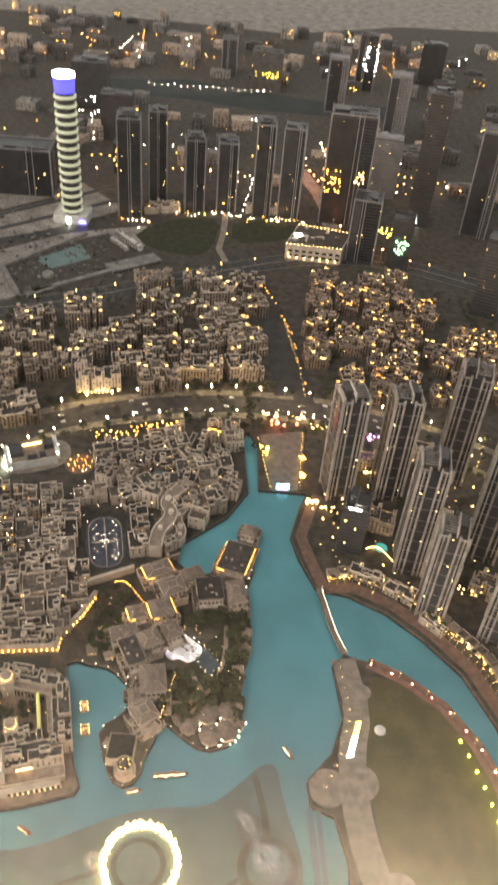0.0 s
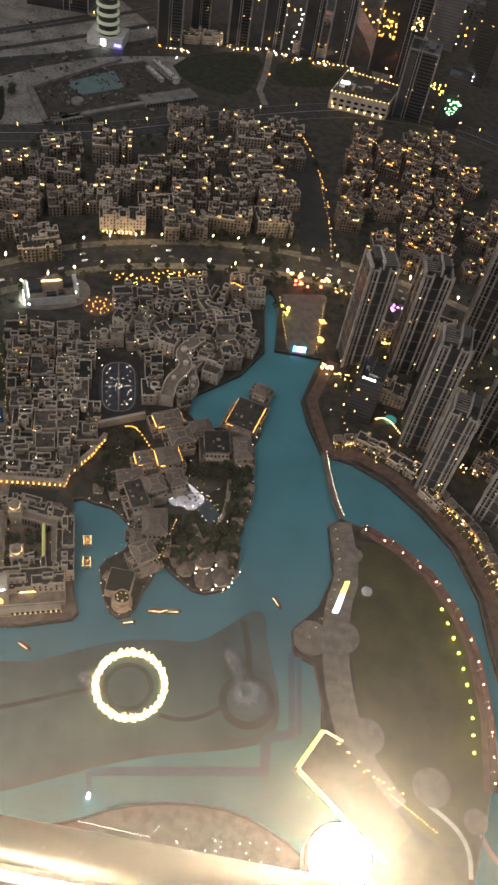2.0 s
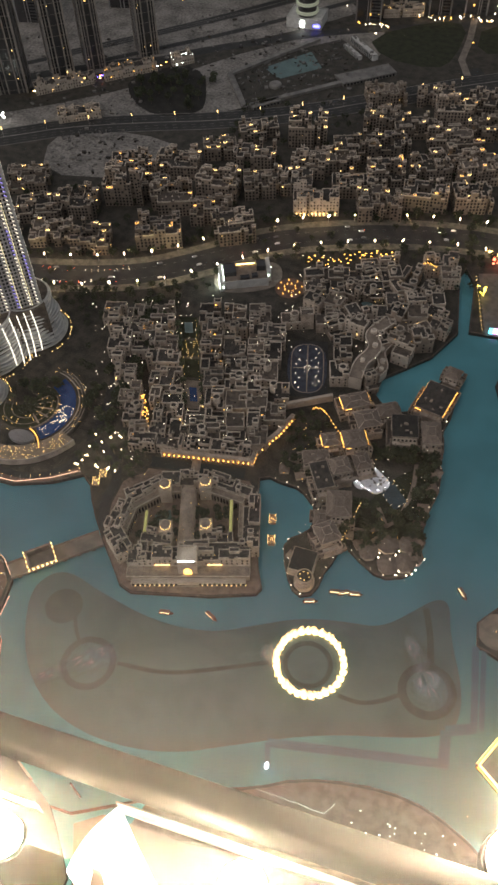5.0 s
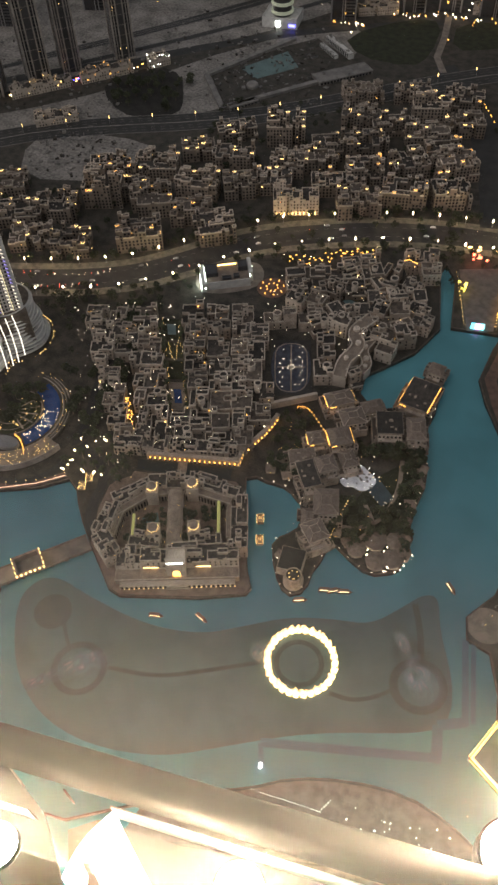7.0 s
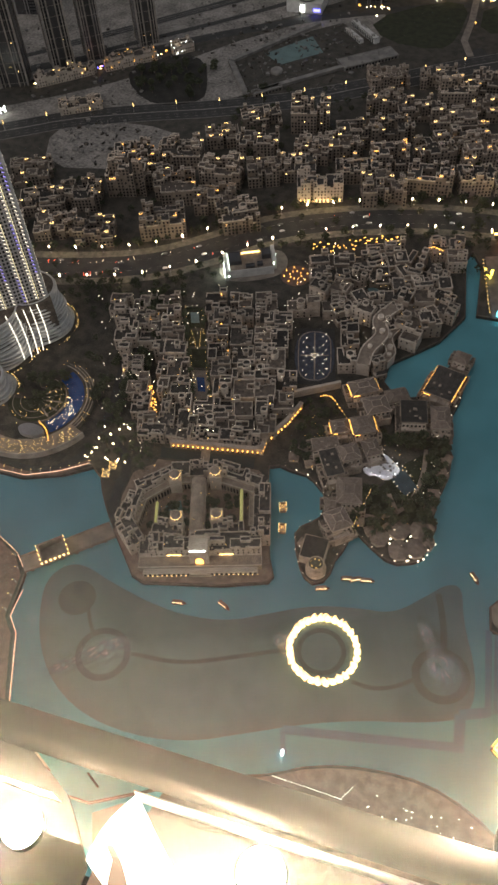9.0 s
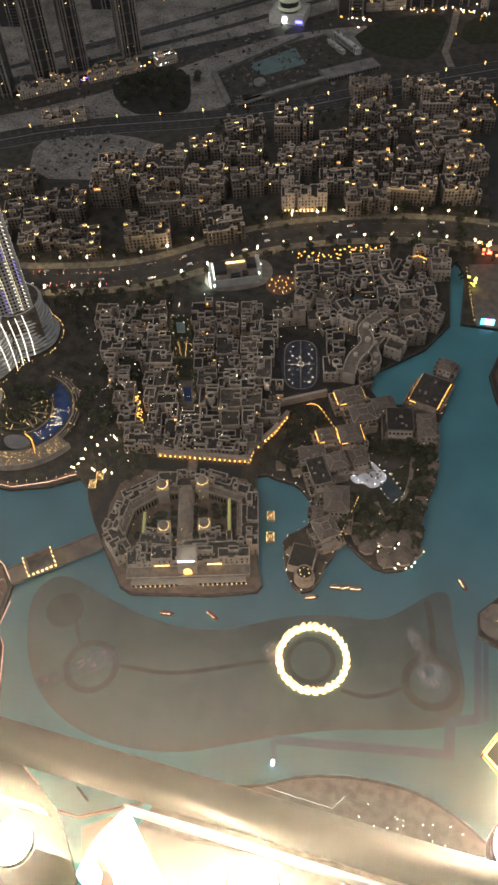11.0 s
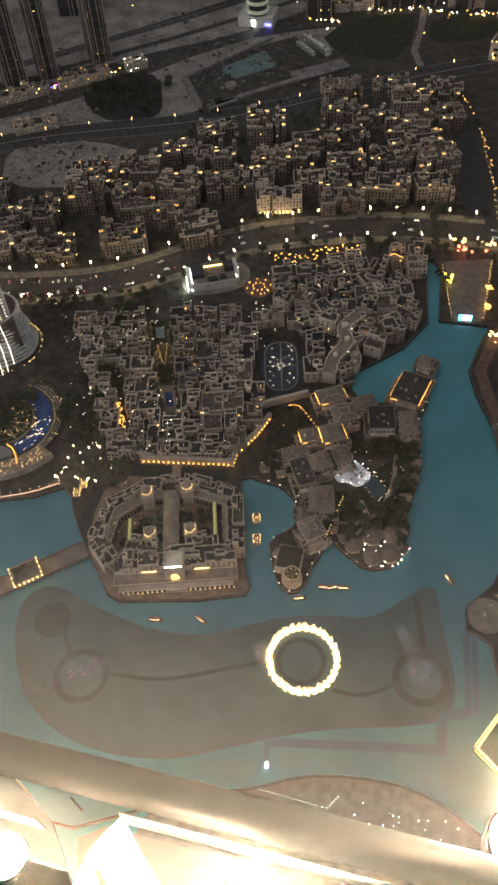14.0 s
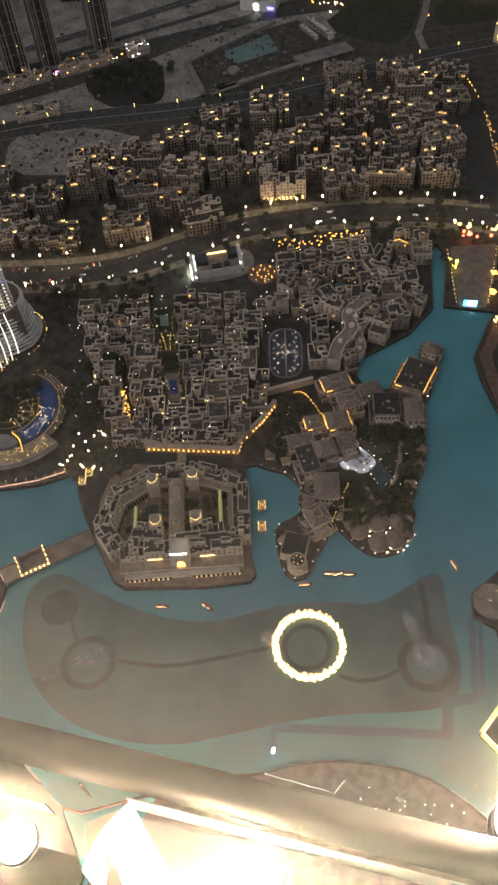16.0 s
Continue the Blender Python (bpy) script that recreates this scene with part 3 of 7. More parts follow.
def town_house(x, y, w, d, h, angle, seed, lights=6, turret=0.3, name="town_house", label="", group="old town houses", wallmat=None, light=None, court=False, notch=0.5, lines=0.0, cell=3.0, size=(1.15, 1.75)):
    rnd = random.Random(seed)
    root = thing(name, Matrix.Translation((x, y, 0)) @ Matrix.Rotation(radians(angle), 4, "Z"), label or HOUSE_LABELS[seed % 3], "house", group)
    wall, cap, roof, win, lamp = Mesh(), Mesh(), Mesh(), Mesh(), Mesh()
    edges = terraces(wall, cap, roof, win, -w / 2, w / 2, -d / 2, d / 2, h, rnd, cell, notch, court, size)
    if rnd.random() < turret:
        r = rnd.uniform(2.4, 3.4)
        cx, cy = rnd.uniform(-w / 4, w / 4), rnd.uniform(-d / 4, d / 4)
        cap.tube(cx, cy, r, h * 0.5, h + 1.6, 1.0, 20)
        cap.ring(cx, cy, r * 0.8, r * 1.05, h + 1.6, h + 2.5, 20)
        roof.tube(cx, cy, r * 0.8, h + 1.6, h + 1.75, 1.0, 18)
    facing = [e for e in edges if e[0][1] <= e[1][1]] or edges
    for _ in range(lights):
        p, q, low, t = rnd.choice(facing)
        f = rnd.uniform(0.2, 0.8)
        px, py = p[0] + (q[0] - p[0]) * f, p[1] + (q[1] - p[1]) * f
        ox, oy = (q[1] - p[1]) / cell, -(q[0] - p[0]) / cell
        s = 0.28 + 0.6 * rnd.random() ** 3
        if rnd.random() < lines:
            # a lamp strip along a parapet's foot
            ex, ey = sorted((p[0] - ox * 0.8, q[0] - ox * 0.8)), sorted((p[1] - oy * 0.8, q[1] - oy * 0.8))
            lamp.box(ex[0] - 0.2, ex[1] + 0.2, ey[0] - 0.2, ey[1] + 0.2, t + 0.1, t + 0.35)
        elif rnd.random() < 0.6:
            lamp.cube(px + ox * 0.35, py + oy * 0.35, low + (t - low) * rnd.uniform(0.1, 0.9), s, None, s)
        else:
            lamp.cube(px - ox, py - oy, t + 0.3, s, None, s * 0.7)
    if lines:
        # small half rings of lamps on roof turrets
        for _ in range(rnd.randint(1, 3)):
            p, q, low, t = rnd.choice(facing)
            ox, oy = (q[1] - p[1]) / cell, -(q[0] - p[0]) / cell
            cx, cy = (p[0] + q[0]) / 2 - ox * 1.7, (p[1] + q[1]) / 2 - oy * 1.7
            cap.tube(cx, cy, 1.3, t, t + 2.2, 1.0, 12)
            for k in range(7):
                a = math.pi + math.pi * k / 6
                lamp.cube(cx + 1.45 * math.cos(a), cy + 1.45 * math.sin(a), t + 1.2, 0.36, None, 0.35)
    wall.made("wall", wallmat or M_WALL, root)
    cap.made("parapet", M_PARAPET if wallmat is not M_WALLBROWN else M_WALL, root, "pale parapets and roof huts", "stuff")
    roof.made("roof", rnd.choice((M_ROOF, M_ROOF, M_ROOF, M_ROOFBROWN)), root, "dark flat roofs", "stuff")
    win.made("window_panes", M_PANE, root, "small dark windows", "stuff")
    if lights:
        lamp.made("wall_lights", light or rnd.choice((M_AMBER, M_WARM, M_WARM)), root, "small warm lamps on walls and parapets", "stuff")
    return root


def tower(name, x, y, w, d, h, angle, label, seed, wallmat, style="bays", crown="pergola", group="towers", floor=3.6, bay=3.2, podium=None):
    rnd = random.Random(seed)
    root = thing(name, Matrix.Translation((x, y, 0)) @ Matrix.Rotation(radians(angle), 4, "Z"), label, "tower", group)
    wall, win, trim, lamp, glass = Mesh(), Mesh(), Mesh(), Mesh(), Mesh()
    hx, hy = w / 2, d / 2
    n = int(h / floor)
    if style == "bays":
        wall.box(-hx, hx, -hy, hy, 0, h)
        storeys(win, -hx, hx, -hy, hy, 4, h, rnd, floor, bay, (bay * 0.62, floor * 0.66), 0.0)
        for sx in (-1, 1):
            for sy in (-1, 1):
                trim.box(sx * hx - 1.0, sx * hx + 1.0, sy * hy - 0.9, sy * hy + 0.9, 0, h + 3)
                trim.box(sx * hx * 0.72 - 0.45, sx * hx * 0.72 + 0.45, sy * hy - 0.6, sy * hy + 0.6, 0, h)
        for px in (-0.19, 0.19):
            for sy in (-1, 1):
                trim.box(px * w - 0.75, px * w + 0.75, sy * hy - 0.9, sy * hy + 0.9, 0, h + 3.5)
        # a glazed recess up the middle of each face
        glass.box(-w * 0.17, w * 0.17, -hy - 0.25, hy + 0.25, 0, h + 1.5)
        glass.box(-hx - 0.25, hx + 0.25, -d * 0.13, d * 0.13, 0, h + 1.0)
        for k in range(1, n, 3):
            trim.rim(-hx - 0.35, hx + 0.35, -hy - 0.35, hy + 0.35, k * floor, k * floor + 0.35, 0.3)
    elif style == "fins":
        wall.box(-hx, hx, -hy, hy, 0, h)
        # pale corner piers, a paired pier off the middle, dark glazed bays between
        off = rnd.choice((-0.35, -0.1, 0.2, 0.4))
        for f, wide, more in ((-1, 0.9, 2.5), (off, 0.55, 4), (off + 0.2, 0.55, 4), (1, 0.9, 2.5)):
            for sy in (-1, 1):
                trim.box(f * hx - wide, f * hx + wide, sy * hy - 0.6, sy * hy + 0.6, 0, h + more)
        for f in (off, -off):
            for sx in (-1, 1):
                trim.box(sx * hx - 0.6, sx * hx + 0.6, f * hy - 0.6, f * hy + 0.6, 0, h + 1)
        glass.box(-hx * 0.98, min(off, off + 0.2) * hx - 2, -hy - 0.3, hy + 0.3, 3, h - 3)
        for k in range(1, n):
            win.rim(-hx - 0.12, hx + 0.12, -hy - 0.12, hy + 0.12, k * floor, k * floor + 1.4, 0.3)
        c = max(3, int(w / 4.2))
        for j in range(1, c):
            p = -hx + w * j / c
            win.box(p - 0.2, p + 0.2, -hy - 0.2, hy + 0.2, 0, h)
    else:
        wall.box(-hx, hx, -hy, hy, 0, h)
        for k in range(1, n):
            trim.rim(-hx - 0.15, hx + 0.15, -hy - 0.15, hy + 0.15, k * floor, k * floor + 0.45, 0.4)
    if crown == "pergola":
        for k, s in enumerate((0.8, 0.55)):
            wall.box(-hx * s, hx * s, -hy * s, hy * s, h + k * 4, h + k * 4 + 4)
        trim.rim(-hx, hx, -hy, hy, h, h + 1.6, 0.8)
        trim.rim(-hx * 0.8, hx * 0.8, -hy * 0.8, hy * 0.8, h + 6.2, h + 7, 0.7)
        for sx in (-1, 1):
            for sy in (-1, 1):
                trim.cube(sx * hx * 0.75, sy * hy * 0.75, h + 4, 0.9, None, 2.2)
        trim.box(-hx * 0.5, hx * 0.5, -0.5, 0.5, h + 8, h + 9)
    elif crown == "stepped":
        flip = rnd.choice((-1, 1))
        q = sorted((-hx * 0.75 * flip, hx * 0.25 * flip))
        wall.box(q[0], q[1], -hy * 0.8, hy * 0.55, h, h + 4.5)
        q = sorted((0.0, hx * 0.7 * flip))
        wall.box(q[0], q[1], -hy * 0.3, hy * 0.85, h, h + 7)
        trim.rim(-hx, hx, -hy, hy, h, h + 1.5, 0.6)
        for p, top in ((-0.95, 6), (0.12, 9.5), (0.9, 5)):
            trim.box(p * hx * flip - 0.5, p * hx * flip + 0.5, -hy, hy * 0.7, h, h + top)
        for k in range(7):
            y = -hy * 0.9 + k * hy * 0.24
            q = sorted((-hx * 0.95 * flip, hx * 0.12 * flip))
            trim.box(q[0], q[1], y, y + 0.35, h + 5.2, h + 5.7)
        for _ in range(6):
            wall.cube(rnd.uniform(-hx * 0.8, hx * 0.8), rnd.uniform(-hy * 0.8, hy * 0.8), h, rnd.uniform(1, 3), rnd.uniform(1, 3), rnd.uniform(1.5, 9))
    else:
        trim.rim(-hx, hx, -hy, hy, h, h + 1.8, 0.5)
        for _ in range(5):
            a, b = rnd.uniform(1.5, hx * 0.5), rnd.uniform(1.5, hy * 0.5)
            cx, cy = rnd.uniform(-hx + a + 1, hx - a - 1), rnd.uniform(-hy + b + 1, hy - b - 1)
            wall.box(cx - a, cx + a, cy - b, cy + b, h, h + rnd.uniform(1, 3.5))
    for _ in range(rnd.randint(2, 7)):
        lamp.cube(rnd.uniform(-hx, hx), -hy - 0.4, rnd.uniform(5, h), rnd.uniform(0.4, 0.9), 0.5, rnd.uniform(0.4, 0.9))
    wall.made("wall", wallmat, root)
    trim.made("pilasters", M_CREAM if style == "bays" else M_PALETOWER if style == "fins" else M_GREYTOWER, root, "paler vertical ribs and cornices")
    if win.v:
        win.made("window_panes", M_PANE, root, "rows of dark windows", "stuff")
    lamp.made("window_lights", M_WARM, root, "a few lit windows", "stuff")
    if glass.v:
        glass.made("glazed_recess", M_DARKTOWER, root, "dark glazed strip up the facade")
    if podium:
        pw, pd, ph = podium
        pod = Mesh()
        pod.box(-pw / 2, pw / 2, -pd / 2, pd / 2, 0, ph)
        pod.rim(-pw / 2, pw / 2, -pd / 2, pd / 2, ph, ph + 1.2, 0.5)
        pod.made("podium", M_WALL, root, "low stone podium")
    return root


# ---- the old town beside the lake ----
QUAD = [(-285, 441), (-146, 474), (-108, 330), (-206, 314)]


def in_quad(u, v):
    (ax, ay), (bx, by), (cx, cy), (dx, dy) = QUAD
    x = (ax * (1 - u) + bx * u) * (1 - v) + (dx * (1 - u) + cx * u) * v
    y = (ay * (1 - u) + by * u) * (1 - v) + (dy * (1 - u) + cy * u) * v
    return x, y


rnd = random.Random(4)
COLS, ROWS = 7, 8  # the middle column is a garden
for i in range(COLS):
    for j in range(ROWS):
        if i == 3 and j < 6:
            continue
        x, y = in_quad((i + 0.5) / COLS, (j + 0.5) / ROWS)
        ax, ay = in_quad((i + 0.05) / COLS, (j + 0.5) / ROWS)
        bx, by = in_quad((i + 0.95) / COLS, (j + 0.5) / ROWS)
        w = math.hypot(bx - ax, by - ay)
        if i == 1 and 3 <= j <= 6:
            x, y = in_quad((i + 0.78) / COLS, (j + 0.5) / ROWS)
            w *= 0.5
        if j == 7 and 1 <= i <= 6:
            y += 3
        town_house(x + rnd.uniform(-1, 1), y, w * rnd.uniform(0.94, 1.1), 18.5 * rnd.uniform(0.95, 1.1), rnd.uniform(9, 14), 15 + rnd.uniform(-2, 2), 100 + i * 20 + j, rnd.choice((0, 1, 1, 3)), 0.28, cell=rnd.uniform(3.5, 5.2), wallmat=rnd.choice((M_WALL, M_WALL, M_WALLPALE, M_WALLDUSK)))
# gardens and pools on the old town's axis
for v0, v1, kind in ((0.03, 0.20, "pool"), (0.22, 0.34, "lawn"), (0.36, 0.50, "lawn"), (0.52, 0.72, "court")):
    a, b, c, d = in_quad(0.445, v0), in_quad(0.555, v0), in_quad(0.555, v1), in_quad(0.445, v1)
    flat("garden_bed", [[a, b, c, d]], 0.05, M_LAWN if kind != "court" else M_PAVE, "dark planted garden between the houses", "garden")
    if kind != "lawn":
        e, g = (v0 * 0.75 + v1 * 0.25, v0 * 0.25 + v1 * 0.75)
        flat("garden_pool", [[in_quad(0.475, e), in_quad(0.525, e), in_quad(0.525, g), in_quad(0.475, g)]], 0.09, M_TEAL if kind == "pool" else M_POOL, "small still garden pool", "pool")

# lamps along the garden
mb = Mesh()
rnd = random.Random(14)
for k in range(60):
    x, y = in_quad(rnd.choice((0.452, 0.548)) + rnd.uniform(-0.006, 0.006), 0.02 + 0.70 * k / 44)
    mb.cube(x, y, 0.3, 0.2, None, 0.3)
for k in range(8):
    for sx in (-1, 1):
        x, y = in_quad(0.5 + sx * (0.012 + 0.0022 * k), 0.34 - 0.016 * k)
        mb.cube(x, y, 0.3, 0.25, None, 0.35)
tagged(mb.made("garden_lamps", M_WARM), "small warm lamps along the garden", "lamps", kind="stuff")
mb = Mesh()
rnd = random.Random(19)
for k in range(230):
    x, y = in_quad(rnd.uniform(-0.08, 1.12), rnd.uniform(-0.06, 1.02))
    mb.cube(x, y, rnd.choice((1.0, 4.0, 9.0, 13.0, 15.0)), rnd.uniform(0.16, 0.34), None, 0.3)
for k in range(90):
    mb.cube(rnd.uniform(-262, -196), rnd.uniform(300, 470), rnd.uniform(0.6, 3), rnd.uniform(0.15, 0.36), None, 0.3)
for k in range(110):
    mb.cube(rnd.uniform(-140, -52), rnd.uniform(432, 556), rnd.choice((1.0, 8.0, 13.0)), rnd.uniform(0.16, 0.32), None, 0.3)
tagged(mb.made("lane_lamps", M_STAR), "tiny white lamps in the lanes and on roofs", "lamps", kind="stuff")
mb = Mesh()
for k in range(34):
    t = rnd.random()
    mb.cube(-214 + 13 * t + rnd.uniform(-2, 2), 358 - 25 * t + rnd.uniform(-2, 2), rnd.uniform(3, 8), rnd.uniform(0.3, 0.7), None, 0.6)
tagged(mb.made("alley_lamps", M_AMBER), "amber lamps strung along a narrow alley", "lamps", kind="stuff")
strip("moat", [(-190, 304), (-156, 308), (-118, 313.5)], 9, 0.07, M_CANAL, "narrow dark channel between arcade and palace", "water")
strip("moat_bridge", [(-151, 300), (-155, 316)], 6.5, 0.4, M_PAVE, "short paved bridge over the channel", "bridge", 0.4)

# long arcade with lamps that closes the old town towards the water
arcade_line = [(-180, 311), (-114.5, 321.4), (-114.5, 331), (-104, 352), (-98, 371)]
mbw, mbl = Mesh(), Mesh()
arc = thing("arcade", Matrix.Identity(4), "sand-coloured arcade lit by a row of amber lamps", "arcade")
for (ax, ay), (bx, by) in zip(arcade_line, arcade_line[1:]):
    ln = math.hypot(bx - ax, by - ay)
    m = Matrix.Translation((ax, ay, 0)) @ Matrix.Rotation(math.atan2(by - ay, bx - ax), 4, "Z")
    mbw.m = mbl.m = m
    mbw.box(0, ln, 0.8, 2.6, 0, 5.4)
    mbw.rim(0, ln, -0.6, 2.6, 5.4, 6.1, 0.4)
    for k in range(int(ln / 3.6) + 1):
        mbw.box(k * 3.6 - 0.5, k * 3.6 + 0.5, -0.6, 0.8, 0, 5.4)
        mbl.cube(min(k * 3.6 + 1.8, ln - 0.4), -0.2, 1.4, 0.62, 0.5, 1.5)
mbw.made("wall", M_WALLPALE, arc)
mbl.made("arcade_lamps", M_AMBER, arc, "bright amber lamps between the piers", "stuff")

for k, (x, y, w) in enumerate(((-196, 315.5, 20), (-176, 319.5, 19), (-156.5, 322.5, 19), (-137, 325.5, 19), (-121, 329, 12))):
    town_house(x, y, w, 10, (10, 12, 11, 13, 12)[k], 9.5, 380 + k, 2, 0, label="sand-coloured house with arched windows behind a lamp-lit arcade", notch=0.0, cell=2.9, size=(1.5, 2.3))

# ---- the market palace on its quay ----
flat("palace_quay", [SOUK_SHORE[1:15] + [(-198, 262), (-198, 282), (-187, 298), (-147, 303), (-113, 308)]], 0.075, M_QUAY, "reddish tan paved quay round the palace", "quay")
SOUK = Matrix.Translation((-127.5, 226.8, 0)) @ Matrix.Rotation(math.atan2(23, 75), 4, "Z") @ Matrix.Diagonal((0.94, 1.03, 1, 1))
souk = thing("market_palace", SOUK, "large sand-coloured market palace with courtyards and domes", "palace")
wall, cap, roof, win, lamp, tan = Mesh(), Mesh(), Mesh(), Mesh(), Mesh(), Mesh()
rnd = random.Random(11)


def wing(p, q, wide, h, step=6.0):
    """A wing along p-q, cut into blocks of differing heights."""
    (ax, ay), (bx, by) = p, q
    ln = math.hypot(bx - ax, by - ay)
    m = Matrix.Translation((ax, ay, 0)) @ Matrix.Rotation(math.atan2(by - ay, bx - ax), 4, "Z")
    for o in (wall, cap, roof, win, lamp):
        o.m = m
    terraces(wall, cap, roof, win, 0, ln, -wide / 2, wide / 2, h, rnd, 3.5, 0.25, False, (1.1, 1.7), (0.6, 0.75, 0.85, 0.95, 1.0))
    for o in (wall, cap, roof, win, lamp):
        o.m = Matrix.Identity(4)


wing((-42, 9), (42, 9), 13, 15)
wing((-44, 10), (-55, 26), 12, 14)
wing((-55, 26), (-48, 50), 12, 14)
wing((-48, 52), (-22, 66), 9, 13)
wing((-24, 67), (14, 67), 10, 13)
wing((12, 67), (46, 55), 10, 13)
wing((42, 12), (43, 52), 12, 15)
wing((-34, 22), (-12, 19), 9, 13)
wing((8, 19), (30, 20), 9, 13)
# forward terrace and arcade on the quay
tan.box(-42, 42, -5, 2.5, 0, 5.5)
cap.rim(-42.1, 42.1, -5.1, 2.6, 5.3, 6.2, 0.35)
wall.box(-39, 39, -8.5, -5, 0, 3.6)
for k in range(24):
    x = -37.5 + k * 3.26
    if abs(x) > 6:
        win.box(x - 0.9, x + 0.9, -8.53, -8.4, 0.3, 2.8)
        lamp.cube(x + 1.6, -8.8, 0.6, 0.35)
for s in (-1, 1):
    lamp.box(s * 18 - 5, s * 18 + 5, 2.1, 2.4, 7.0, 7.5)
# tan roof terraces round the courts
for (ax, ay), (bx, by), t in (((-45, 44), (-23, 57.5), 5), ((-22, 59), (-9, 59), 5), ((3, 59), (13, 59), 5), ((13, 58.5), (37, 49.5), 5), ((-47, 27), (-42, 44), 4), ((35, 22), (35.5, 48), 3.4)):
    ln = math.hypot(bx - ax, by - ay)
    for o in (tan, cap, win):
        o.m = Matrix.Translation((ax, ay, 0)) @ Matrix.Rotation(math.atan2(by - ay, bx - ax), 4, "Z")
    tan.box(0, ln, -t / 2, t / 2, 0, 8.5)
    cap.rim(-0.1, ln + 0.1, -t / 2 - 0.1, t / 2 + 0.1, 8.3, 9.4, 0.3)
    for k in range(int(ln / 2.4)):
        win.box(k * 2.4 + 0.6, k * 2.4 + 1.9, -t / 2 - 0.13, -t / 2 - 0.03, 1, 6)
for o in (tan, cap, win):
    o.m = Matrix.Identity(4)
# gate
wall.box(-6.5, 6.5, -3, 9, 0, 19)
wall.rim(-6.5, 6.5, -3, 9, 19, 20.4, 0.6)
tan.box(-8, 8, -9.5, -3, 0, 1.2)
# spine hall with a rounded roof
for k in range(8):
    a, b = math.pi * k / 8, math.pi * (k + 1) / 8
    tan.add([(-3 + 5.0 * math.cos(t), v, 11 + 2.2 * math.sin(t)) for v in (14, 58) for t in (a, b)], [(0, 1, 3, 2)])
wall.box(-8.2, 2.2, 14, 58, 0, 10.9)
# four drums with ring lamps
for x, y in ((-17, 26), (11, 27), (-20, 58), (9, 60)):
    wall.cube(x, y, 0, 8.6, None, 14.5)
    cap.rim(x - 4.5, x + 4.5, y - 4.5, y + 4.5, 14.3, 15.3, 0.4)
    wall.tube(x, y, 3.5, 14.5, 17.0, n=24)
    cap.ring(x, y, 3.2, 3.65, 17.0, 17.5, 24)
    tan.dome(x, y, 17.0, 3.2, 0.8)
    for k in range(14):
        t = 2 * math.pi * k / 22 - 2.6
        lamp.cube(x + 3.75 * math.cos(t), y + 3.75 * math.sin(t), 16.6, 0.36, None, 0.3)
for _ in range(60):
    x, y = rnd.uniform(-50, 44), rnd.uniform(2, 66)
    lamp.cube(x, y, rnd.choice((0.5, 1.2, 16.5)), 0.3)
wall.made("wall", M_WALLPALE, souk)
cap.made("parapet", M_PARAPET, souk, "pale parapets and roof huts", "stuff")
roof.made("roof", M_ROOF, souk, "dark flat roofs", "stuff")
tan.made("terrace", M_ROOFTAN, souk, "tan terraces and domes")
win.made("window_panes", M_PANE, souk, "small dark windows", "stuff")
lamp.made("wall_lights", M_WARM, souk, "warm lamps on walls and drums", "stuff")
mb = Mesh()
mb.box(-2.6, 2.6, -3.25, -3.05, 1.2, 9)
mb.add([(2.6 * math.cos(math.pi * k / 10), -3.15, 9 + 3 * math.sin(math.pi * k / 10)) for k in range(11)], [tuple(range(11))])
mb.made("gate_arch", M_AMBER, souk, "golden lit arch of the gate")
mb = Mesh()
for k in range(5):
    mb.box(-5.4 + k * 2.25, -3.8 + k * 2.25, -3.4, -3.1, 20.6, 22.0)
mb.made("roof_sign", M_COOL, souk, "white lit sign of plain bars")
for n, (x0, x1, y0, y1, z) in enumerate(((-33, -30.8, 24, 40, 11), (27, 29.2, 24, 48, 11))):
    mb = Mesh()
    mb.box(x0, x1, y0, y1, 0.2, z)
    mb.made("skylight_hall", M_WALL, souk)
    mb = Mesh()
    mb.add([(x0, y0, z + 0.1), (x1, y0, z + 0.1), (x1, y1, z + 0.1), (x0, y1, z + 0.1), ((x0 + x1) / 2, y0, z + 1.2), ((x0 + x1) / 2, y1, z + 1.2)], [(0, 4, 5, 3), (4, 1, 2, 5)])
    mb.made("skylight", glow("skylight_glow", (0.6, 0.58, 0.2), 0.2), souk, "yellow lit glass skylight")
flat("court_lawn", [[tuple((SOUK @ Vector((x, y, 0)))[:2]) for x, y in ((-44, 22), (-8, 22), (-8, 60), (-40, 48))]], 0.06, M_LAWN, "dark planted courtyard", "courtyard")
flat("court_lawn", [[tuple((SOUK @ Vector((x, y, 0)))[:2]) for x, y in ((2, 22), (38, 22), (38, 56), (2, 58))]], 0.06, M_LAWN, "dark planted courtyard", "courtyard")
flat("court_pool", [[tuple((SOUK @ Vector((x, y, 0)))[:2]) for x, y in ((-26, 36), (-15, 40), (-17, 48), (-28, 44))]], 0.1, M_TEAL, "small teal courtyard pool", "pool")

# ---- the lakeside hotel on its peninsula ----


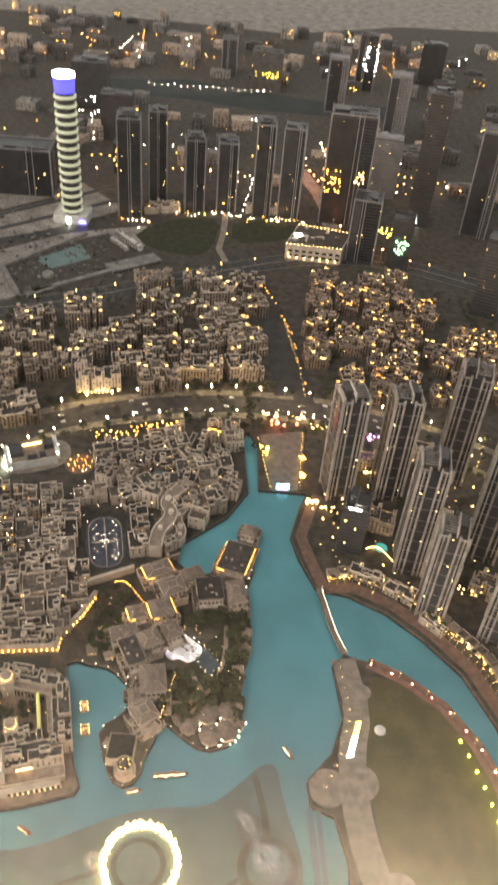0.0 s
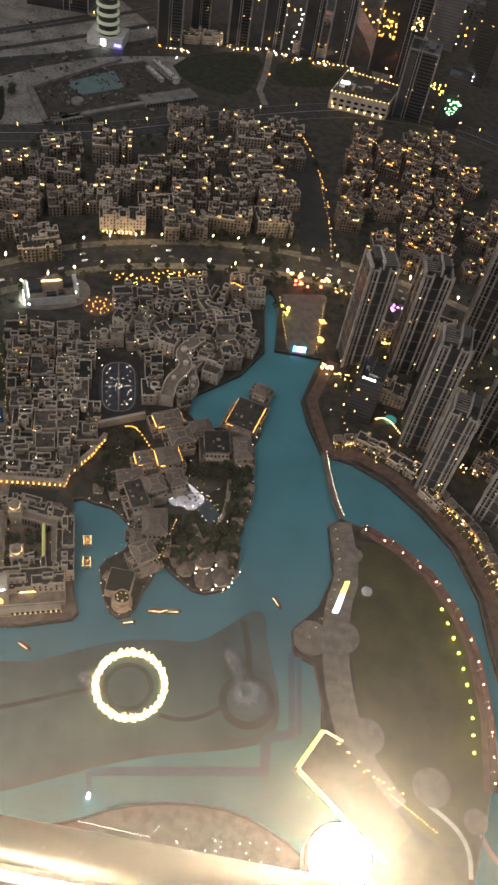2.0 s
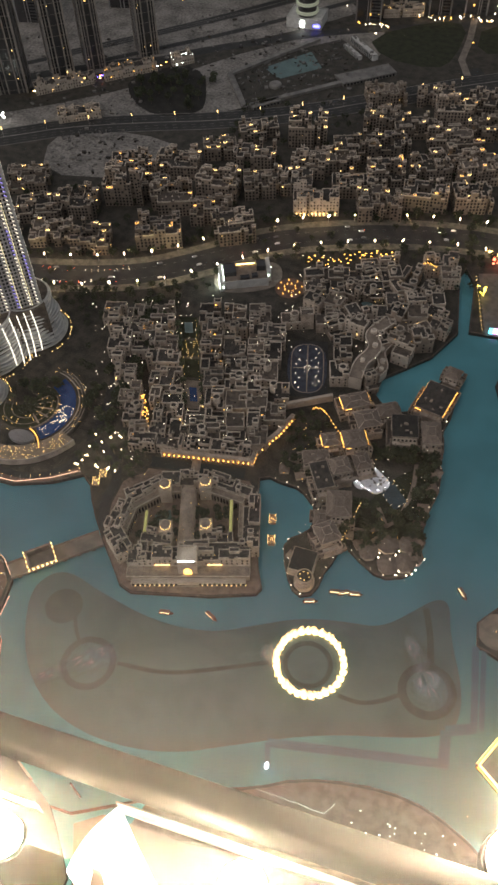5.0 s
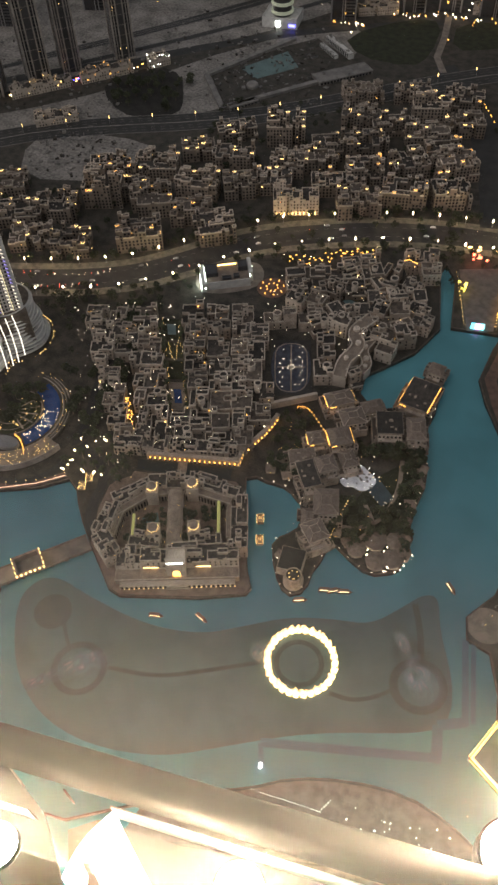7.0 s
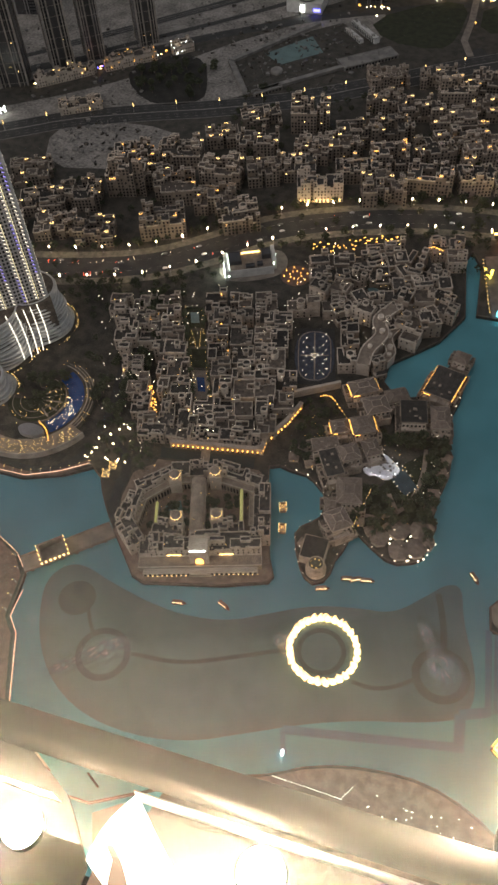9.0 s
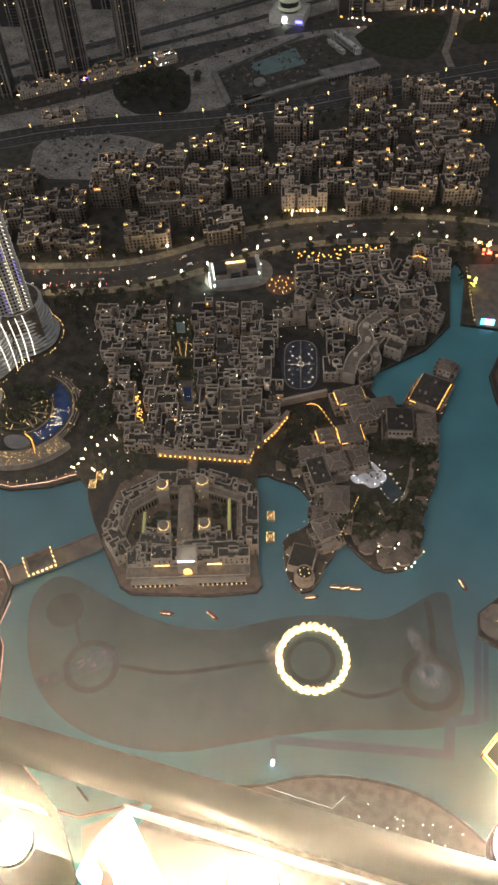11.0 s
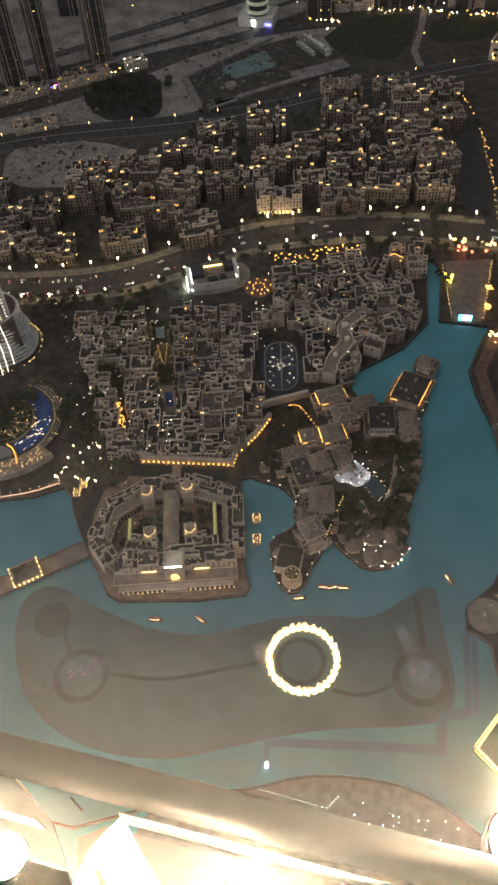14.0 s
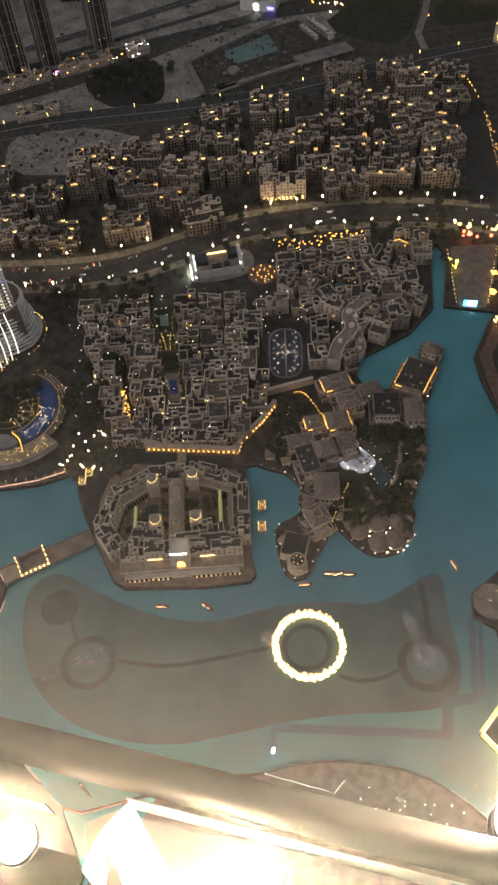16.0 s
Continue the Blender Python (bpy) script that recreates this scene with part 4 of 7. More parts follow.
def hall(x, y, w, d, h, angle, label, seed, hip=2.0, roofmat=None, rim=False):
    """A pavilion with a low hipped roof."""
    rnd = random.Random(seed)
    root = thing("pavilion", Matrix.Translation((x, y, 0)) @ Matrix.Rotation(radians(angle), 4, "Z"), label, "pavilion", "lakeside hotel pavilions")
    wall, win, top, lamp = Mesh(), Mesh(), Mesh(), Mesh()
    wall.box(-w / 2, w / 2, -d / 2, d / 2, 0, h)
    storeys(win, -w / 2, w / 2, -d / 2, d / 2, 0, h, rnd, 3.3, 2.6, (1.5, 2.2), 0.1)
    top.box(-w / 2 - 0.9, w / 2 + 0.9, -d / 2 - 0.9, d / 2 + 0.9, h, h + 0.4)
    top.prism([(-w / 2 - 0.9, -d / 2 - 0.9), (w / 2 + 0.9, -d / 2 - 0.9), (w / 2 + 0.9, d / 2 + 0.9), (-w / 2 - 0.9, d / 2 + 0.9)], h + 0.4, h + 0.4 + hip, 0.45 if hip > 0.5 else 0.97)
    pale = Mesh()
    pale.rim(-w / 2 - 1.0, w / 2 + 1.0, -d / 2 - 1.0, d / 2 + 1.0, h - 0.25, h + (0.9 if hip < 0.5 else 0.5), 0.35)
    if hip < 0.5:
        for _ in range(5):
            pale.cube(rnd.uniform(-w / 2 + 1.5, w / 2 - 1.5), rnd.uniform(-d / 2 + 1.5, d / 2 - 1.5), h + 0.5, rnd.uniform(0.8, 2.4), rnd.uniform(0.8, 2), rnd.uniform(0.8, 1.8))
    # stepped lower wings round the hall, with roof terraces
    flank, dark_top = Mesh(), Mesh()
    terraces(flank, pale, dark_top, win, -w / 2 - 4, w / 2 + 3.5, -d / 2 - 3.5, d / 2 + 3, h * 0.66, rnd, 2.9, 1.3, False, (1.3, 1.9), (0.35, 0.55, 0.7, 0.85, 1.0))
    flank.made("wing", M_WALL, root, "stepped lower wings")
    dark_top.made("terrace_floor", M_ROOFBROWN, root, "brown roof terraces", "stuff")
    if hip > 0.5:
        for sx in (-1, 1):
            for sy in (-1, 1):
                p, q = Vector((sx * (w / 2 + 0.9), sy * (d / 2 + 0.9), h + 0.4)), Vector((sx * (w / 2 + 0.9) * 0.45, sy * (d / 2 + 0.9) * 0.45, h + 0.4 + hip))
                side = Vector((q.y - p.y, p.x - q.x, 0)).normalized() * 0.22
                up = Vector((0, 0, 0.2))
                pale.add([p - side, p + side, q + side, q - side, p - side + up, p + side + up, q + side + up, q - side + up], [(4, 5, 6, 7), (0, 1, 5, 4), (2, 3, 7, 6), (1, 2, 6, 5), (3, 0, 4, 7)])
        pale.rim(-w / 2 * 0.45, w / 2 * 0.45, -d / 2 * 0.45, d / 2 * 0.45, h + 0.35 + hip, h + 0.75 + hip, 0.3)
    # a lower terrace on the lake side
    pale.box(-w / 2, w / 2, -d / 2 - 4, -d / 2 - 3.6, 0, h * 0.55 + 0.8)
    wall.box(-w / 2, w / 2, -d / 2 - 3.6, -d / 2, 0, h * 0.55)
    pale.made("eaves", M_WALL, root, "sand-coloured eaves, ridges and terrace parapets", "stuff")
    if rim:
        for s in (-1, 1):
            lamp.box(s * (w / 2 + 1.3) - 0.13, s * (w / 2 + 1.3) + 0.13, -d / 2, d / 2, h - 0.7, h - 0.45)
        lamp.box(-w / 2, -w / 4, -d / 2 - 1.4, -d / 2 - 1.15, h - 0.7, h - 0.45)
    wall.made("wall", M_WALLPALE, root)
    win.made("window_panes", M_PANE, root, "dark windows", "stuff")
    top.made("roof", roofmat or M_TILE, root)
    if rim:
        lamp.made("eaves_light", M_AMBER, root, "amber light strip under the eaves", "stuff")
    return root


PAV = "brown-roofed sandstone hotel pavilion by the lake"
for k, (x, y, w, d, h, a, rim) in enumerate(((-58, 394, 19, 12, 10, 30, True), (-45, 378, 16, 14, 11, 28, False), (-50, 357, 15, 14, 12, 25, True), (-66, 354, 12, 10, 9, 25, True), (-72, 335, 17, 12, 8, 22, False), (-41, 341, 10, 13, 9, 30, False),
                                             (-64, 319, 11, 21, 12, 30, False), (-54, 330, 12, 12, 13, 30, False), (-47, 299, 15, 19, 13, 12, False), (-49, 275, 13, 14, 13, 38, False), (-55, 286, 9, 12, 10, 12, False),
                                             (-18, 377, 17, 19, 13, 12, False), (1, 377, 12, 19, 12, 12, False), (-33, 392, 14, 10, 10, 30, False))):
    hall(x, y, w, d, h, a, PAV, 40 + k, hip=(2.0, 0.4)[k in (4, 6, 11)], rim=rim, roofmat=M_ROOF if k in (6, 11) else None)
hall(-1.5, 415, 20, 28, 7, -13.6, "low dark-roofed boat-shaped dining hall edged with lights", 60, 0.3, M_ROOF, True)
hall(7, 442, 10, 10, 9, -14, "small square pavilion at the quay's end", 61)
mb = Mesh()
mb.m = Matrix.Translation((-107, 380, 0)) @ Matrix.Rotation(math.atan2(18, 31), 4, "Z")
mb.box(0, 36, -1.2, 1.2, 0, 6.5)
tagged(mb.made("garden_wall", M_WALLPALE), "pale stone wall closing a sunken court", "wall", kind="structure")
mb = Mesh()
for k in range(11):
    t = math.pi * (k + 0.5) / 11
    mb.cube(-83 + 5 * math.cos(t), 382.5 + 3 * math.sin(t), 2.0, 0.42, None, 0.5)
for k in range(7):
    mb.cube(-76 + k * 2.4, 381 - k * 2.8, 3.0, 0.45, None, 0.8)
tagged(mb.made("garden_arch_lamps", M_AMBER), "amber lamps along a garden arch", "lamps", kind="stuff")
rnd = random.Random(52)
for k, (x, y, a) in enumerate(((8, 366, 20), (11, 350, -15), (10, 336, 30), (7, 318, 10), (6, 304, -25), (9, 292, 15), (-28, 279, 40), (-36, 284, 10), (-56, 292, 30), (-68, 258, -20), (-92, 324, 12), (-80, 322, 25))):
    root = thing("garden_pavilion", pose(x, y, 0, 0, 0, a), "small tan garden pavilion among trees on the bank", "pavilion", "garden pavilions")
    w = rnd.uniform(2.2, 3.4)
    mb = Mesh()
    for px in (-1, 1):
        for py in (-1, 1):
            mb.cube(px * w * 0.8, py * w * 0.8, 0, 0.35, None, 3)
    mb.box(-w, w, -w, w, 0, 0.3)
    mb.made("frame", M_WALL, root)
    mb = Mesh()
    mb.prism([(-w * 1.2, -w * 1.2), (w * 1.2, -w * 1.2), (w * 1.2, w * 1.2), (-w * 1.2, w * 1.2)], 3, 4.4, 0.15)
    mb.made("roof", M_ROOFTAN if k % 2 else M_TILE, root)
    mb = Mesh()
    mb.cube(rnd.uniform(-1, 1), -w * 1.1, 1.6, 0.35)
    mb.made("lamp", M_AMBER if k % 3 else M_STAR, root, "small lamp")
for line in ([(-62, 300), (-58, 318), (-70, 330), (-92, 335)], [(-40, 290), (-22, 292), (-8, 304), (-2, 330), (-4, 356)], [(-24, 280), (-12, 296), (-22, 312)]):
    strip("garden_lane", smooth(line, 2, False), 3.0, 0.085, M_PAVE, "narrow tan garden lane", "path")
# round end building
rot = thing("rotunda", Matrix.Translation((-55, 242, 0)), "round lakeside dining building with stepped terraces", "rotunda")
mb = Mesh()
for k, (r, z) in enumerate(((6.6, 3), (5.8, 6), (5.0, 9))):
    mb.tube(0, 0, r, z - 3, z, n=28)
    mb.ring(0, 0, r - 0.4, r, z, z + 1.0, 28)
mb.box(-12, 4, 3, 20, 0, 8)
mb.made("wall", M_WALL, rot)
mb = Mesh()
mb.tube(0, 0, 4.5, 9, 9.2, n=28)
mb.box(-11.5, 3.5, 3.5, 19.5, 8, 8.2)
mb.made("roof", M_ROOF, rot)
mb = Mesh()
for k in range(6):
    mb.cube(3 * math.cos(k), 3 * math.sin(k), 9.2, 0.4)
mb.made("roof_lamps", M_WARM, rot, "small roof lamps", "stuff")
flat("white_terrace", [smooth([(-44, 327), (-41, 332), (-37.5, 334.5), (-37, 340), (-31, 344.5), (-25.5, 340), (-17.5, 334), (-21, 326), (-27, 321.5), (-34, 325), (-38, 322.5)], 2)], 0.9, M_FABRIC, "white lit terrace cover with soft rounded edges", "terrace", 0.9)
mb = Mesh()
rnd = random.Random(27)
for k in range(22):
    mb.cube(rnd.uniform(-41, -21), rnd.uniform(326, 341), 0.9, rnd.uniform(0.6, 2.2), rnd.uniform(0.6, 1.8), rnd.uniform(0.4, 1.2))
tagged(mb.made("terrace_seats", M_CONCRETE), "grey seats and planters on the white terrace", "seats", kind="stuff")
mb = Mesh()
for k in range(12):
    a = k * 0.524
    mb.cube(-31 + 11.5 * math.cos(a), 333 + 9.5 * math.sin(a), 2.2, 0.3, None, 0.3)
tagged(mb.made("terrace_spots", glow("terrace_spot", (0.86, 0.9, 1.0), 26)), "cool white spot lamps round the terrace", "lamps", kind="stuff")
flat("hotel_pool", [[(-26, 327), (-18, 337), (-4, 322), (-11, 313)]], 0.12, M_DARKPOOL, "dark blue hotel pool", "pool")
flat("hotel_garden", [smooth([(-40, 285), (-20, 270), (8, 275), (12, 320), (10, 355), (-10, 350), (-30, 315)])], 0.05, M_LAWN, "dark hotel garden", "garden")
for k, (x, y, r) in enumerate(((-10, 284, 8), (3, 287, 7), (3, 273, 7.5), (-7, 269, 7.5), (-21, 275, 7), (9, 279, 5.5))):
    root = thing("thatched_pavilion", Matrix.Translation((x, y, 0)), "tan-roofed lakeside dining pavilion on stilts", "pavilion", "waterside pavilions")
    mb = Mesh()
    mb.tube(0, 0, r * 0.86, -1.5, 4, n=8)
    mb.made("wall", M_WALL, root)
    mb = Mesh()
    mb.tube(0, 0, r, 4, 6.6, 0.25, 8)
    mb.tube(0, 0, r * 0.3, 6.4, 7.6, 0.1, 8)
    mb.made("roof", M_TILE, root)
    mb = Mesh()
    for t in range(5):
        mb.cube((r + 0.4) * math.cos(t * 0.5 - 2.2 + k * 0.5), (r + 0.4) * math.sin(t * 0.5 - 2.2 + k * 0.5) - 0.5, 1.4, 0.6)
    mb.made("lamps", M_STAR, root, "white lamps under the eaves", "stuff")
    if k in (0, 4):
        mb = Mesh()
        for t in range(9):
            mb.box(-r * 0.7 + t * r * 0.16, -r * 0.7 + t * r * 0.16 + 0.5, r * 0.72, r * 0.9, 1.0, 2.2)
        mb.made("lit_front", M_AMBER, root, "amber lit dining front", "stuff")

# ---- houses round the canal bay ----
rnd = random.Random(21)
BAY = [(-132, 522), (-106, 542), (-68, 560), (-30, 548), (-10, 560), (-8, 500), (-14, 478), (-34, 452), (-60, 456), (-92, 470), (-118, 488)]


def inside(x, y, loop):
    hit = False
    for (ax, ay), (bx, by) in zip(loop, loop[1:] + loop[:1]):
        if (ay > y) != (by > y) and x < ax + (bx - ax) * (y - ay) / (by - ay):
            hit = not hit
    return hit


k = 0
for i in range(-5, 6):
    for j in range(-5, 6):
        x, y = -68 + i * 15.8 - j * 4.5, 508 + j * 14.5 + i * 4.5
        if inside(x, y, BAY) and math.hypot(x + 74, y - 508) > 11:
            town_house(x, y, rnd.uniform(14, 18), rnd.uniform(13, 17), rnd.uniform(9, 15), rnd.choice((15, 22, 38, -12)), 300 + k, rnd.choice((0, 1, 2, 3)), 0.35, cell=rnd.uniform(3.8, 5.4), notch=0.35, wallmat=rnd.choice((M_WALL, M_WALLPALE, M_WALLDUSK)))
            k += 1
flat("garden_pool", [smooth([(-80, 503), (-70, 502), (-68, 512), (-79, 514)])], 0.1, M_TEAL, "small teal garden pool between houses", "pool")
for k, (x, y, w, d, h, a) in enumerate(((-80, 445, 14, 28, 13, 14), (-77, 421, 14, 18, 12, 16), (-52, 419, 9, 14, 12, 35), (-118, 386, 22, 16, 13, 15), (-112, 366, 16, 18, 13, 15),
                                        (-128, 404, 14, 20, 14, 15), (-131, 425, 13, 20, 14, 15), (-134, 446, 14, 20, 13, 15), (-16, 572, 13, 20, 16, 8), (-30, 566, 14, 16, 16, 20), (-124, 470, 26, 12, 13, 20), (-98, 474, 22, 12, 12, 20))):
    town_house(x, y, w, d, h, a, 340 + k, rnd.choice((0, 1, 3)), 0.3, cell=rnd.uniform(3.6, 5.0), notch=0.3)
# curved pale building with rounded terraces
curve = thing("curved_house", Matrix.Identity(4), "pale curved building with rounded roof terraces by the bay", "house")
for n, (line, wide, h) in enumerate((([(-51, 483), (-60, 469), (-61, 460), (-55, 452), (-57, 442), (-63, 431), (-63, 414)], 10, 12), ([(-47, 462), (-52, 450), (-47, 440), (-45, 434), (-49, 426)], 7, 8))):
    axis = smooth(line, 3, False)
    a, b = offset(axis, wide)
    body, top, edge, dark_win = Mesh(), Mesh(), Mesh(), Mesh()
    body.prism(a + b[::-1], 0, h)
    a2, b2 = offset(axis, wide - 1.2)
    m = len(a2)
    top.add([(*p, h + 0.1) for p in a2] + [(*p, h + 0.1) for p in b2], [(i, m + i, m + i + 1, i + 1) for i in range(m - 1)])
    for rim in (a, b):
        r0, r1 = offset(rim, 0.7)
        edge.add([(*p, h + 1.1) for p in r0] + [(*p, h + 1.1) for p in r1] + [(*p, h - 0.2) for p in r0] + [(*p, h - 0.2) for p in r1],
                 [(i, m + i, m + i + 1, i + 1) for i in range(m - 1)] + [(2 * m + i, i, i + 1, 2 * m + i + 1) for i in range(m - 1)] + [(m + i, 3 * m + i, 3 * m + i + 1, m + i + 1) for i in range(m - 1)])
    for rim in (offset(axis, wide + 0.15)[1],):
        for x, y, t in along(rim, 3.4, 1.5):
            dark_win.m = Matrix.Translation((x, y, 0)) @ Matrix.Rotation(t, 4, "Z")
            for z in range(1, int(h) - 2, 4):
                dark_win.box(-0.9, 0.9, -0.06, 0.06, z, z + 2.1)
    for k in range(3):
        x, y = axis[(k + 1) * len(axis) // 4]
        edge.tube(x, y, 2.6 - 0.4 * k, h, h + 2.4, 1.0, 24)
    body.made("wall", M_WALLPALE, curve)
    top.made("roof", M_ROOFTAN, curve)
    edge.made("parapet", M_PARAPET, curve, "pale curved parapets and round turrets", "stuff")
    dark_win.made("window_panes", M_PANE, curve, "dark windows", "stuff")
# sunken court with a lamp-dotted dark floor
CT = Matrix.Translation((-103, 425, 0)) @ Matrix.Rotation(radians(14), 4, "Z")
flat("court_floor", [[tuple((CT @ Vector((x, y, 0)))[:2]) for x, y in ((-16, -30), (16, -30), (16, 30), (-16, 30))]], 0.06, M_ASPHALT, "dark court floor", "court")
flat("court_bed", [[tuple((CT @ Vector((x, y, 0)))[:2]) for x, y in smooth([(-15, -27), (15, -27), (16, 27), (-16, 27)], 2)]], 0.1, mat("blue_grey_bed", (0.06, 0.07, 0.10), (0.04, 0.045, 0.065), 5), "long blue-grey planted bed with lamps", "garden bed")
bed_rim = [tuple((CT @ Vector((x, y, 0)))[:2]) for x, y in smooth([(-11.5, -26), (11.5, -26), (13, 0), (12, 26), (-12, 26), (-13, 0)], 2)]
strip("court_path", bed_rim + bed_rim[:1], 0.8, 0.16, M_PAVE, "thin pale rounded path round the bed", "path")
for x0, x1, y0, y1 in ((-0.5, 0.5, -25, 25), (-11, 11, -0.5, 0.5)):
    flat("court_path", [[tuple((CT @ Vector((x, y, 0)))[:2]) for x, y in ((x0, y0), (x1, y0), (x1, y1), (x0, y1))]], 0.14 if x1 < 5 else 0.18, M_PAVE, "thin pale path across the bed", "path")
mb = Mesh()
mb.m = CT
for s in (-1, 1):
    for k in range(9):
        mb.cube(s * (6.5 + k % 2 * 2.5), -20 + k * 5.0 + s, 0.2, 0.3)
for k in range(10):
    mb.cube(2.4 * math.cos(k * 0.63), 2.4 * math.sin(k * 0.63), 0.2, 0.26)
for _ in range(12):
    mb.cube(rnd.uniform(-10, 10), rnd.uniform(-24, 24), 0.2, 0.2)
tagged(mb.made("court_lamps", M_STAR), "small white ground lamps in the court", "lamps", kind="stuff")
# stage venue beside the boulevard
VN = Matrix.Translation((-182, 514, 0)) @ Matrix.Rotation(radians(24), 4, "Z")
venue = thing("event_venue", VN, "white-walled event venue with bright floodlit stage", "venue")
mb = Mesh()
mb.box(-20, 18, -12, 10, 0, 7)
mb.rim(-20, 18, -12, 10, 7, 8, 0.5)
mb.box(-24, -20, -14, 12, 0, 9)
mb.box(18, 21, -6, 14, 0, 10)
mb.made("wall", M_WHITE, venue)
mb = Mesh()
mb.box(-19.4, 17.4, -11.4, 9.4, 7, 7.15)
mb.made("roof", M_ROOFTAN, venue)
mb = Mesh()
for x, y, z in ((-21, -14.3, 4), (18.5, -6.4, 6), (21.4, 6, 5)):
    mb.cube(x, y, z, 1.0, None, 1.2)
# glowing panels that imitate the floodlit wall face
mb.box(-24.4, -24.1, -12, 2, 1, 7)
mb.box(-20.3, -20.05, -11, 9, 7.3, 9.4)
mb.made("flood_lamps", glow("cool_flood", (0.82, 1.0, 0.84), 7), venue, "cool white lamps, and panels whose glow stands in for floodlight", "stuff")
mb = Mesh()
for x0, x1, y0, y1, h in ((-19, -9, -4, 9, 3.5), (9, 17, 0, 9, 4.5), (-6, 2, -10, -6, 1.6), (4, 9, -9, -5, 2.2)):
    mb.box(x0, x1, y0, y1, 7.2, 7.2 + h)
    mb.rim(x0, x1, y0, y1, 7.2 + h, 7.7 + h, 0.4)
mb.made("stage_house", M_DARKTOWER, venue, "dark stage boxes on the roof")
flat("venue_plaza", [smooth([tuple((VN @ Vector((x, y, 0)))[:2]) for x, y in ((-30, -18), (26, -18), (34, 8), (24, 22), (-26, 22))], 2)], 0.09, M_PAVE, "pale rounded plaza round the venue", "plaza")
mb = Mesh()
mb.box(-8, 8, 9.4, 10.2, 7.6, 8.6)
mb.made("stage_lamps", M_WARM, venue, "warm lamp row", "stuff")

mb = Mesh()
mb.tube(-142, 512, 13, 0, 0.14, n=40)
tagged(mb.made("round_square", M_REDPAVE), "round reddish square lit by amber lamps", "square", kind="structure")
mb = Mesh()
rnd = random.Random(44)
for k in range(16):
    a = k * 0.393
    mb.cube(-142 + (5 + 5 * (k % 2)) * math.cos(a), 512 + (5 + 5 * (k % 2)) * math.sin(a), 0.6, 0.55, None, 0.9)
tagged(mb.made("square_lamps", M_AMBER), "amber lamps round the planted square", "lamps", kind="stuff")

# ---- houses beyond the boulevard ----
rnd = random.Random(33)
FAR_HOUSES = [(-401, 549, 14), (-367, 565, 18), (-332, 519, 16), (-331, 597, 30), (-298, 651, 18), (-282, 594, 20), (-275, 543, 20), (-246, 625, 24), (-212, 569, 18), (-229, 687, 16), (-188, 738, 28), (-171, 686, 18),
              (-135, 722, 20), (-120, 786, 18), (-104, 737, 18), (-98, 690, 20), (-93, 637, 20), (-54, 662, 20), (-51, 812, 26), (-48, 765, 18), (-14, 717, 20), (-12, 671, 20), (-433, 592, 12), (-240, 588, 17),
              (-372, 520, 12), (-208, 640, 18), (-58, 712, 18), (-420, 505, 15), (-470, 540, 14), (-180, 655, 16), (-345, 645, 13), (-122, 664, 15), (-30, 748, 16), (-86, 782, 15), (-148, 700, 16), (-240, 735, 13), (-268, 692, 13), (-308, 610, 15), (-14, 798, 15), (-128, 838, 15), (-20, 850, 15), (-76, 850, 14)]
for k, (x, y, h) in enumerate(FAR_HOUSES):
    town_house(x, y, rnd.uniform(33, 44), rnd.uniform(24, 32), h, rnd.uniform(4, 26), 500 + k, rnd.randint(3, 9), 0.15, wallmat=M_WALLDUSK, court=k % 5 == 2, notch=0.8, lines=0.3, cell=3.3, size=(1.7, 2.1))
town_house(-150, 626, 42, 20, 20, 16, 571, 10, 0, "lit_house", "pale apartment house with warmly lit facade", wallmat=M_WALLPALE)
mb = Mesh()
for k in range(11):
    mb.cube(-18 + k * 3.6, -11.2, 1.5, 0.8, 0.6, 2.4)
mb.m = Matrix.Identity(4)
mb.made("facade_lamps", M_WARM, bpy.data.objects["lit_house"], "row of warm facade lamps", "stuff")
# old quarter past the side street
rnd = random.Random(35)
k = 0
for i in range(10):
    for j in range(9):
        x, y = 62 + i * 31 + j * 1.0 + rnd.uniform(-5, 5), 642 + j * 29 + i * 4 + rnd.uniform(-5, 5)
        edge = 70 - (y - 640) * 0.33
        if x < edge + 8 or (x > 210 and y > 800) or x > 350 or y > 890 or (y < 650 and x < 90) or (i * 7 + j * 3) % 9 == 4:
            continue
        town_house(x, y, rnd.uniform(22, 31), rnd.uniform(19, 27), rnd.uniform(10, 17), rnd.uniform(-28, 10), 600 + k, rnd.randint(5, 14), 0.12, court=k % 6 == 1, notch=0.9, lines=0.3, size=(1.5, 2.0), light=M_AMBER if k % 3 else M_WARM, wallmat=M_WALLBROWN)
        k += 1
root = thing("beige_block", Matrix.Translation((64, 968, 0)) @ Matrix.Rotation(radians(-8), 4, "Z"), "large beige flat-roofed block edged with roof lamps", "building")
wall, cap, roof, win, lamp = Mesh(), Mesh(), Mesh(), Mesh(), Mesh()
wall.prism([(-37, -34), (33, -28), (40, 26), (-30, 30)], 0, 20)
cap.prism([(-37.4, -34.4), (33.4, -28.4), (40.4, 26.4), (-30.4, 30.4)], 19.4, 20.6)
roof.prism([(-36, -33), (32, -27.2), (39, 25), (-29, 29)], 20.5, 20.75)
rnd = random.Random(69)
for _ in range(24):
    (cap if rnd.random() < 0.4 else roof).cube(rnd.uniform(-24, 28), rnd.uniform(-22, 20), 20.7, rnd.uniform(3, 12), rnd.uniform(3, 9), rnd.uniform(0.8, 3.4))
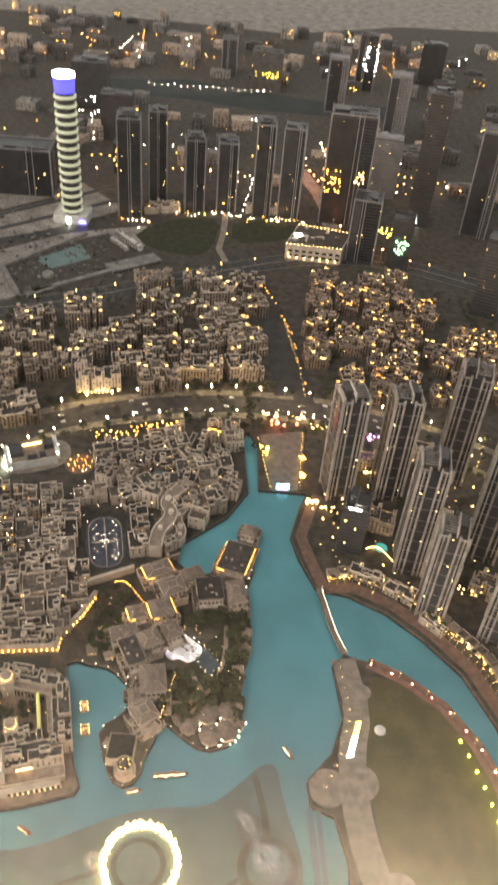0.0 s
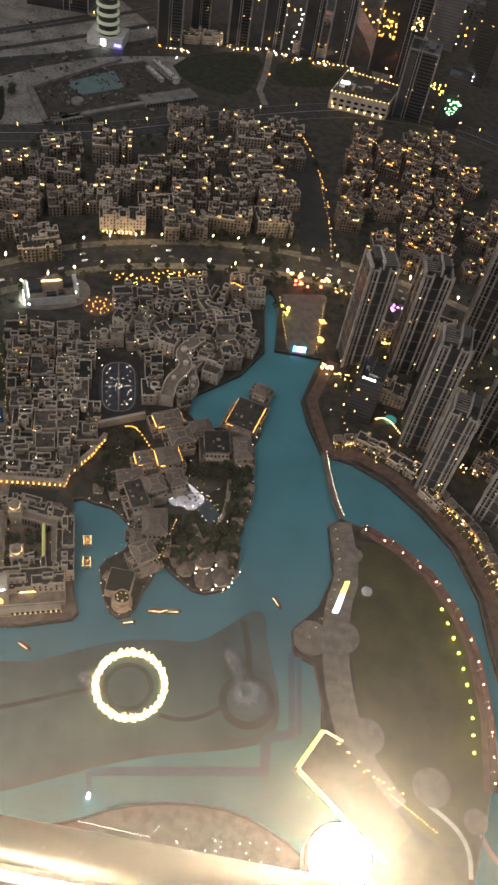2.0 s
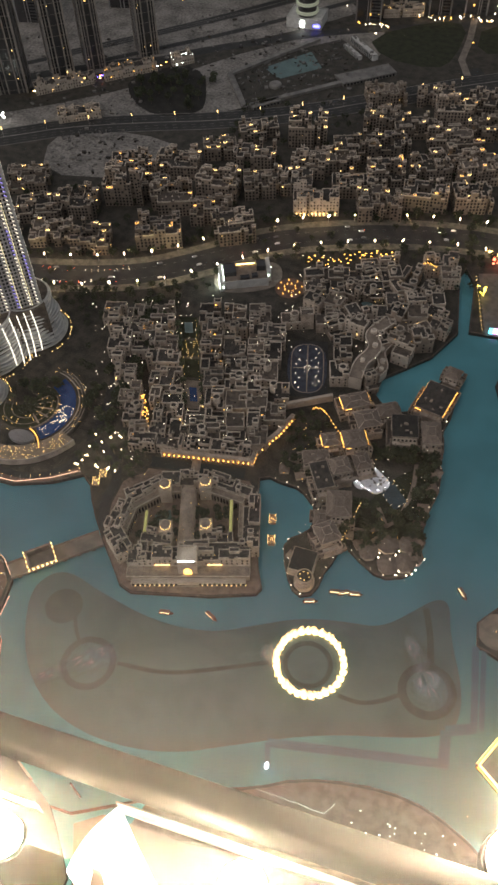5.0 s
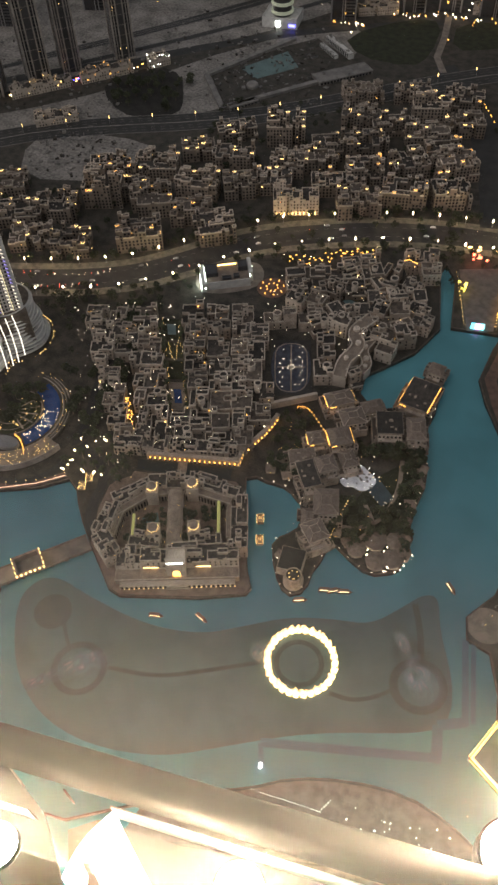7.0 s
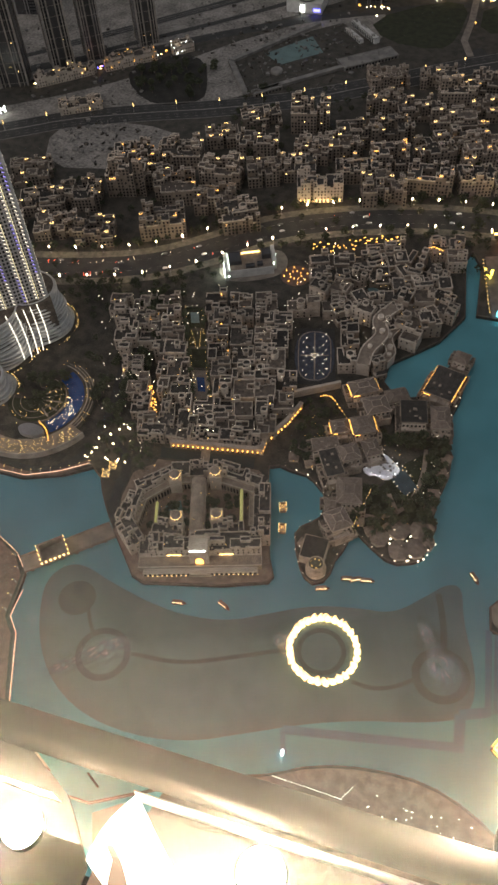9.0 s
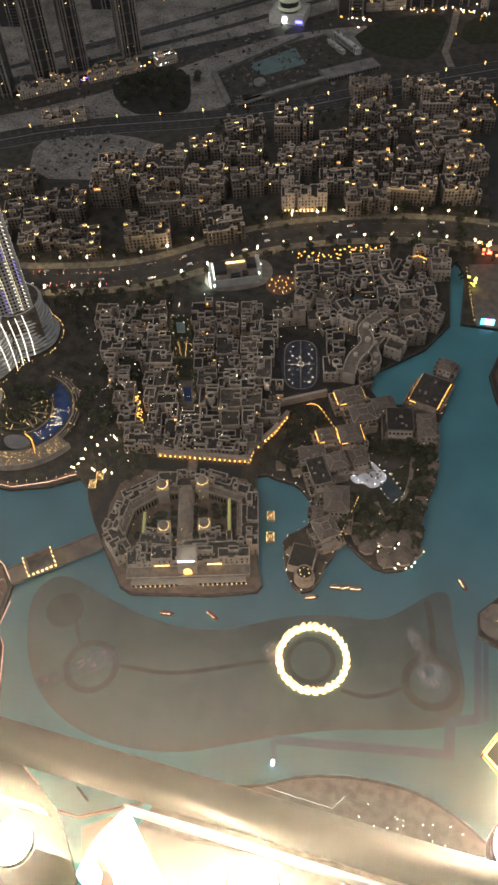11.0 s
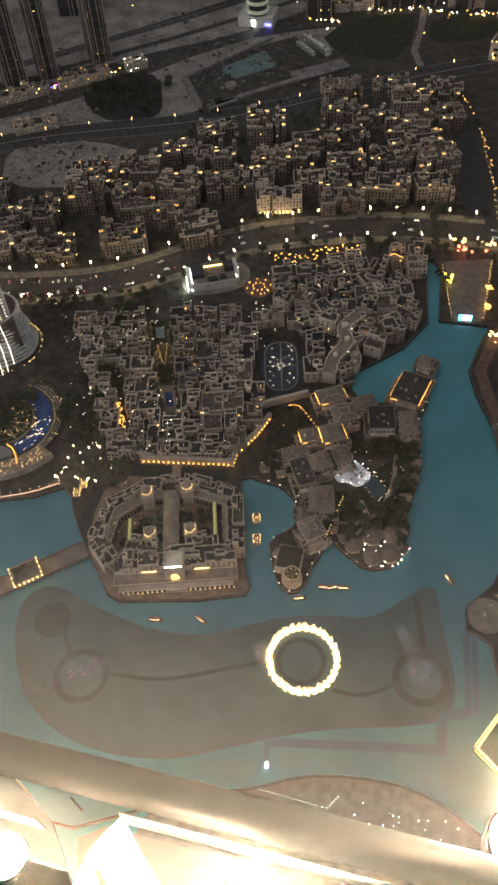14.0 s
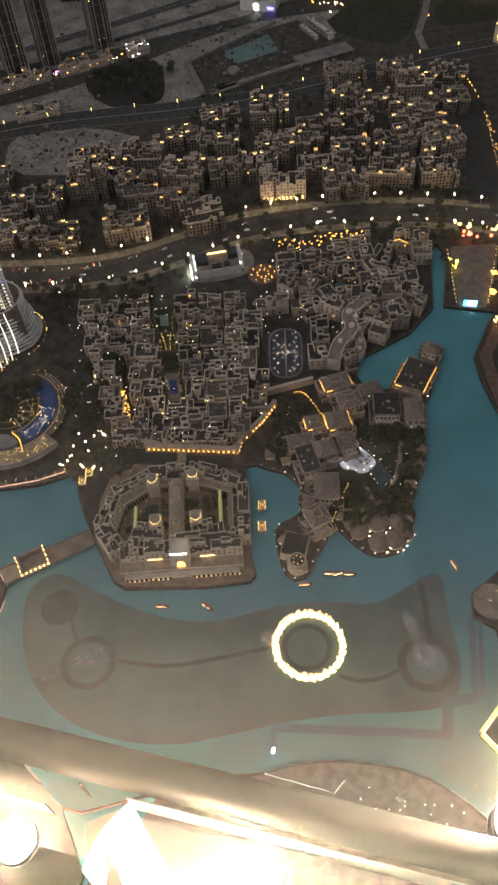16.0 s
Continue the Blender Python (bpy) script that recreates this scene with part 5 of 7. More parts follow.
for k in range(15):
    f = k / 14
    lamp.cube(-36 + 68 * f, -33.5 + 5.5 * f, 20.8, 0.8, None, 0.8)
    lamp.cube(-29 + 68 * f, 29 - 4 * f, 20.8, 0.9, None, 0.9)
    if k % 2:
        lamp.cube(-36 + 68 * f, -34.6 + 5.6 * f, 3, 1.2, None, 1.6)
for k in range(8):
    for z in (5, 11):
        win.add([(-33 + k * 8.5, -34.1 + k * 0.73, z), (-28 + k * 8.5, -33.67 + k * 0.73, z), (-28 + k * 8.5, -33.67 + k * 0.73, z + 3), (-33 + k * 8.5, -34.1 + k * 0.73, z + 3)], [(0, 1, 2, 3)])
wall.made("wall", M_WALLPALE, root)
cap.made("parapet", M_PARAPET, root, "pale roof edge and huts", "stuff")
roof.made("roof", M_ROOF, root)
win.made("window_panes", M_PANE, root, "dark windows", "stuff")
lamp.made("roof_lamps", M_WARM, root, "warm lamps along the roof edge", "stuff")
sg = Mesh()
sg.box(-30, -20, -14, -9, 24.2, 25)
sg.made("roof_sign", M_COOL, root, "white lit roof sign of plain bars")

# bright terraces at the boulevard's edge
mb = Mesh()
rnd = random.Random(15)
for x, y, a in along([(-134, 538), (-112, 548), (-86, 560), (-66, 568)], 2.2):
    mb.m = Matrix.Translation((x + rnd.uniform(-1.5, 1.5), y + rnd.uniform(-3, 3), 0)) @ Matrix.Rotation(a, 4, "Z")
    mb.cube(0, 0, rnd.uniform(6, 15), rnd.uniform(0.5, 1.8), 0.5, rnd.uniform(0.3, 0.7))
for x, y, a in along([(-42, 553), (-34, 560), (-26, 556)], 1.6):
    mb.m = Matrix.Translation((x, y, 0))
    mb.cube(0, 0, 14, 0.7, 0.5, 0.5)
tagged(mb.made("terrace_lights", M_AMBER), "strings of bright amber terrace lights", "lamps", kind="stuff")
# ---- towers by the lake ----
CREAM = "tall cream and grey residential tower with ribbed facade"
for k, (x, y, w, d, h, a) in enumerate(((77, 509, 21, 23, 100, 13), (120, 514, 22, 23, 100, 4), (131, 432, 21, 23, 104, -6), (144, 390, 19, 21, 82, -12), (192, 455, 24, 26, 120, -18), (190, 372, 22, 24, 96, -24), (178, 545, 24, 24, 108, -12), (215, 330, 22, 22, 90, -30))):
    tower("residential_tower", x, y, w, d, h, a, CREAM, 1 + k, M_RESTOWER, crown="stepped")
tower("office_block", 87, 447, 20, 20, 46, -12, "dark glazed mid-rise block with a white roof sign", 18, M_DARKTOWER, "bands", "stepped")
mb = Mesh()
for k in range(4):
    mb.box(-6 + k * 2.6, -4.2 + k * 2.6, -10.7, -10.3, 46.5, 48)
mb.made("roof_sign", M_COOL, bpy.data.objects["office_block"], "white lit roof sign of plain bars")
# gardens, low houses and pools between the towers
for k, (x, y, w, d, h, a) in enumerate(((98, 412, 26, 9, 9, -18), (122, 398, 24, 9, 9, -30), (144, 372, 20, 9, 8, -42), (112, 468, 22, 14, 16, -10), (98, 490, 16, 12, 12, 0), (160, 420, 18, 14, 12, -25), (158, 480, 26, 14, 14, -15), (98, 545, 30, 14, 12, 0), (150, 565, 30, 16, 12, -12), (186, 410, 20, 16, 14, -25))):
    town_house(x, y, w, d, h, a, 800 + k, 5, 0, label="low sandstone podium house among the towers", group="podium houses")
mb = Mesh()
mb.tube(112, 446, 5, 0, 0.3, n=20)
tagged(mb.made("garden_pool", glow("pool_glow", (0.04, 0.34, 0.31), 0.3)), "small glowing teal garden pool", "pool")
mb = Mesh()
for k in range(30):
    t = k / 29
    mb.cube(100 + 40 * t, 442 - 18 * t + 6 * math.sin(t * 7), 1.5, 0.6, None, 0.9)
rnd = random.Random(91)
for k in range(150):
    mb.cube(rnd.uniform(62, 215), rnd.uniform(395, 590), rnd.uniform(0.5, 6), 0.35 + 0.9 * rnd.random() ** 3)
for cx, cy in ((96, 560), (150, 575), (66, 480), (160, 500), (205, 420), (100, 530), (172, 404), (62, 590), (200, 500), (152, 445), (215, 372)):
    for k in range(9):
        mb.cube(cx + rnd.uniform(-9, 9), cy + rnd.uniform(-3, 3) + k * 0.4, rnd.uniform(0.5, 5), rnd.uniform(0.5, 1.5), 0.6, 0.8)
for x, y, a in along([(70, 408), (92, 413), (121, 400), (149, 375), (175, 345), (194, 303), (200, 262)], 2.6):
    mb.cube(x + rnd.uniform(-2, 2), y + rnd.uniform(-2, 2), rnd.uniform(0.5, 4), 0.3 + 0.8 * rnd.random() ** 2)
tagged(mb.made("garden_lamps", M_WARM), "warm lamp string between the towers", "lamps", kind="stuff")
# ---- towers of the business quarter ----
DARK = "dark glazed high-rise tower with vertical ribs"
for k, (x, y, w, d, h, a) in enumerate(((-190, 1035, 30, 30, 128, 8), (-160, 1085, 24, 26, 124, 8), (-108, 1072, 26, 26, 96, 10), (-64, 1085, 26, 28, 92, 4), (-14, 1078, 24, 26, 122, 0), (24, 1080, 28, 28, 120, -4),
                                        (-500, 800, 24, 26, 130, 38), (-474, 832, 20, 22, 118, 38), (-426, 878, 22, 24, 120, 38), (-540, 760, 30, 30, 135, 22), (-575, 700, 28, 28, 150, 22), (-600, 930, 40, 36, 110, 10), (-500, 1000, 46, 40, 80, 10))):
    tower("high_rise", x, y, w, d, h, a, DARK, 20 + k, M_DARKTOWER, "fins" if k < 6 or k > 9 else "bays", "flat" if k % 2 else "pergola", "business towers", 3.8)
for k, (x, y, w, d, h, a, mt) in enumerate(((98, 1080, 60, 40, 146, -4, M_DARKTOWER), (160, 1190, 46, 34, 84, -8, M_PALETOWER), (200, 1445, 34, 34, 108, -8, M_PALETOWER), (208, 1095, 30, 34, 176, -12, M_DARKTOWER),
                                            (285, 1075, 34, 34, 142, -16, M_GREYTOWER), (262, 850, 30, 30, 94, -20, M_DARKTOWER), (120, 965, 34, 34, 80, -8, M_DARKTOWER), (166, 950, 26, 26, 64, -10, M_DARKTOWER),
                                            (100, 1585, 34, 34, 95, 0, M_PALETOWER), (312, 1845, 50, 40, 78, -10, M_DARKTOWER), (165, 1750, 36, 30, 104, -6, M_DARKTOWER), (-33, 1690, 60, 40, 70, 0, M_GREYTOWER),
                                            (-114, 1785, 30, 30, 66, 0, M_GREYTOWER), (-338, 1485, 60, 50, 76, 6, M_DARKTOWER), (370, 1180, 40, 40, 150, -16, M_DARKTOWER), (360, 960, 36, 36, 130, -20, M_GREYTOWER), (-345, 1085, 80, 50, 62, 4, M_DARKTOWER), (-262, 1330, 50, 36, 70, 4, M_DARKTOWER), (440, 1500, 50, 50, 110, -14, M_DARKTOWER))):
    tower("high_rise", x, y, w, d, h, a, "dark distant high-rise tower", 60 + k, mt, ("fins", "bands")[k % 2], "flat", "distant towers", 4.0)
# lit signs and lamp clusters of the business quarter
rnd = random.Random(93)
for x, y, z, sx, sz, n, mt, lab in ((78, 1058, 60, 22, 30, 26, M_AMBER, "gold"), (112, 1058, 66, 14, 20, 14, M_WARM, "gold"), (166, 936, 30, 16, 16, 22, M_GREEN, "green"), (150, 975, 30, 30, 14, 16, M_YELLOW, "yellow"), (196, 1075, 8, 20, 8, 10, M_COOL, "white"),
                                    (162, 1733, 60, 10, 50, 16, M_COOL, "white"), (182, 1732, 60, 4, 60, 14, M_COOL, "white"), (-222, 1170, 22, 34, 30, 34, M_AMBER, "gold"), (-33, 1668, 30, 46, 10, 14, M_YELLOW, "yellow"), (236, 700, 12, 16, 10, 10, M_COOL, "white"),
                                    (-470, 560, 10, 12, 8, 8, M_GREEN, "green"), (-520, 690, 6, 30, 10, 12, M_COOL, "white"), (108, 560, 20, 12, 6, 7, M_PURPLE, "purple"), (-300, 1330, 40, 40, 50, 14, M_COOL, "white"), (30, 590, 4, 26, 4, 10, M_RED, "red"), (14, 548, 5, 6, 8, 10, M_YELLOW, "yellow"), (30, 600, 5, 40, 4, 18, M_WARM, "warm"), (48, 545, 4, 6, 5, 8, M_AMBER, "amber"), (48, 520, 4, 6, 5, 10, M_AMBER, "amber"), (56, 488, 4, 10, 5, 12, M_WARM, "warm")):
    mb = Mesh()
    for _ in range(n):
        mb.cube(x + rnd.uniform(-sx / 2, sx / 2), y - rnd.uniform(0, 2), z + rnd.uniform(-sz / 2, sz / 2), rnd.uniform(0.9, 2.2), 0.6, rnd.uniform(0.8, 2.4))
    tagged(mb.made("lit_windows", mt), "cluster of " + lab + " lit windows and lamps", "lights", kind="stuff")
tower("high_rise", -222, 1182, 36, 22, 44, 6, DARK, 58, M_DARKTOWER, "bands", "flat", "business towers", 3.8)
# low far sprawl
rnd = random.Random(50)
for k in range(230):
    x, y = rnd.uniform(-700, 620), rnd.uniform(1180, 2200)
    if -360 < x < 250 and 1530 < y < 1720:
        continue
    mb = Mesh()
    w, d, h = rnd.uniform(14, 46), rnd.uniform(12, 34), rnd.uniform(5, 26)
    root = thing("far_building", Matrix.Translation((x, y, 0)) @ Matrix.Rotation(rnd.uniform(-0.3, 0.3), 4, "Z"), "low grey distant building with a flat roof", "building", "distant buildings")
    mb.box(-w / 2, w / 2, -d / 2, d / 2, 0, h)
    mb.rim(-w / 2, w / 2, -d / 2, d / 2, h, h + 1.2, 0.6)
    mb.box(-w / 5, w / 6, -d / 6, d / 5, h, h + 3)
    mb.made("wall", rnd.choice((M_CONCRETE, M_GREYTOWER, M_WALL)), root)
    wn2 = Mesh()
    storeys(wn2, -w / 2, w / 2, -d / 2, d / 2, 0, h, rnd, 4.2, 6, (3.6, 1.8))
    if wn2.v:
        wn2.made("window_panes", M_PANE, root, "dark windows", "stuff")
    if k % 4 == 0:
        lm = Mesh()
        for _ in range(4):
            lm.cube(rnd.uniform(-w / 2, w / 2), -d / 2 - 0.6, rnd.uniform(1, h), 1.3)
        lm.made("lamps", rnd.choice((M_AMBER, M_COOL, M_WARM)), root, "a few lamps", "stuff")

# ---- banded round tower with a blue crown ----
root = thing("banded_tower", Matrix.Translation((-260, 997, 0)), "round tower with lit white bands and a glowing blue crown", "tower")
mb = Mesh()
mb.tube(0, 0, 11.5, 0, 162, n=28)
mb.made("shaft", M_DARKTOWER, root)
for k in range(15):
    mb = Mesh()
    mb.ring(0, 0, 11.5, 13.8, 14 + k * 10.1, 17.2 + k * 10.1, 28)
    mb.made("band", glow("band_light", (0.75, 0.8, 0.6), 0.11), root, "softly lit pale band")
mb = Mesh()
mb.tube(0, 0, 12, 162, 180, 1.1, 28)
mb.made("crown", glow("crown_blue", (0.06, 0.06, 1.0), 0.8), root, "glowing blue crown")
mb = Mesh()
mb.tube(0, 0, 13.2, 180, 183, 1.0, 28)
mb.made("crown_rim", M_COOL, root, "bright white crown rim")
mb = Mesh()
mb.box(-22, 22, -16, 18, 0, 11)
mb.rim(-22, 22, -16, 18, 11, 12.4, 0.6)
mb.made("podium", M_WHITE, root)
mb = Mesh()
mb.cube(-2, -16.5, 2, 5, 0.6, 7)
mb.made("entrance_sign", M_COOL, root, "bright white entrance light")
mb = Mesh()
mb.box(12, 20, -16.6, -16.2, 3, 6)
mb.made("side_sign", M_BLUE, root, "blue lit sign of plain bars")

# ---- the tall hotel by the pool ----
HOTEL = Matrix.Translation((-338, 392, 0)) @ Matrix.Rotation(radians(40), 4, "Z")
root = thing("hotel_tower", HOTEL, "tall pale hotel tower striped with lit balconies", "tower")
wall, win, rib, li, lv, long_light = Mesh(), Mesh(), Mesh(), Mesh(), Mesh(), Mesh()
rnd = random.Random(9)
for x0, x1, y0, y1, z0, z1 in ((-24, 24, -14, 14, 40, 160), (-20, 19, -11, 11, 160, 215), (-14, 12, -8, 8, 215, 250)):
    wall.box(x0, x1, y0, y1, z0, z1)
    storeys(win, x0, x1, y0, y1, z0 + 1, z1, rnd, 3.4, 2.6, (1.6, 2.0), 0.0)
    for sx in (x0, x1):
        rib.box(sx - 0.8, sx + 0.8, y0 - 0.8, y1 + 0.8, z0, z1 + 2.5)
    for n, f in enumerate((0.1, 0.28, 0.46, 0.64, 0.82, 0.95)):
        x = x0 + (x1 - x0) * f
        for k in range(int((z1 - z0) / 3.4)):
            z = z0 + 2 + k * 3.4
            (li if (n + k // 7) % 3 else lv).add([(x - 0.8, y0 - 0.9, z + 0.95), (x + 0.8, y0 - 0.9, z), (x + 0.8, y0 - 0.9, z + 0.34), (x - 0.8, y0 - 0.9, z + 1.29), (x - 0.8, y0 - 0.3, z + 1.29), (x + 0.8, y0 - 0.3, z + 0.34)],
                                                 [(0, 1, 2, 3), (3, 2, 5, 4)])
        rib.box(x + 1.0, x + 1.5, y0 - 1.2, y0, z0, z1)
        if n in (1, 3, 4):
            long_light.box(x + 1.5, x + 1.75, y0 - 1.2, y0 - 0.95, z0, z1)
    for y in (y0 * 0.4, y1 * 0.5):
        for k in range(int((z1 - z0) / 3.4)):
            li.box(x1 + 0.2, x1 + 1.2, y - 1.2, y + 1.2, z0 + 2 + k * 3.4, z0 + 2.8 + k * 3.4)
    wall.rim(x0, x1, y0, y1, z1, z1 + 3, 0.8)
pod, dark = Mesh(), Mesh()
BACK = HOTEL.inverted()
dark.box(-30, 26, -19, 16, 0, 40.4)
pod.m = dark.m = BACK
for cx, cy, r, flare, top in ((-330, 402, 20.5, 7, 42), (-353, 370, 26, 6, 42), (-336, 324, 15, 6, 19)):
    n = int(top / 3.3)
    for k in range(n):
        z = k * 3.3
        f = 1 - z / top
        rr = r + flare * f ** 1.4
        lobes = []
        for j in range(72):
            t = 2 * math.pi * j / 72
            q = rr + 1.0 * math.sin(3 * t + k * 1.1) + 0.6 * math.sin(5 * t - k * 0.7 + cx)
            lobes.append((cx + q * math.cos(t), cy + q * math.sin(t)))
        pod.prism(lobes, z + 2.0, z + 3.1, 0.985)
        # brown colour stands in for the shade between the pale bands
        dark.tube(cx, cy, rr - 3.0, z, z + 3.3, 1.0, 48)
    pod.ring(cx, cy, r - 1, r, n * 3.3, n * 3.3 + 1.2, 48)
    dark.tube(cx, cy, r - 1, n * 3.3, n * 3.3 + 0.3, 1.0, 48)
fins = Mesh()
fins.m = BACK
for k, (tx, ty, bx, by) in enumerate(((-331, 366, -320.5, 357), (-325.1, 371.5, -315.9, 360.6), (-321.1, 375.8, -312.9, 365.4), (-317.2, 379.9, -310.5, 370), (-313.8, 384.3, -309, 378))):
    for j in range(10):
        c = []
        for t in (j / 10, (j + 1) / 10):
            bow = 1.6 * math.sin(math.pi * t)
            c.append((tx + (bx - tx) * t + bow, ty + (by - ty) * t - bow * 0.3, 42 - 35 * t))
        p, q = c
        o = [(-0.2, 0.16), (0.2, -0.16), (0.42, 0.4), (0.0, 0.75)]
        fins.add([(p[0] + u, p[1] + v, p[2]) for u, v in o] + [(q[0] + u, q[1] + v, q[2]) for u, v in o], [(0, 1, 5, 4), (1, 2, 6, 5), (2, 3, 7, 6), (3, 0, 4, 7)])
wall.made("wall", M_HOTEL, root)
win.made("window_panes", M_PANE, root, "grid of dark windows", "stuff")
rib.made("ribs", M_WHITE, root, "white vertical ribs")
li.made("balcony_lights", glow("balcony_light", (1.0, 0.90, 0.72), 1.1), root, "columns of lit balcony fronts", "stuff")
long_light.made("rib_lights", glow("rib_light", (1.0, 0.86, 0.5), 1.3), root, "long cream light lines up the facade", "stuff")
lv.made("violet_lights", glow("violet_light", (0.42, 0.36, 1.0), 0.8), root, "violet blue facade lights", "stuff")
pod.made("podium", M_WHITE, root, "round podium of stacked curved balconies")
dark.made("podium_recess", M_ROOFBROWN, root, "recesses between the balcony bands, their shade put in as brown")
fins.made("lit_fins", glow("fin_light", (1.0, 0.93, 0.78), 1.6), root, "bright sweeping light fins")
# pool terrace at its foot
PC = (-295, 325)


def arc_band(r0, r1, a0, a1):
    up = [(PC[0] + r1 * math.cos(radians(t)), PC[1] + r1 * math.sin(radians(t))) for t in range(a0, a1 + 1, 6)]
    return up + [(PC[0] + r0 * math.cos(radians(t)), PC[1] + r0 * math.sin(radians(t))) for t in range(a1, a0 - 1, -6)]


flat("pool_terrace", [arc_band(0.5, 45, -180, 78)], 2.5, M_GROUND, "round dark terrace at the hotel's foot", "terrace", 2.5)
flat("terrace_rim", [arc_band(38.6, 39.4, -84, 78)], 2.9, M_CREAM, "pale curved terrace rim", "terrace", 0.4)
for r, a0, a1 in ((41.2, -80, 78), (43.4, -78, 70), (22.6, -60, 78), (18.0, -180, 80), (12.0, -180, 100)):
    flat("terrace_line", [arc_band(r, r + 0.5, a0, a1)], 2.68, M_CREAM if r > 20 else M_PAVE, "thin pale curved terrace line", "terrace")
for t in range(-40, 75, 23):
    c, q = math.cos(radians(t)), math.sin(radians(t))
    flat("garden_path", [[(PC[0] + r * c - w * q, PC[1] + r * q + w * c) for r, w in ((4, 0.6), (21, 0.6), (21, -0.6), (4, -0.6))]], 2.7, M_PAVE, "narrow pale garden path", "path")
rnd = random.Random(81)
glows = Mesh()
for cx, cy, r in ((-330, 402, 30.5), (-353, 370, 34.5), (-336, 324, 23)):
    for k in range(40):
        t = radians(-100 + 5 * k)
        x, y = cx + r * math.cos(t), cy + r * math.sin(t)
        if rnd.random() < 0.7:
            glows.cube(x, y, 0.3, rnd.uniform(0.25, 0.5))
for _ in range(46):
    t, r = radians(rnd.uniform(-70, 85)), rnd.uniform(38, 46)
    glows.cube(PC[0] + r * math.cos(t), PC[1] + r * math.sin(t), 2.8, rnd.uniform(0.15, 0.3))
tagged(glows.made("podium_lamps", M_WARM), "small warm lamps round the hotel podium", "lamps", kind="stuff")
flat("hotel_pool", [arc_band(24.5, 36.5, -48, 66)], 2.62, M_POOL, "curved deep blue hotel pool with starry lamps", "pool")
flat("lit_terrace", [arc_band(40.5, 54, -108, -24)], 4.6, M_ROOFTAN, "lit tan crescent dining terrace in front of the pool", "terrace", 4.6)
flat("terrace_parapet", [arc_band(53.4, 54.4, -108, -24)], 5.4, M_CREAM, "pale parapet round the dining terrace", "parapet", 5.4)
strip("drive_palms", smooth([(-232, 312), (-214, 300), (-202, 284), (-204, 262), (-196, 244)], 2, False), 7, 0.095, M_ASPHALT, "dark curved drive round the palm court", "road")
strip("shore_walk", smooth([(-330, 266), (-300, 263), (-267, 260.5), (-248, 270), (-232, 283)], 2, False), 4, 0.08, M_REDPAVE, "reddish shore walk with a lamp string", "promenade")
strip("drive", smooth([(-330, 276), (-300, 267), (-265, 264), (-246, 275), (-235, 296), (-236, 330), (-244, 370), (-250, 420)], 2, False), 7, 0.05, M_ASPHALT, "dark curved drive round the hotel", "road")
flat("terrace_garden", [arc_band(1, 22, -170, 78)], 2.6, M_LAWN, "dark planted terrace garden", "garden")
mb = Mesh()
mb.m = Matrix.Translation((-284, 295, 0)) @ Matrix.Diagonal((1, 0.55, 1, 1))
mb.tube(0, 0, 10, 2.6, 6.0, n=28)
tagged(mb.made("oval_canopy", M_PALETOWER), "pale oval canopy by the pool", "canopy")
mb = Mesh()
rnd = random.Random(8)
for _ in range(130):
    t, r = radians(rnd.uniform(-104, -28)), rnd.uniform(41.5, 53)
    mb.cube(PC[0] + r * math.cos(t), PC[1] + r * math.sin(t), 4.7, rnd.uniform(0.16, 0.3))
for _ in range(50):
    t, r = radians(rnd.uniform(-180, 80)), rnd.uniform(8, 26)
    mb.cube(PC[0] + r * math.cos(t), PC[1] + r * math.sin(t), 3.4, rnd.uniform(0.2, 0.4))
tagged(mb.made("terrace_lamps", M_WARM), "small warm lamps over the pool terrace", "lamps", kind="stuff")
mb = Mesh()
for _ in range(60):
    t, r = radians(rnd.uniform(-46, 20)), rnd.uniform(25.5, 36)
    mb.cube(PC[0] + r * math.cos(t), PC[1] + r * math.sin(t), 2.65, 0.2)
tagged(mb.made("pool_lamps", M_STAR), "tiny white lamps in the pool", "lamps", kind="stuff")
mb = Mesh()
for k in range(14):
    t = k / 13
    mb.cube(-281 + 14 * t, 303 - 14 * t + 3 * math.sin(t * 3), 4.8, 0.45, None, 0.6)
tagged(mb.made("terrace_canopy_lights", M_AMBER), "bright amber lit canopy ribbon", "lamps", kind="stuff")

# ---- pits and lots by the highway ----
for a, b in (((-311, 848), (-272, 783)), ((-272, 783), (-151, 890)), ((-311, 848), (-234, 956))):
    ln = math.hypot(b[0] - a[0], b[1] - a[1])
    mb = Mesh()
    mb.m = Matrix.Translation((*a, 0)) @ Matrix.Rotation(math.atan2(b[1] - a[1], b[0] - a[0]), 4, "Z")
    mb.box(0, ln, -3, 3, 0, 3)
    tagged(mb.made("retaining_wall", M_CONCRETE), "wide pale concrete wall round an excavation", "wall", "excavation walls", "structure")
flat("pit_pool", [[(-278, 875), (-235, 926), (-213, 891), (-254, 854)]], 0.12, M_TEAL, "dull teal flat pool in the excavation", "pool")
flat("pit_floor", [[(-310, 856), (-240, 938), (-208, 966), (-140, 905), (-228, 814), (-268, 784)]], 0.08, M_GROUND, "dark earth in the excavation", "earth")
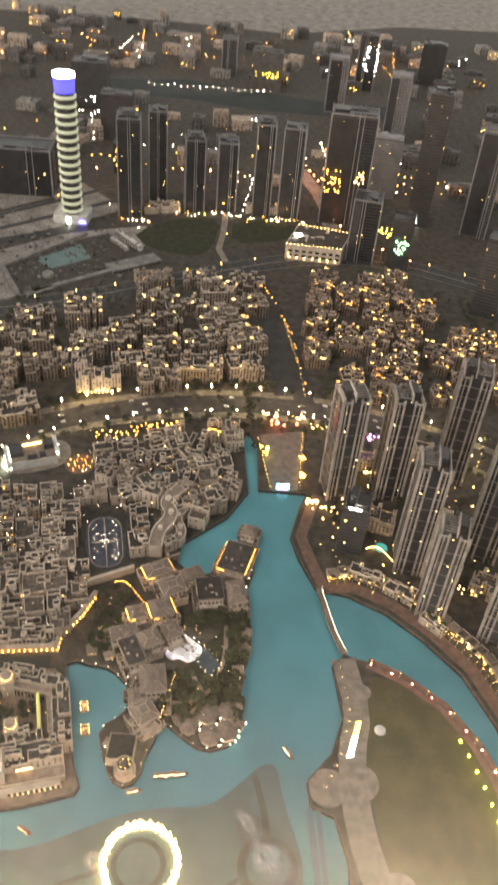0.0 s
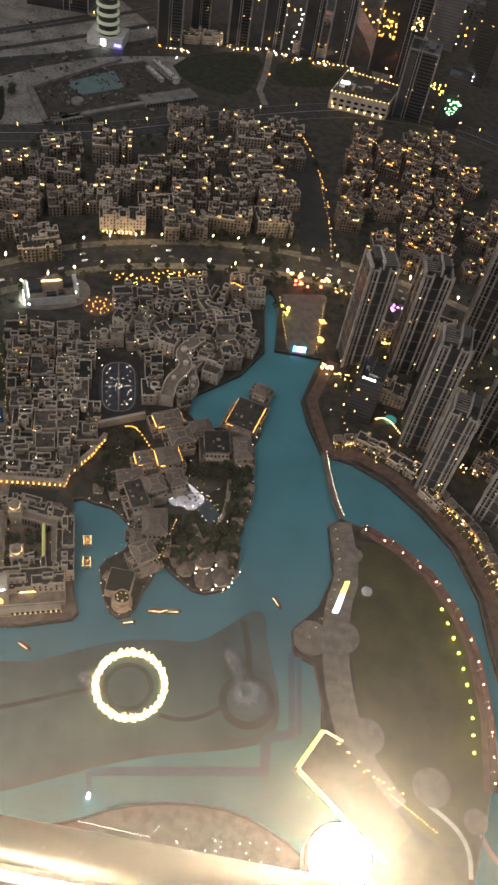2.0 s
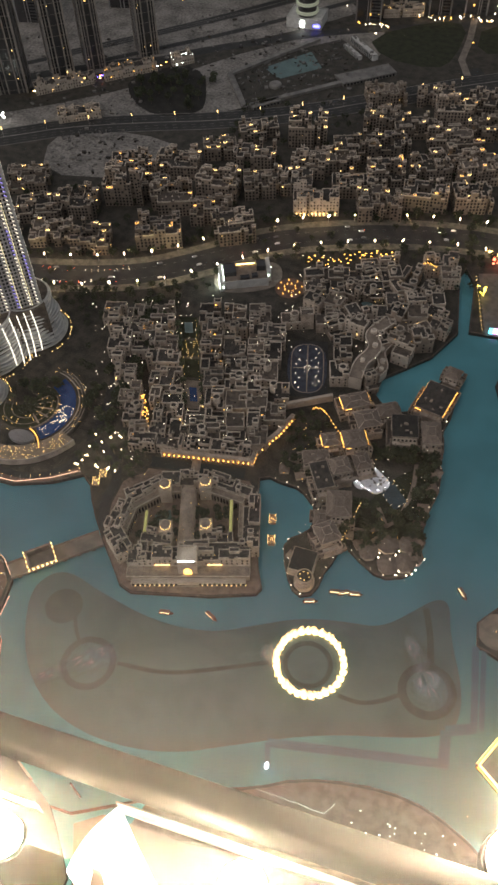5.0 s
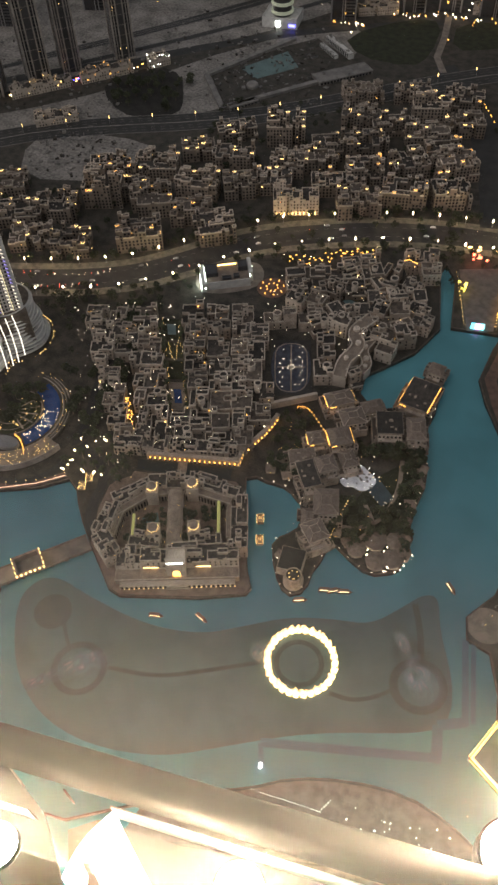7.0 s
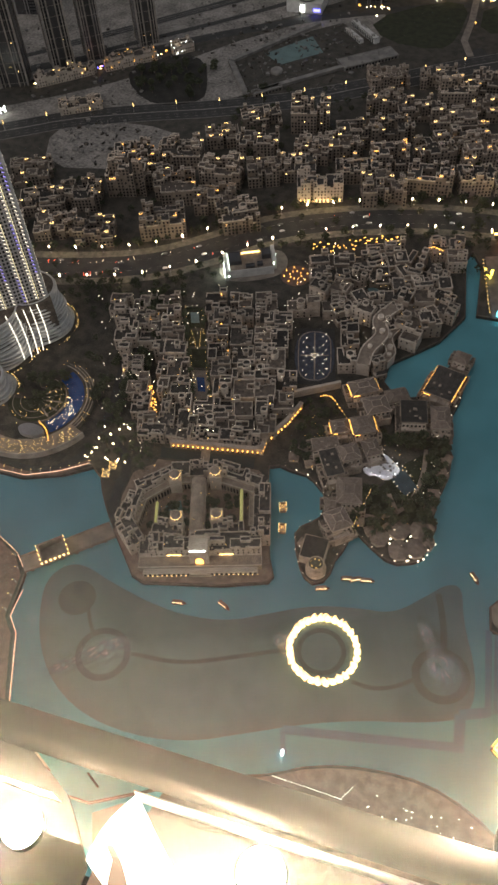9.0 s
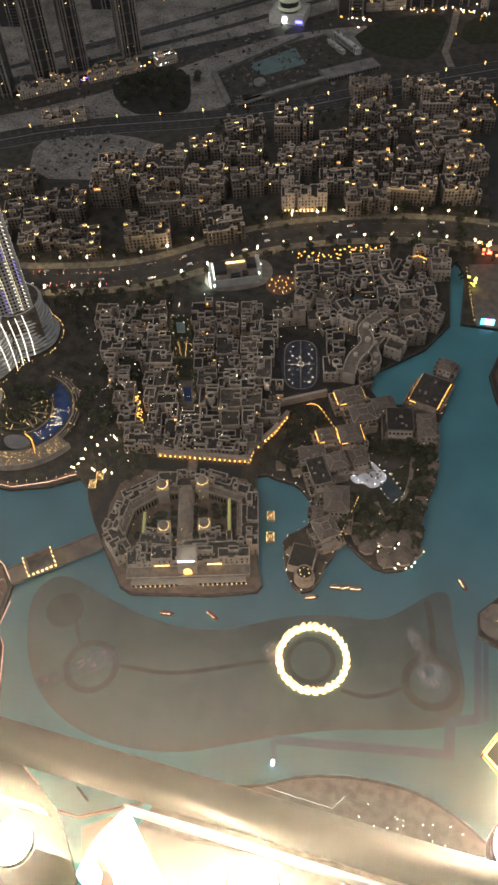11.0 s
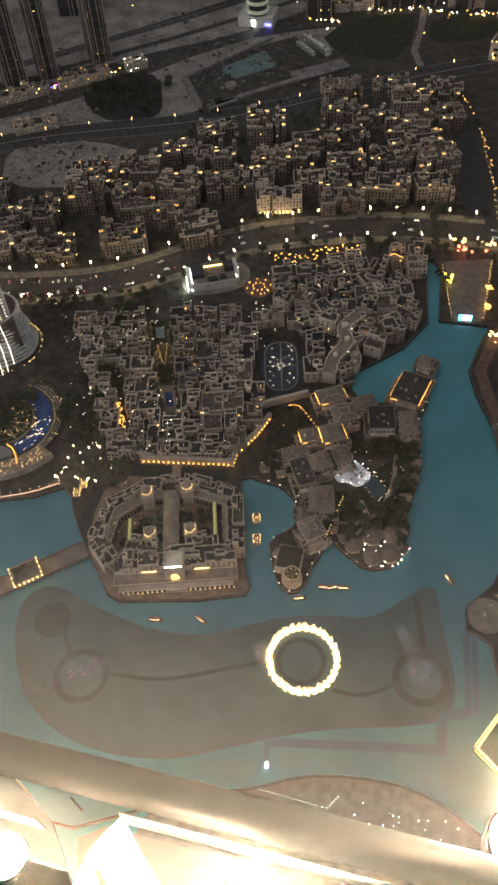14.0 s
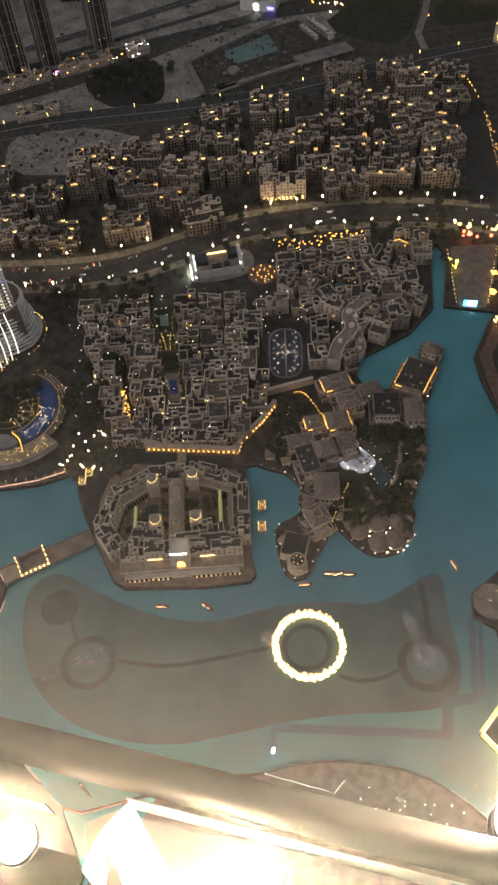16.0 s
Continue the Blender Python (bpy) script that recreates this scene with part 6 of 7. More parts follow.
# long white sheds, a pale slab and a round hut inside the excavation
for k, (x, y, ln, wide, h, a) in enumerate(((-176, 944, 54, 7, 6, -48), (-187, 934, 36, 5, 4, -48), (-160, 884, 66, 22, 3.5, 38), (-252, 796, 34, 9, 3, 42))):
    root = thing("site_shed", pose(x, y, 0, 0, 0, a), "long pale flat-roofed shed on a building site", "shed", "site sheds")
    body, top, gap = Mesh(), Mesh(), Mesh()
    body.box(-ln / 2, ln / 2, -wide / 2, wide / 2, 0, h)
    top.rim(-ln / 2 - 0.3, ln / 2 + 0.3, -wide / 2 - 0.3, wide / 2 + 0.3, h, h + 0.5, 0.4)
    shed_rnd = random.Random(k)
    for _ in range(int(ln / 5)):
        top.cube(shed_rnd.uniform(-ln / 2 + 2, ln / 2 - 2), shed_rnd.uniform(-wide / 2 + 1, wide / 2 - 1), h, shed_rnd.uniform(0.8, 3), shed_rnd.uniform(0.8, 2), shed_rnd.uniform(0.5, 1.5))
    for j in range(int(ln / 4)):
        gap.box(-ln / 2 + 1 + 4 * j, -ln / 2 + 3.4 + 4 * j, -wide / 2 - 0.1, -wide / 2 + 0.1, 0.4, h - 0.8)
    body.made("wall", M_WHITE if k < 2 else M_CONCRETE, root)
    top.made("roof_edge", M_CONCRETE, root, "pale roof edge and vents", "stuff")
    gap.made("doorways", M_PANE, root, "dark shed doors", "stuff")
mb = Mesh()
mb.tube(-253, 837, 7, 0, 2.5, 1, 24)
mb.dome(-253, 837, 2.5, 7, 3, 24)
tagged(mb.made("round_hut", M_CONCRETE), "round grey domed hut on the site", "hut")
for k, line in enumerate(([(-560, 810), (-477, 881), (-406, 946), (-319, 1026), (-230, 1120)], [(-470, 842), (-408, 894), (-341, 951), (-261, 1028), (-200, 1090)], [(-520, 850), (-443, 918), (-372, 985), (-300, 1060)])):
    strip("road_track", smooth(line, 1, False), 11, 0.075 + 0.01 * k, M_ASPHALT, "dark paved track across the sand", "road")
    edges = Mesh()
    for rim in offset(smooth(line, 1, False), 9.6):
        a, b = offset(rim, 0.7)
        edges.add([(*p, 0.12) for p in a] + [(*p, 0.12) for p in b], [(i, len(a) + i, len(a) + i + 1, i + 1) for i in range(len(a) - 1)])
    tagged(edges.made("road_kerb", M_CONCRETE), "pale kerb lines of the track", "kerb", kind="structure")
town_house(-440, 720, 46, 18, 10, 30, 721, 8, 0, "low_market", "low sand-coloured building lit from below", wallmat=M_WALLPALE)
for k, (x, y, w, d, a) in enumerate(((-484, 789, 70, 13, 39), (-424, 836, 62, 13, 39), (-375, 876, 26, 13, 39), (-150, 1062, 50, 14, 20), (0, 1092, 70, 14, 4))):
    town_house(x, y - 14, w, d, 12, a, 730 + k, 26, 0, "shop_row", "pale row of shops with bright signs at street level", wallmat=M_WALLPALE, light=(M_WARM, M_AMBER, M_COOL)[k % 3])

# coloured shop signs along the street
rnd = random.Random(71)
for mt, n, lab in ((M_WARM, 26, "warm"), (M_AMBER, 12, "amber"), (M_BLUE, 8, "blue"), (M_RED, 6, "red"), (M_COOL, 10, "white")):
    mb = Mesh()
    for _ in range(n):
        t = rnd.uniform(0.42, 0.62) if lab in ("blue", "red") else rnd.random()
        mb.m = Matrix.Translation((-515 + 140 * t, 749 + 113 * t, 0)) @ Matrix.Rotation(radians(39), 4, "Z")
        mb.cube(0, rnd.uniform(-1, 1), rnd.uniform(1.5, 5), rnd.uniform(0.8, 3.0), 0.5, rnd.uniform(0.6, 1.2))
    tagged(mb.made("shop_signs", mt), "row of " + lab + " lit shop signs of plain bars", "signs", kind="stuff")
# loose rubble and cabins on the open ground
mb, mc = Mesh(), Mesh()
for k in range(620):
    x, y = rnd.choice(((rnd.uniform(-440, -340), rnd.uniform(625, 700)), (rnd.uniform(-300, -170), rnd.uniform(800, 940)), (rnd.uniform(-400, -200), rnd.uniform(830, 1010)), (rnd.uniform(-600, -380), rnd.uniform(700, 900))))
    o = mb if k % 3 else mc
    o.m = Matrix.Translation((x, y, 0)) @ Matrix.Rotation(rnd.uniform(0, 3), 4, "Z")
    o.cube(0, 0, 0, 0.6 + 4 * rnd.random() ** 2, 0.6 + 5 * rnd.random() ** 2, rnd.uniform(0.3, 2.2))
tagged(mb.made("rubble", M_CONCRETE), "pale rubble, sheds and stacked material on the sites", "rubble", kind="stuff")
tagged(mc.made("rubble", M_ROOF), "dark heaps and containers on the sites", "rubble", kind="stuff")
# ---- bridges, pier, boats ----
pier = thing("pier_bridge", Matrix.Identity(4), "stone footbridge with a brightly lit gatehouse over the water", "bridge")
mb = Mesh()
m = Matrix.Translation((-240, 194, 0)) @ Matrix.Rotation(math.atan2(40, 46), 4, "Z")
mb.m = m
mb.box(0, 62, -6, 6, -1.0, 0.9)
for s in (-1, 1):
    mb.box(0, 62, s * 6 - 0.3, s * 6 + 0.3, 0.9, 2.0)
for k in range(6):
    mb.box(4 + k * 10, 6 + k * 10, -5.5, 5.5, -3.2, -1.0)
mb.made("deck", M_PAVE, pier)
mb = Mesh()
mb.m = m
mb.rim(12, 30, -7, 7, 0.9, 6, 1.4)
mb.made("gatehouse", M_WALL, pier)
mb = Mesh()
mb.m = m
for x in (12, 15, 18, 21, 24, 27, 30):
    for y in (-7.3, 7.3):
        mb.cube(x, y, 3.6, 1.1, 0.5, 1.5)
for y in (-4, 0, 4):
    for x in (11.7, 30.3):
        mb.cube(x, y, 3.6, 0.5, 1.1, 1.5)
mb.made("gatehouse_lamps", M_WARM, pier, "bright warm lamps round the gatehouse", "stuff")

br = thing("footbridge", Matrix.Identity(4), "slender curved footbridge with lamp dots along its rail", "bridge")
line = smooth([(62, 398), (66, 380), (72, 358), (79, 341)], 2, False)
mb = Mesh()
for (ax, ay), (bx, by) in zip(line, line[1:]):
    mb.m = Matrix.Translation((ax, ay, 0)) @ Matrix.Rotation(math.atan2(by - ay, bx - ax), 4, "Z")
    ln = math.hypot(bx - ax, by - ay) + 0.2
    mb.box(0, ln, -2, 2, -0.4, 0.7)
    mb.box(0, ln, -2.2, -2, 0.7, 1.7)
    mb.box(0, ln, 2, 2.2, 0.7, 1.7)
mb.made("deck", M_SLATE, br)
mb = Mesh()
for x, y, a in along(line, 3.0):
    mb.cube(x + 2.1, y, 1.5, 0.34)
mb.made("rail_lamps", M_STAR, br, "row of small lamps", "stuff")

jetty = Mesh()
for x0, y0, x1, y1, w in ((-48, 140, 49, 158, 5), (-48, 140, -44, 127, 3), (48, 155, 46, 176, 6), (46, 176, 61, 182, 6), (61, 180, 55, 232, 4), (65, 182, 60, 232, 3)):
    ln = math.hypot(x1 - x0, y1 - y0)
    jetty.m = Matrix.Translation((x0, y0, 0)) @ Matrix.Rotation(math.atan2(y1 - y0, x1 - x0), 4, "Z")
    jetty.box(0, ln, -w / 2, w / 2, -1.68 - 0.0007 * abs(x0), -1.5 - 0.0007 * abs(x0))
tagged(jetty.made("sunken_walkway", mat("grey_blue_slab", (0.17, 0.37, 0.47), (0.15, 0.32, 0.41), 8)), "pale sunken walkway just under the water", "walkway", kind="structure")

boat0 = None
for k, (x, y, a) in enumerate(((-132, 197, 10), (-104, 203, -25), (-48, 231, 18), (-34, 242, 12), (-29, 243, 30), (-22, 244, 12), (42, 264, -50))):
    if boat0 is None:
        boat0 = thing("tour_boat", pose(x, y, -1.2, 0, 0, a), "small wooden tour boat with a lit canopy", "boat", "tour boats")
        mb = Mesh()
        mb.prism([(-4.2, -1.1), (3, -1.1), (4.8, 0), (3, 1.1), (-4.2, 1.1)], -0.2, 0.8, 1.08)
        mb.made("hull", M_BARK, boat0)
        mb = Mesh()
        mb.box(-3.6, 2.6, -1.1, 1.1, 2.5, 2.7)
        for px in (-3.4, -0.5, 2.4):
            for py in (-1, 1):
                mb.cube(px, py, 0.8, 0.14, None, 1.7)
        mb.made("canopy", M_ROOFTAN, boat0)
        mb = Mesh()
        mb.box(-3.6, 2.6, -1.22, -1.1, 2.3, 2.48)
        mb.made("light_strip", glow("cream_light", (1.0, 0.80, 0.40), 4.5), boat0, "cream light strip")
    else:
        copy_thing(boat0, pose(x, y, -1.2, 0, 0, a))
for x, y in ((-84, 266), (-88, 282), (-214, 284), (-216, 276)):
    root = thing("water_kiosk", pose(x, y, 0, 0, 0, 15) @ Matrix.Scale(0.75, 4), "small floating kiosk outlined with yellow lights", "kiosk", "floating kiosks")
    mb = Mesh()
    mb.box(-3, 3, -4.2, 4.2, -1.4, 0.2)
    mb.rim(-3, 3, -4.2, 4.2, 0.2, 3, 0.3)
    mb.made("body", M_ROOFTAN, root)
    mb = Mesh()
    for k in range(6):
        mb.cube(-3.1, -4 + k * 1.6, 2.6, 0.42)
        mb.cube(3.1, -4 + k * 1.6, 2.6, 0.42)
    for k in range(4):
        mb.cube(-2.4 + k * 1.6, -4.3, 2.6, 0.3)
        mb.cube(-2.4 + k * 1.6, 4.3, 2.6, 0.3)
        mb.cube(-2.4 + k * 1.6, -2.4 + k * 1.6, 2.9, 0.42)
        mb.cube(2.4 - k * 1.6, -2.4 + k * 1.6, 2.9, 0.42)
    mb.made("light_outline", M_WARM, root, "golden light outline", "stuff")

# ---- the fountain: one ring of jets, their glow standing in for lamplight ----
ring = thing("fountain", pose(-37.5, 192, -1.2), "ring of glowing warm white fountain jets on the lake", "fountain")
M_JET = glow("glowing_jet_water", (1.0, 0.60, 0.24), 2.4)
rnd = random.Random(61)
jets = []
for v in range(3):
    jet = Mesh()
    for k in range(9):
        a, r = rnd.uniform(0, 6.28), rnd.uniform(0, 2.1)
        jet.m = Matrix.Translation((r * math.cos(a), r * math.sin(a), 0)) @ Matrix.Rotation(rnd.uniform(-0.1, 0.1), 4, "X") @ Matrix.Rotation(rnd.uniform(-0.30, -0.05), 4, "Y")
        tall = rnd.uniform(3.0, 8.5)
        jet.tube(0, 0, rnd.uniform(0.5, 0.9), 0, tall * 0.6, 0.6, 7)
        jet.m = jet.m @ Matrix.Translation((0, 0, tall * 0.6)) @ Matrix.Rotation(-0.22, 4, "Y")
        jet.tube(0, 0, 0.42, 0, tall * 0.4, 0.1, 7)
    jets.append(jet)
parts = []
for k in range(30):
    a = 2 * math.pi * k / 30
    turned = pose(20.2 * math.cos(a), 20.2 * math.sin(a), 0, 0, 0, math.degrees(a) + 80)
    if k < 3:
        o = jets[k].made("jet", M_JET, ring)
        parts.append(o.data)
    else:
        o = new("jet", parts[k % 3])
        o.parent = ring
    o.matrix_basis = turned
    if k == 0:
        mbl = Mesh()
        mbl.ring(0, 0, 1.2, 1.75, 0.02, 0.5, 10)
        lamp_mesh = mbl.made("jet_lamp", M_FIRE, ring, "ring of bright lamps at the jet's foot")
        lamp_mesh.matrix_basis = turned
    else:
        q = new("jet_lamp", lamp_mesh.data)
        q.parent = ring
        q.matrix_basis = turned

# drifting spray over two of the resting rings
M_MIST = bpy.data.materials.new("drifting_spray")
M_MIST.use_nodes = True
wn, wl = M_MIST.node_tree.nodes, M_MIST.node_tree.links
wn.remove(wn["Principled BSDF"])
clear, film, mixw, cloud, thin, coord = (wn.new("ShaderNodeBsdfTransparent"), wn.new("ShaderNodeBsdfDiffuse"), wn.new("ShaderNodeMixShader"), wn.new("ShaderNodeTexNoise"), wn.new("ShaderNodeMapRange"), wn.new("ShaderNodeTexCoord"))
film.inputs["Color"].default_value = (0.95, 0.95, 0.95, 1)
cloud.inputs["Scale"].default_value, cloud.inputs["Detail"].default_value, cloud.inputs["Distortion"].default_value = 1.6, 8, 1.6
wl.new(coord.outputs["Object"], cloud.inputs["Vector"])
wl.new(cloud.outputs["Fac"], thin.inputs["Value"])
for key, value in (("From Min", 0.40), ("From Max", 0.70), ("To Min", 0.0), ("To Max", 1.0)):
    thin.inputs[key].default_value = value
fade, both = wn.new("ShaderNodeTexGradient"), wn.new("ShaderNodeMath")
fade.gradient_type, both.operation = "QUADRATIC_SPHERE", "MULTIPLY"
wl.new(coord.outputs["Object"], fade.inputs["Vector"])
wl.new(fade.outputs["Fac"], both.inputs[0])
wl.new(thin.outputs[0], both.inputs[1])
wl.new(both.outputs[0], mixw.inputs[0])
wl.new(clear.outputs[0], mixw.inputs[1])
wl.new(film.outputs[0], mixw.inputs[2])
wl.new(mixw.outputs[0], wn["Material Output"].inputs["Surface"])
for x, y, a, b in ((-163, 156, 20, 9), (-182, 140, 14, 5), (32, 200, 11, 17), (20, 218, 5, 13), (-62, 190, 7, 9)):
    root = thing("spray_mist", pose(x, y, 0, 0, 0, 25), "thin white mist of drifting fountain spray", "mist", "spray mist")
    for k in range(2):
        mb = Mesh()
        mb.add([(math.cos(t * math.pi / 12), math.sin(t * math.pi / 12), 0.0) for t in range(24)], [tuple(range(24))])
        layer = mb.made("mist_layer", M_MIST, root)
        layer.matrix_basis = Matrix.Translation((0.6 * k, 0.4 * k, 1.0 * k)) @ Matrix.Rotation(0.4 * k, 4, "Z") @ Matrix.Diagonal((1.5 * a, 1.5 * b, 1, 1))

# ---- lamps ----


def street_lamp(m, h=9.0, material=None, name="street_lamp", label="tall street lamp with a warm bright head", size=0.32, tall=7.0):
    root = thing(name, m, label, "street lamp", "street lamps")
    p = Mesh()
    p.tube(0, 0, 0.13, 0, h, 0.6, 8)
    p.box(-0.06, 1.6, -0.06, 0.06, h - 0.15, h)
    p.tube(0, 0, 0.3, 0, 0.5, 0.8, 8)
    p.made("pole", M_STEEL, root)
    q = Mesh()
    q.tube(1.4, 0, size * 0.7, h - 0.15 - size * tall, h - 0.15, 0.8, 10)
    q.made("lamp_head", material or M_STREET, root, "bright lamp head")
    return root


lamp0 = None
for side, start in ((20.5, 4), (-20.5, 16)):
    rim = offset(BOULEVARD, abs(2 * side))[0 if side > 0 else 1]
    for x, y, a in along(rim, 24, start):
        m = pose(x, y, 0.06, 0, 0, math.degrees(a) + (-90 if side > 0 else 90))
        if lamp0 is None:
            lamp0 = street_lamp(m)
        else:
            copy_thing(lamp0, m)
low0 = None
for line, step in ((ARM_INNER[:7], 21), ([(68, 402), (90, 408), (119, 395), (146, 371), (171, 341), (190, 300), (196, 262)], 6), ([(74, 330), (80, 293), (72, 262), (62, 240)], 8),
                   ([(51, 640), (45, 690), (28, 775)], 9), ([(-298, 260), (-273, 260.5), (-246, 271), (-229, 282)], 7), ([(-235, 160), (-240, 188), (-250, 202)], 10), ([(23, 502), (8, 572)], 5), ([(47, 505), (50, 584)], 4)):
    for x, y, a in along(line, step, 2):
        m = pose(x, y, 0.0, 0, 0, math.degrees(a) + 90)
        if low0 is None:
            low0 = street_lamp(m, 3.4, M_WARM, "promenade_lamp", "short promenade lamp with a warm head", 0.36, 1.2)
        else:
            copy_thing(low0, m)
hw0 = None
for x, y, a in along(HIGHWAY, 46):
    m = pose(x, y, 0.12, 0, 0, math.degrees(a) + 90)
    hw0 = copy_thing(hw0, m) if hw0 else street_lamp(m, 11, M_WARM, "highway_lamp", "highway lamp on the median", 0.5)
fw0 = None
for line in ([(-700, 1010), (-330, 1130), (-180, 1175), (48, 1190), (200, 1200), (500, 1180)], [(90, 1190), (76, 1071), (104, 1000), (190, 930)], [(-570, 1720), (-244, 1830), (0, 1900), (400, 1950)], [(-616, 1880), (-268, 1990), (0, 2010)]):
    for x, y, a in along(line, 42):
        m = pose(x, y, 0.06, 0, 0, math.degrees(a) + 90)
        fw0 = copy_thing(fw0, m) if fw0 else street_lamp(m, 14, glow("sodium_light", (1.0, 0.28, 0.05), 60), "motorway_lamp", "tall motorway lamp with an orange head", 0.8, 1.2)

# far street lights
rnd = random.Random(71)
amber, white = Mesh(), Mesh()
for _ in range(20):
    x, y, t = rnd.uniform(-650, 560), rnd.uniform(1010, 2000), rnd.choice((0.1, 0.25, 1.5, 1.7, -0.2))
    step = rnd.uniform(9, 22)
    o = white if rnd.random() < 0.3 else amber
    for k in range(rnd.randint(8, 22)):
        o.cube(x + k * step * math.cos(t), y + k * step * math.sin(t), rnd.uniform(4, 9), rnd.uniform(0.6, 1.5))
for _ in range(90):
    (white if rnd.random() < 0.35 else amber).cube(rnd.uniform(-660, 600), rnd.uniform(960, 1500), rnd.uniform(1, 14), rnd.uniform(0.6, 1.7))
for cx, cy in ((-64, 1052), (-10, 1046), (-110, 1040), (-180, 1005), (30, 1050)):
    for _ in range(14):
        (white if rnd.random() < 0.6 else amber).cube(cx + rnd.uniform(-22, 22), cy + rnd.uniform(-4, 6), rnd.uniform(1, 5), rnd.uniform(0.5, 1.2))
tagged(amber.made("far_street_lights", M_AMBER), "amber street lights of the distant city", "lights", kind="stuff")
tagged(white.made("far_white_lights", M_STAR), "white street lights of the distant city", "lights", kind="stuff")

# yellow path lights of the park
pl = None
for x, y, a in along(smooth([(150, 283), (158, 262), (164, 240), (168, 215), (168, 188)], 1, False), 10.5):
    m = pose(x, y, 0.06, 0, 0, math.degrees(a))
    pl = copy_thing(pl, m) if pl else street_lamp(m, 3.0, M_PARKLAMP, "park_lamp", "park lamp with a yellow green head", 0.9, 1.2)
# light steps in the park
st = thing("lit_steps", pose(83, 276, 0.1, 0, 0, 75), "flight of brightly lit white steps", "steps")
for k in range(15):
    mb = Mesh()
    mb.m = Matrix.Translation((-11 + k * 1.75, 0, 0)) @ Matrix.Rotation(0.55, 4, "Z")
    mb.box(-0.28, 0.28, -2.0 + 0.03 * k, 2.0 - 0.03 * k, 0, 0.3 + 0.03 * k)
    mb.made("step", M_COOL if k < 9 else M_YELLOW, st, "white lit step" if k < 9 else "yellow lit step")
# glowing terrace edge
te = thing("lakeside_terrace", Matrix.Identity(4), "angular lakeside terrace edged with a glowing strip", "terrace")
mb = Mesh()
mb.prism([(66.5, 162.2), (79, 184.5), (92, 180), (132, 140), (118, 123)], 0, 1.4)
mb.made("platform", M_TERRACE, te)
mb = Mesh()
for (ax, ay), (bx, by) in (((66, 162), (79, 186)), ((66, 162), (118, 122)), ((79, 186), (90, 182))):
    mb.m = Matrix.Translation((ax, ay, 0)) @ Matrix.Rotation(math.atan2(by - ay, bx - ax), 4, "Z")
    ln = math.hypot(bx - ax, by - ay)
    mb.box(0, ln, -0.55, 0.55, 1.4, 1.8)
    mb.box(0, ln, -1.7, -1.4, 0.6, 0.9) if (ax, bx) != (66, 79) else mb.box(0, ln, 1.4, 1.7, 0.6, 0.9)
mb.made("light_strip", glow("edge_strip_light", (1.0, 0.60, 0.14), 3.2), te, "glowing warm edge strip")
for line in ([(141, 156), (152, 150), (160, 143), (164, 134), (164, 122)], [(168, 152), (171, 145), (176, 136), (186, 128)]):
    strip("bent_path", smooth(line, 2, False), 2.6, 0.16, M_WHITE, "narrow white bent path in the park", "path")
mb = Mesh()
for k in range(16):
    f = k / 15
    mb.cube(119 + 26 * f, 157 - 15 * f, 1.5, 0.4)
    if k % 3 == 0:
        mb.cube(88 + 30 * f, 180 - 20 * f, 1.5, 1.4, 0.5, 0.5)
        mb.cube(98 + 28 * f, 169 - 10 * f, 1.5, 0.9, 0.6, 0.5)
tagged(mb.made("terrace_path_lamps", M_WARM), "small warm lamps along the lakeside terrace", "lamps", kind="stuff")
# screen at the canal's end
sc = thing("display_screen", pose(32, 504, -0.38, 0, 0, 6), "bright display screen with pink and cyan picture", "screen")
for k, (x, c) in enumerate(((-3.5, (0.1, 0.8, 1.0)), (0, (0.9, 0.3, 1.0)), (3.5, (0.2, 0.9, 1.0)))):
    mb = Mesh()
    mb.box(x - 1.75, x + 1.75, -0.4, 0.4, 0.5, 6)
    mb.made("screen_panel", glow("screen_glow", c, 3), sc, "glowing screen panel")

# thin light strings along the western shore
M_STRING = glow("rose_white_string", (1.0, 0.62, 0.42), 2.2)
for line in ([(-330, 262), (-300, 259.5), (-272, 259.8), (-249, 270), (-232, 281.5)], [(-345, 223), (-277, 215), (-248, 201.5), (-238.5, 192)], [(-231.5, 178), (-230.6, 159), (-221.8, 149.8), (-203, 104), (-190, 74)]):
    mb = Mesh()
    for (ax, ay), (bx, by) in zip(line, line[1:]):
        mb.m = Matrix.Translation((ax, ay, 0)) @ Matrix.Rotation(math.atan2(by - ay, bx - ax), 4, "Z")
        mb.box(0, math.hypot(bx - ax, by - ay), -0.09, 0.09, 0.25, 0.45)
    tagged(mb.made("light_string", M_STRING), "thin rose white light string along the quay edge", "lights", "quay light strings", "stuff")

# lamp-dotted shore terrace
mb = Mesh()
for k in range(22):
    mb.cube(-46 + k * 1.75, 114 - k * 0.05, 0.1, 0.22)
for k in range(6):
    mb.cube(-8 + k * 0.9, 113 + k * 1.4, 0.1, 0.22)
rnd = random.Random(3)
for _ in range(26):
    mb.cube(rnd.uniform(0, 62), rnd.uniform(98, 121), 0.1, rnd.choice((0.22, 0.28, 0.45)))
for x, y, a in along([(26, 101), (45, 100), (64, 101), (82, 104)], 1.6):
    mb.cube(x, y, 0.1, 0.6)
tagged(mb.made("terrace_lamps", M_COOL), "small white ground lamps on the shore terrace", "lamps", kind="stuff")
mb = Mesh()
mb.box(-45.2, -44, 126, 128.5, -1.2, 1.5)
tagged(mb.made("jetty_lamp", M_COOL), "bright white lamp at the jetty's end", "lamp")

# ---- trees ----


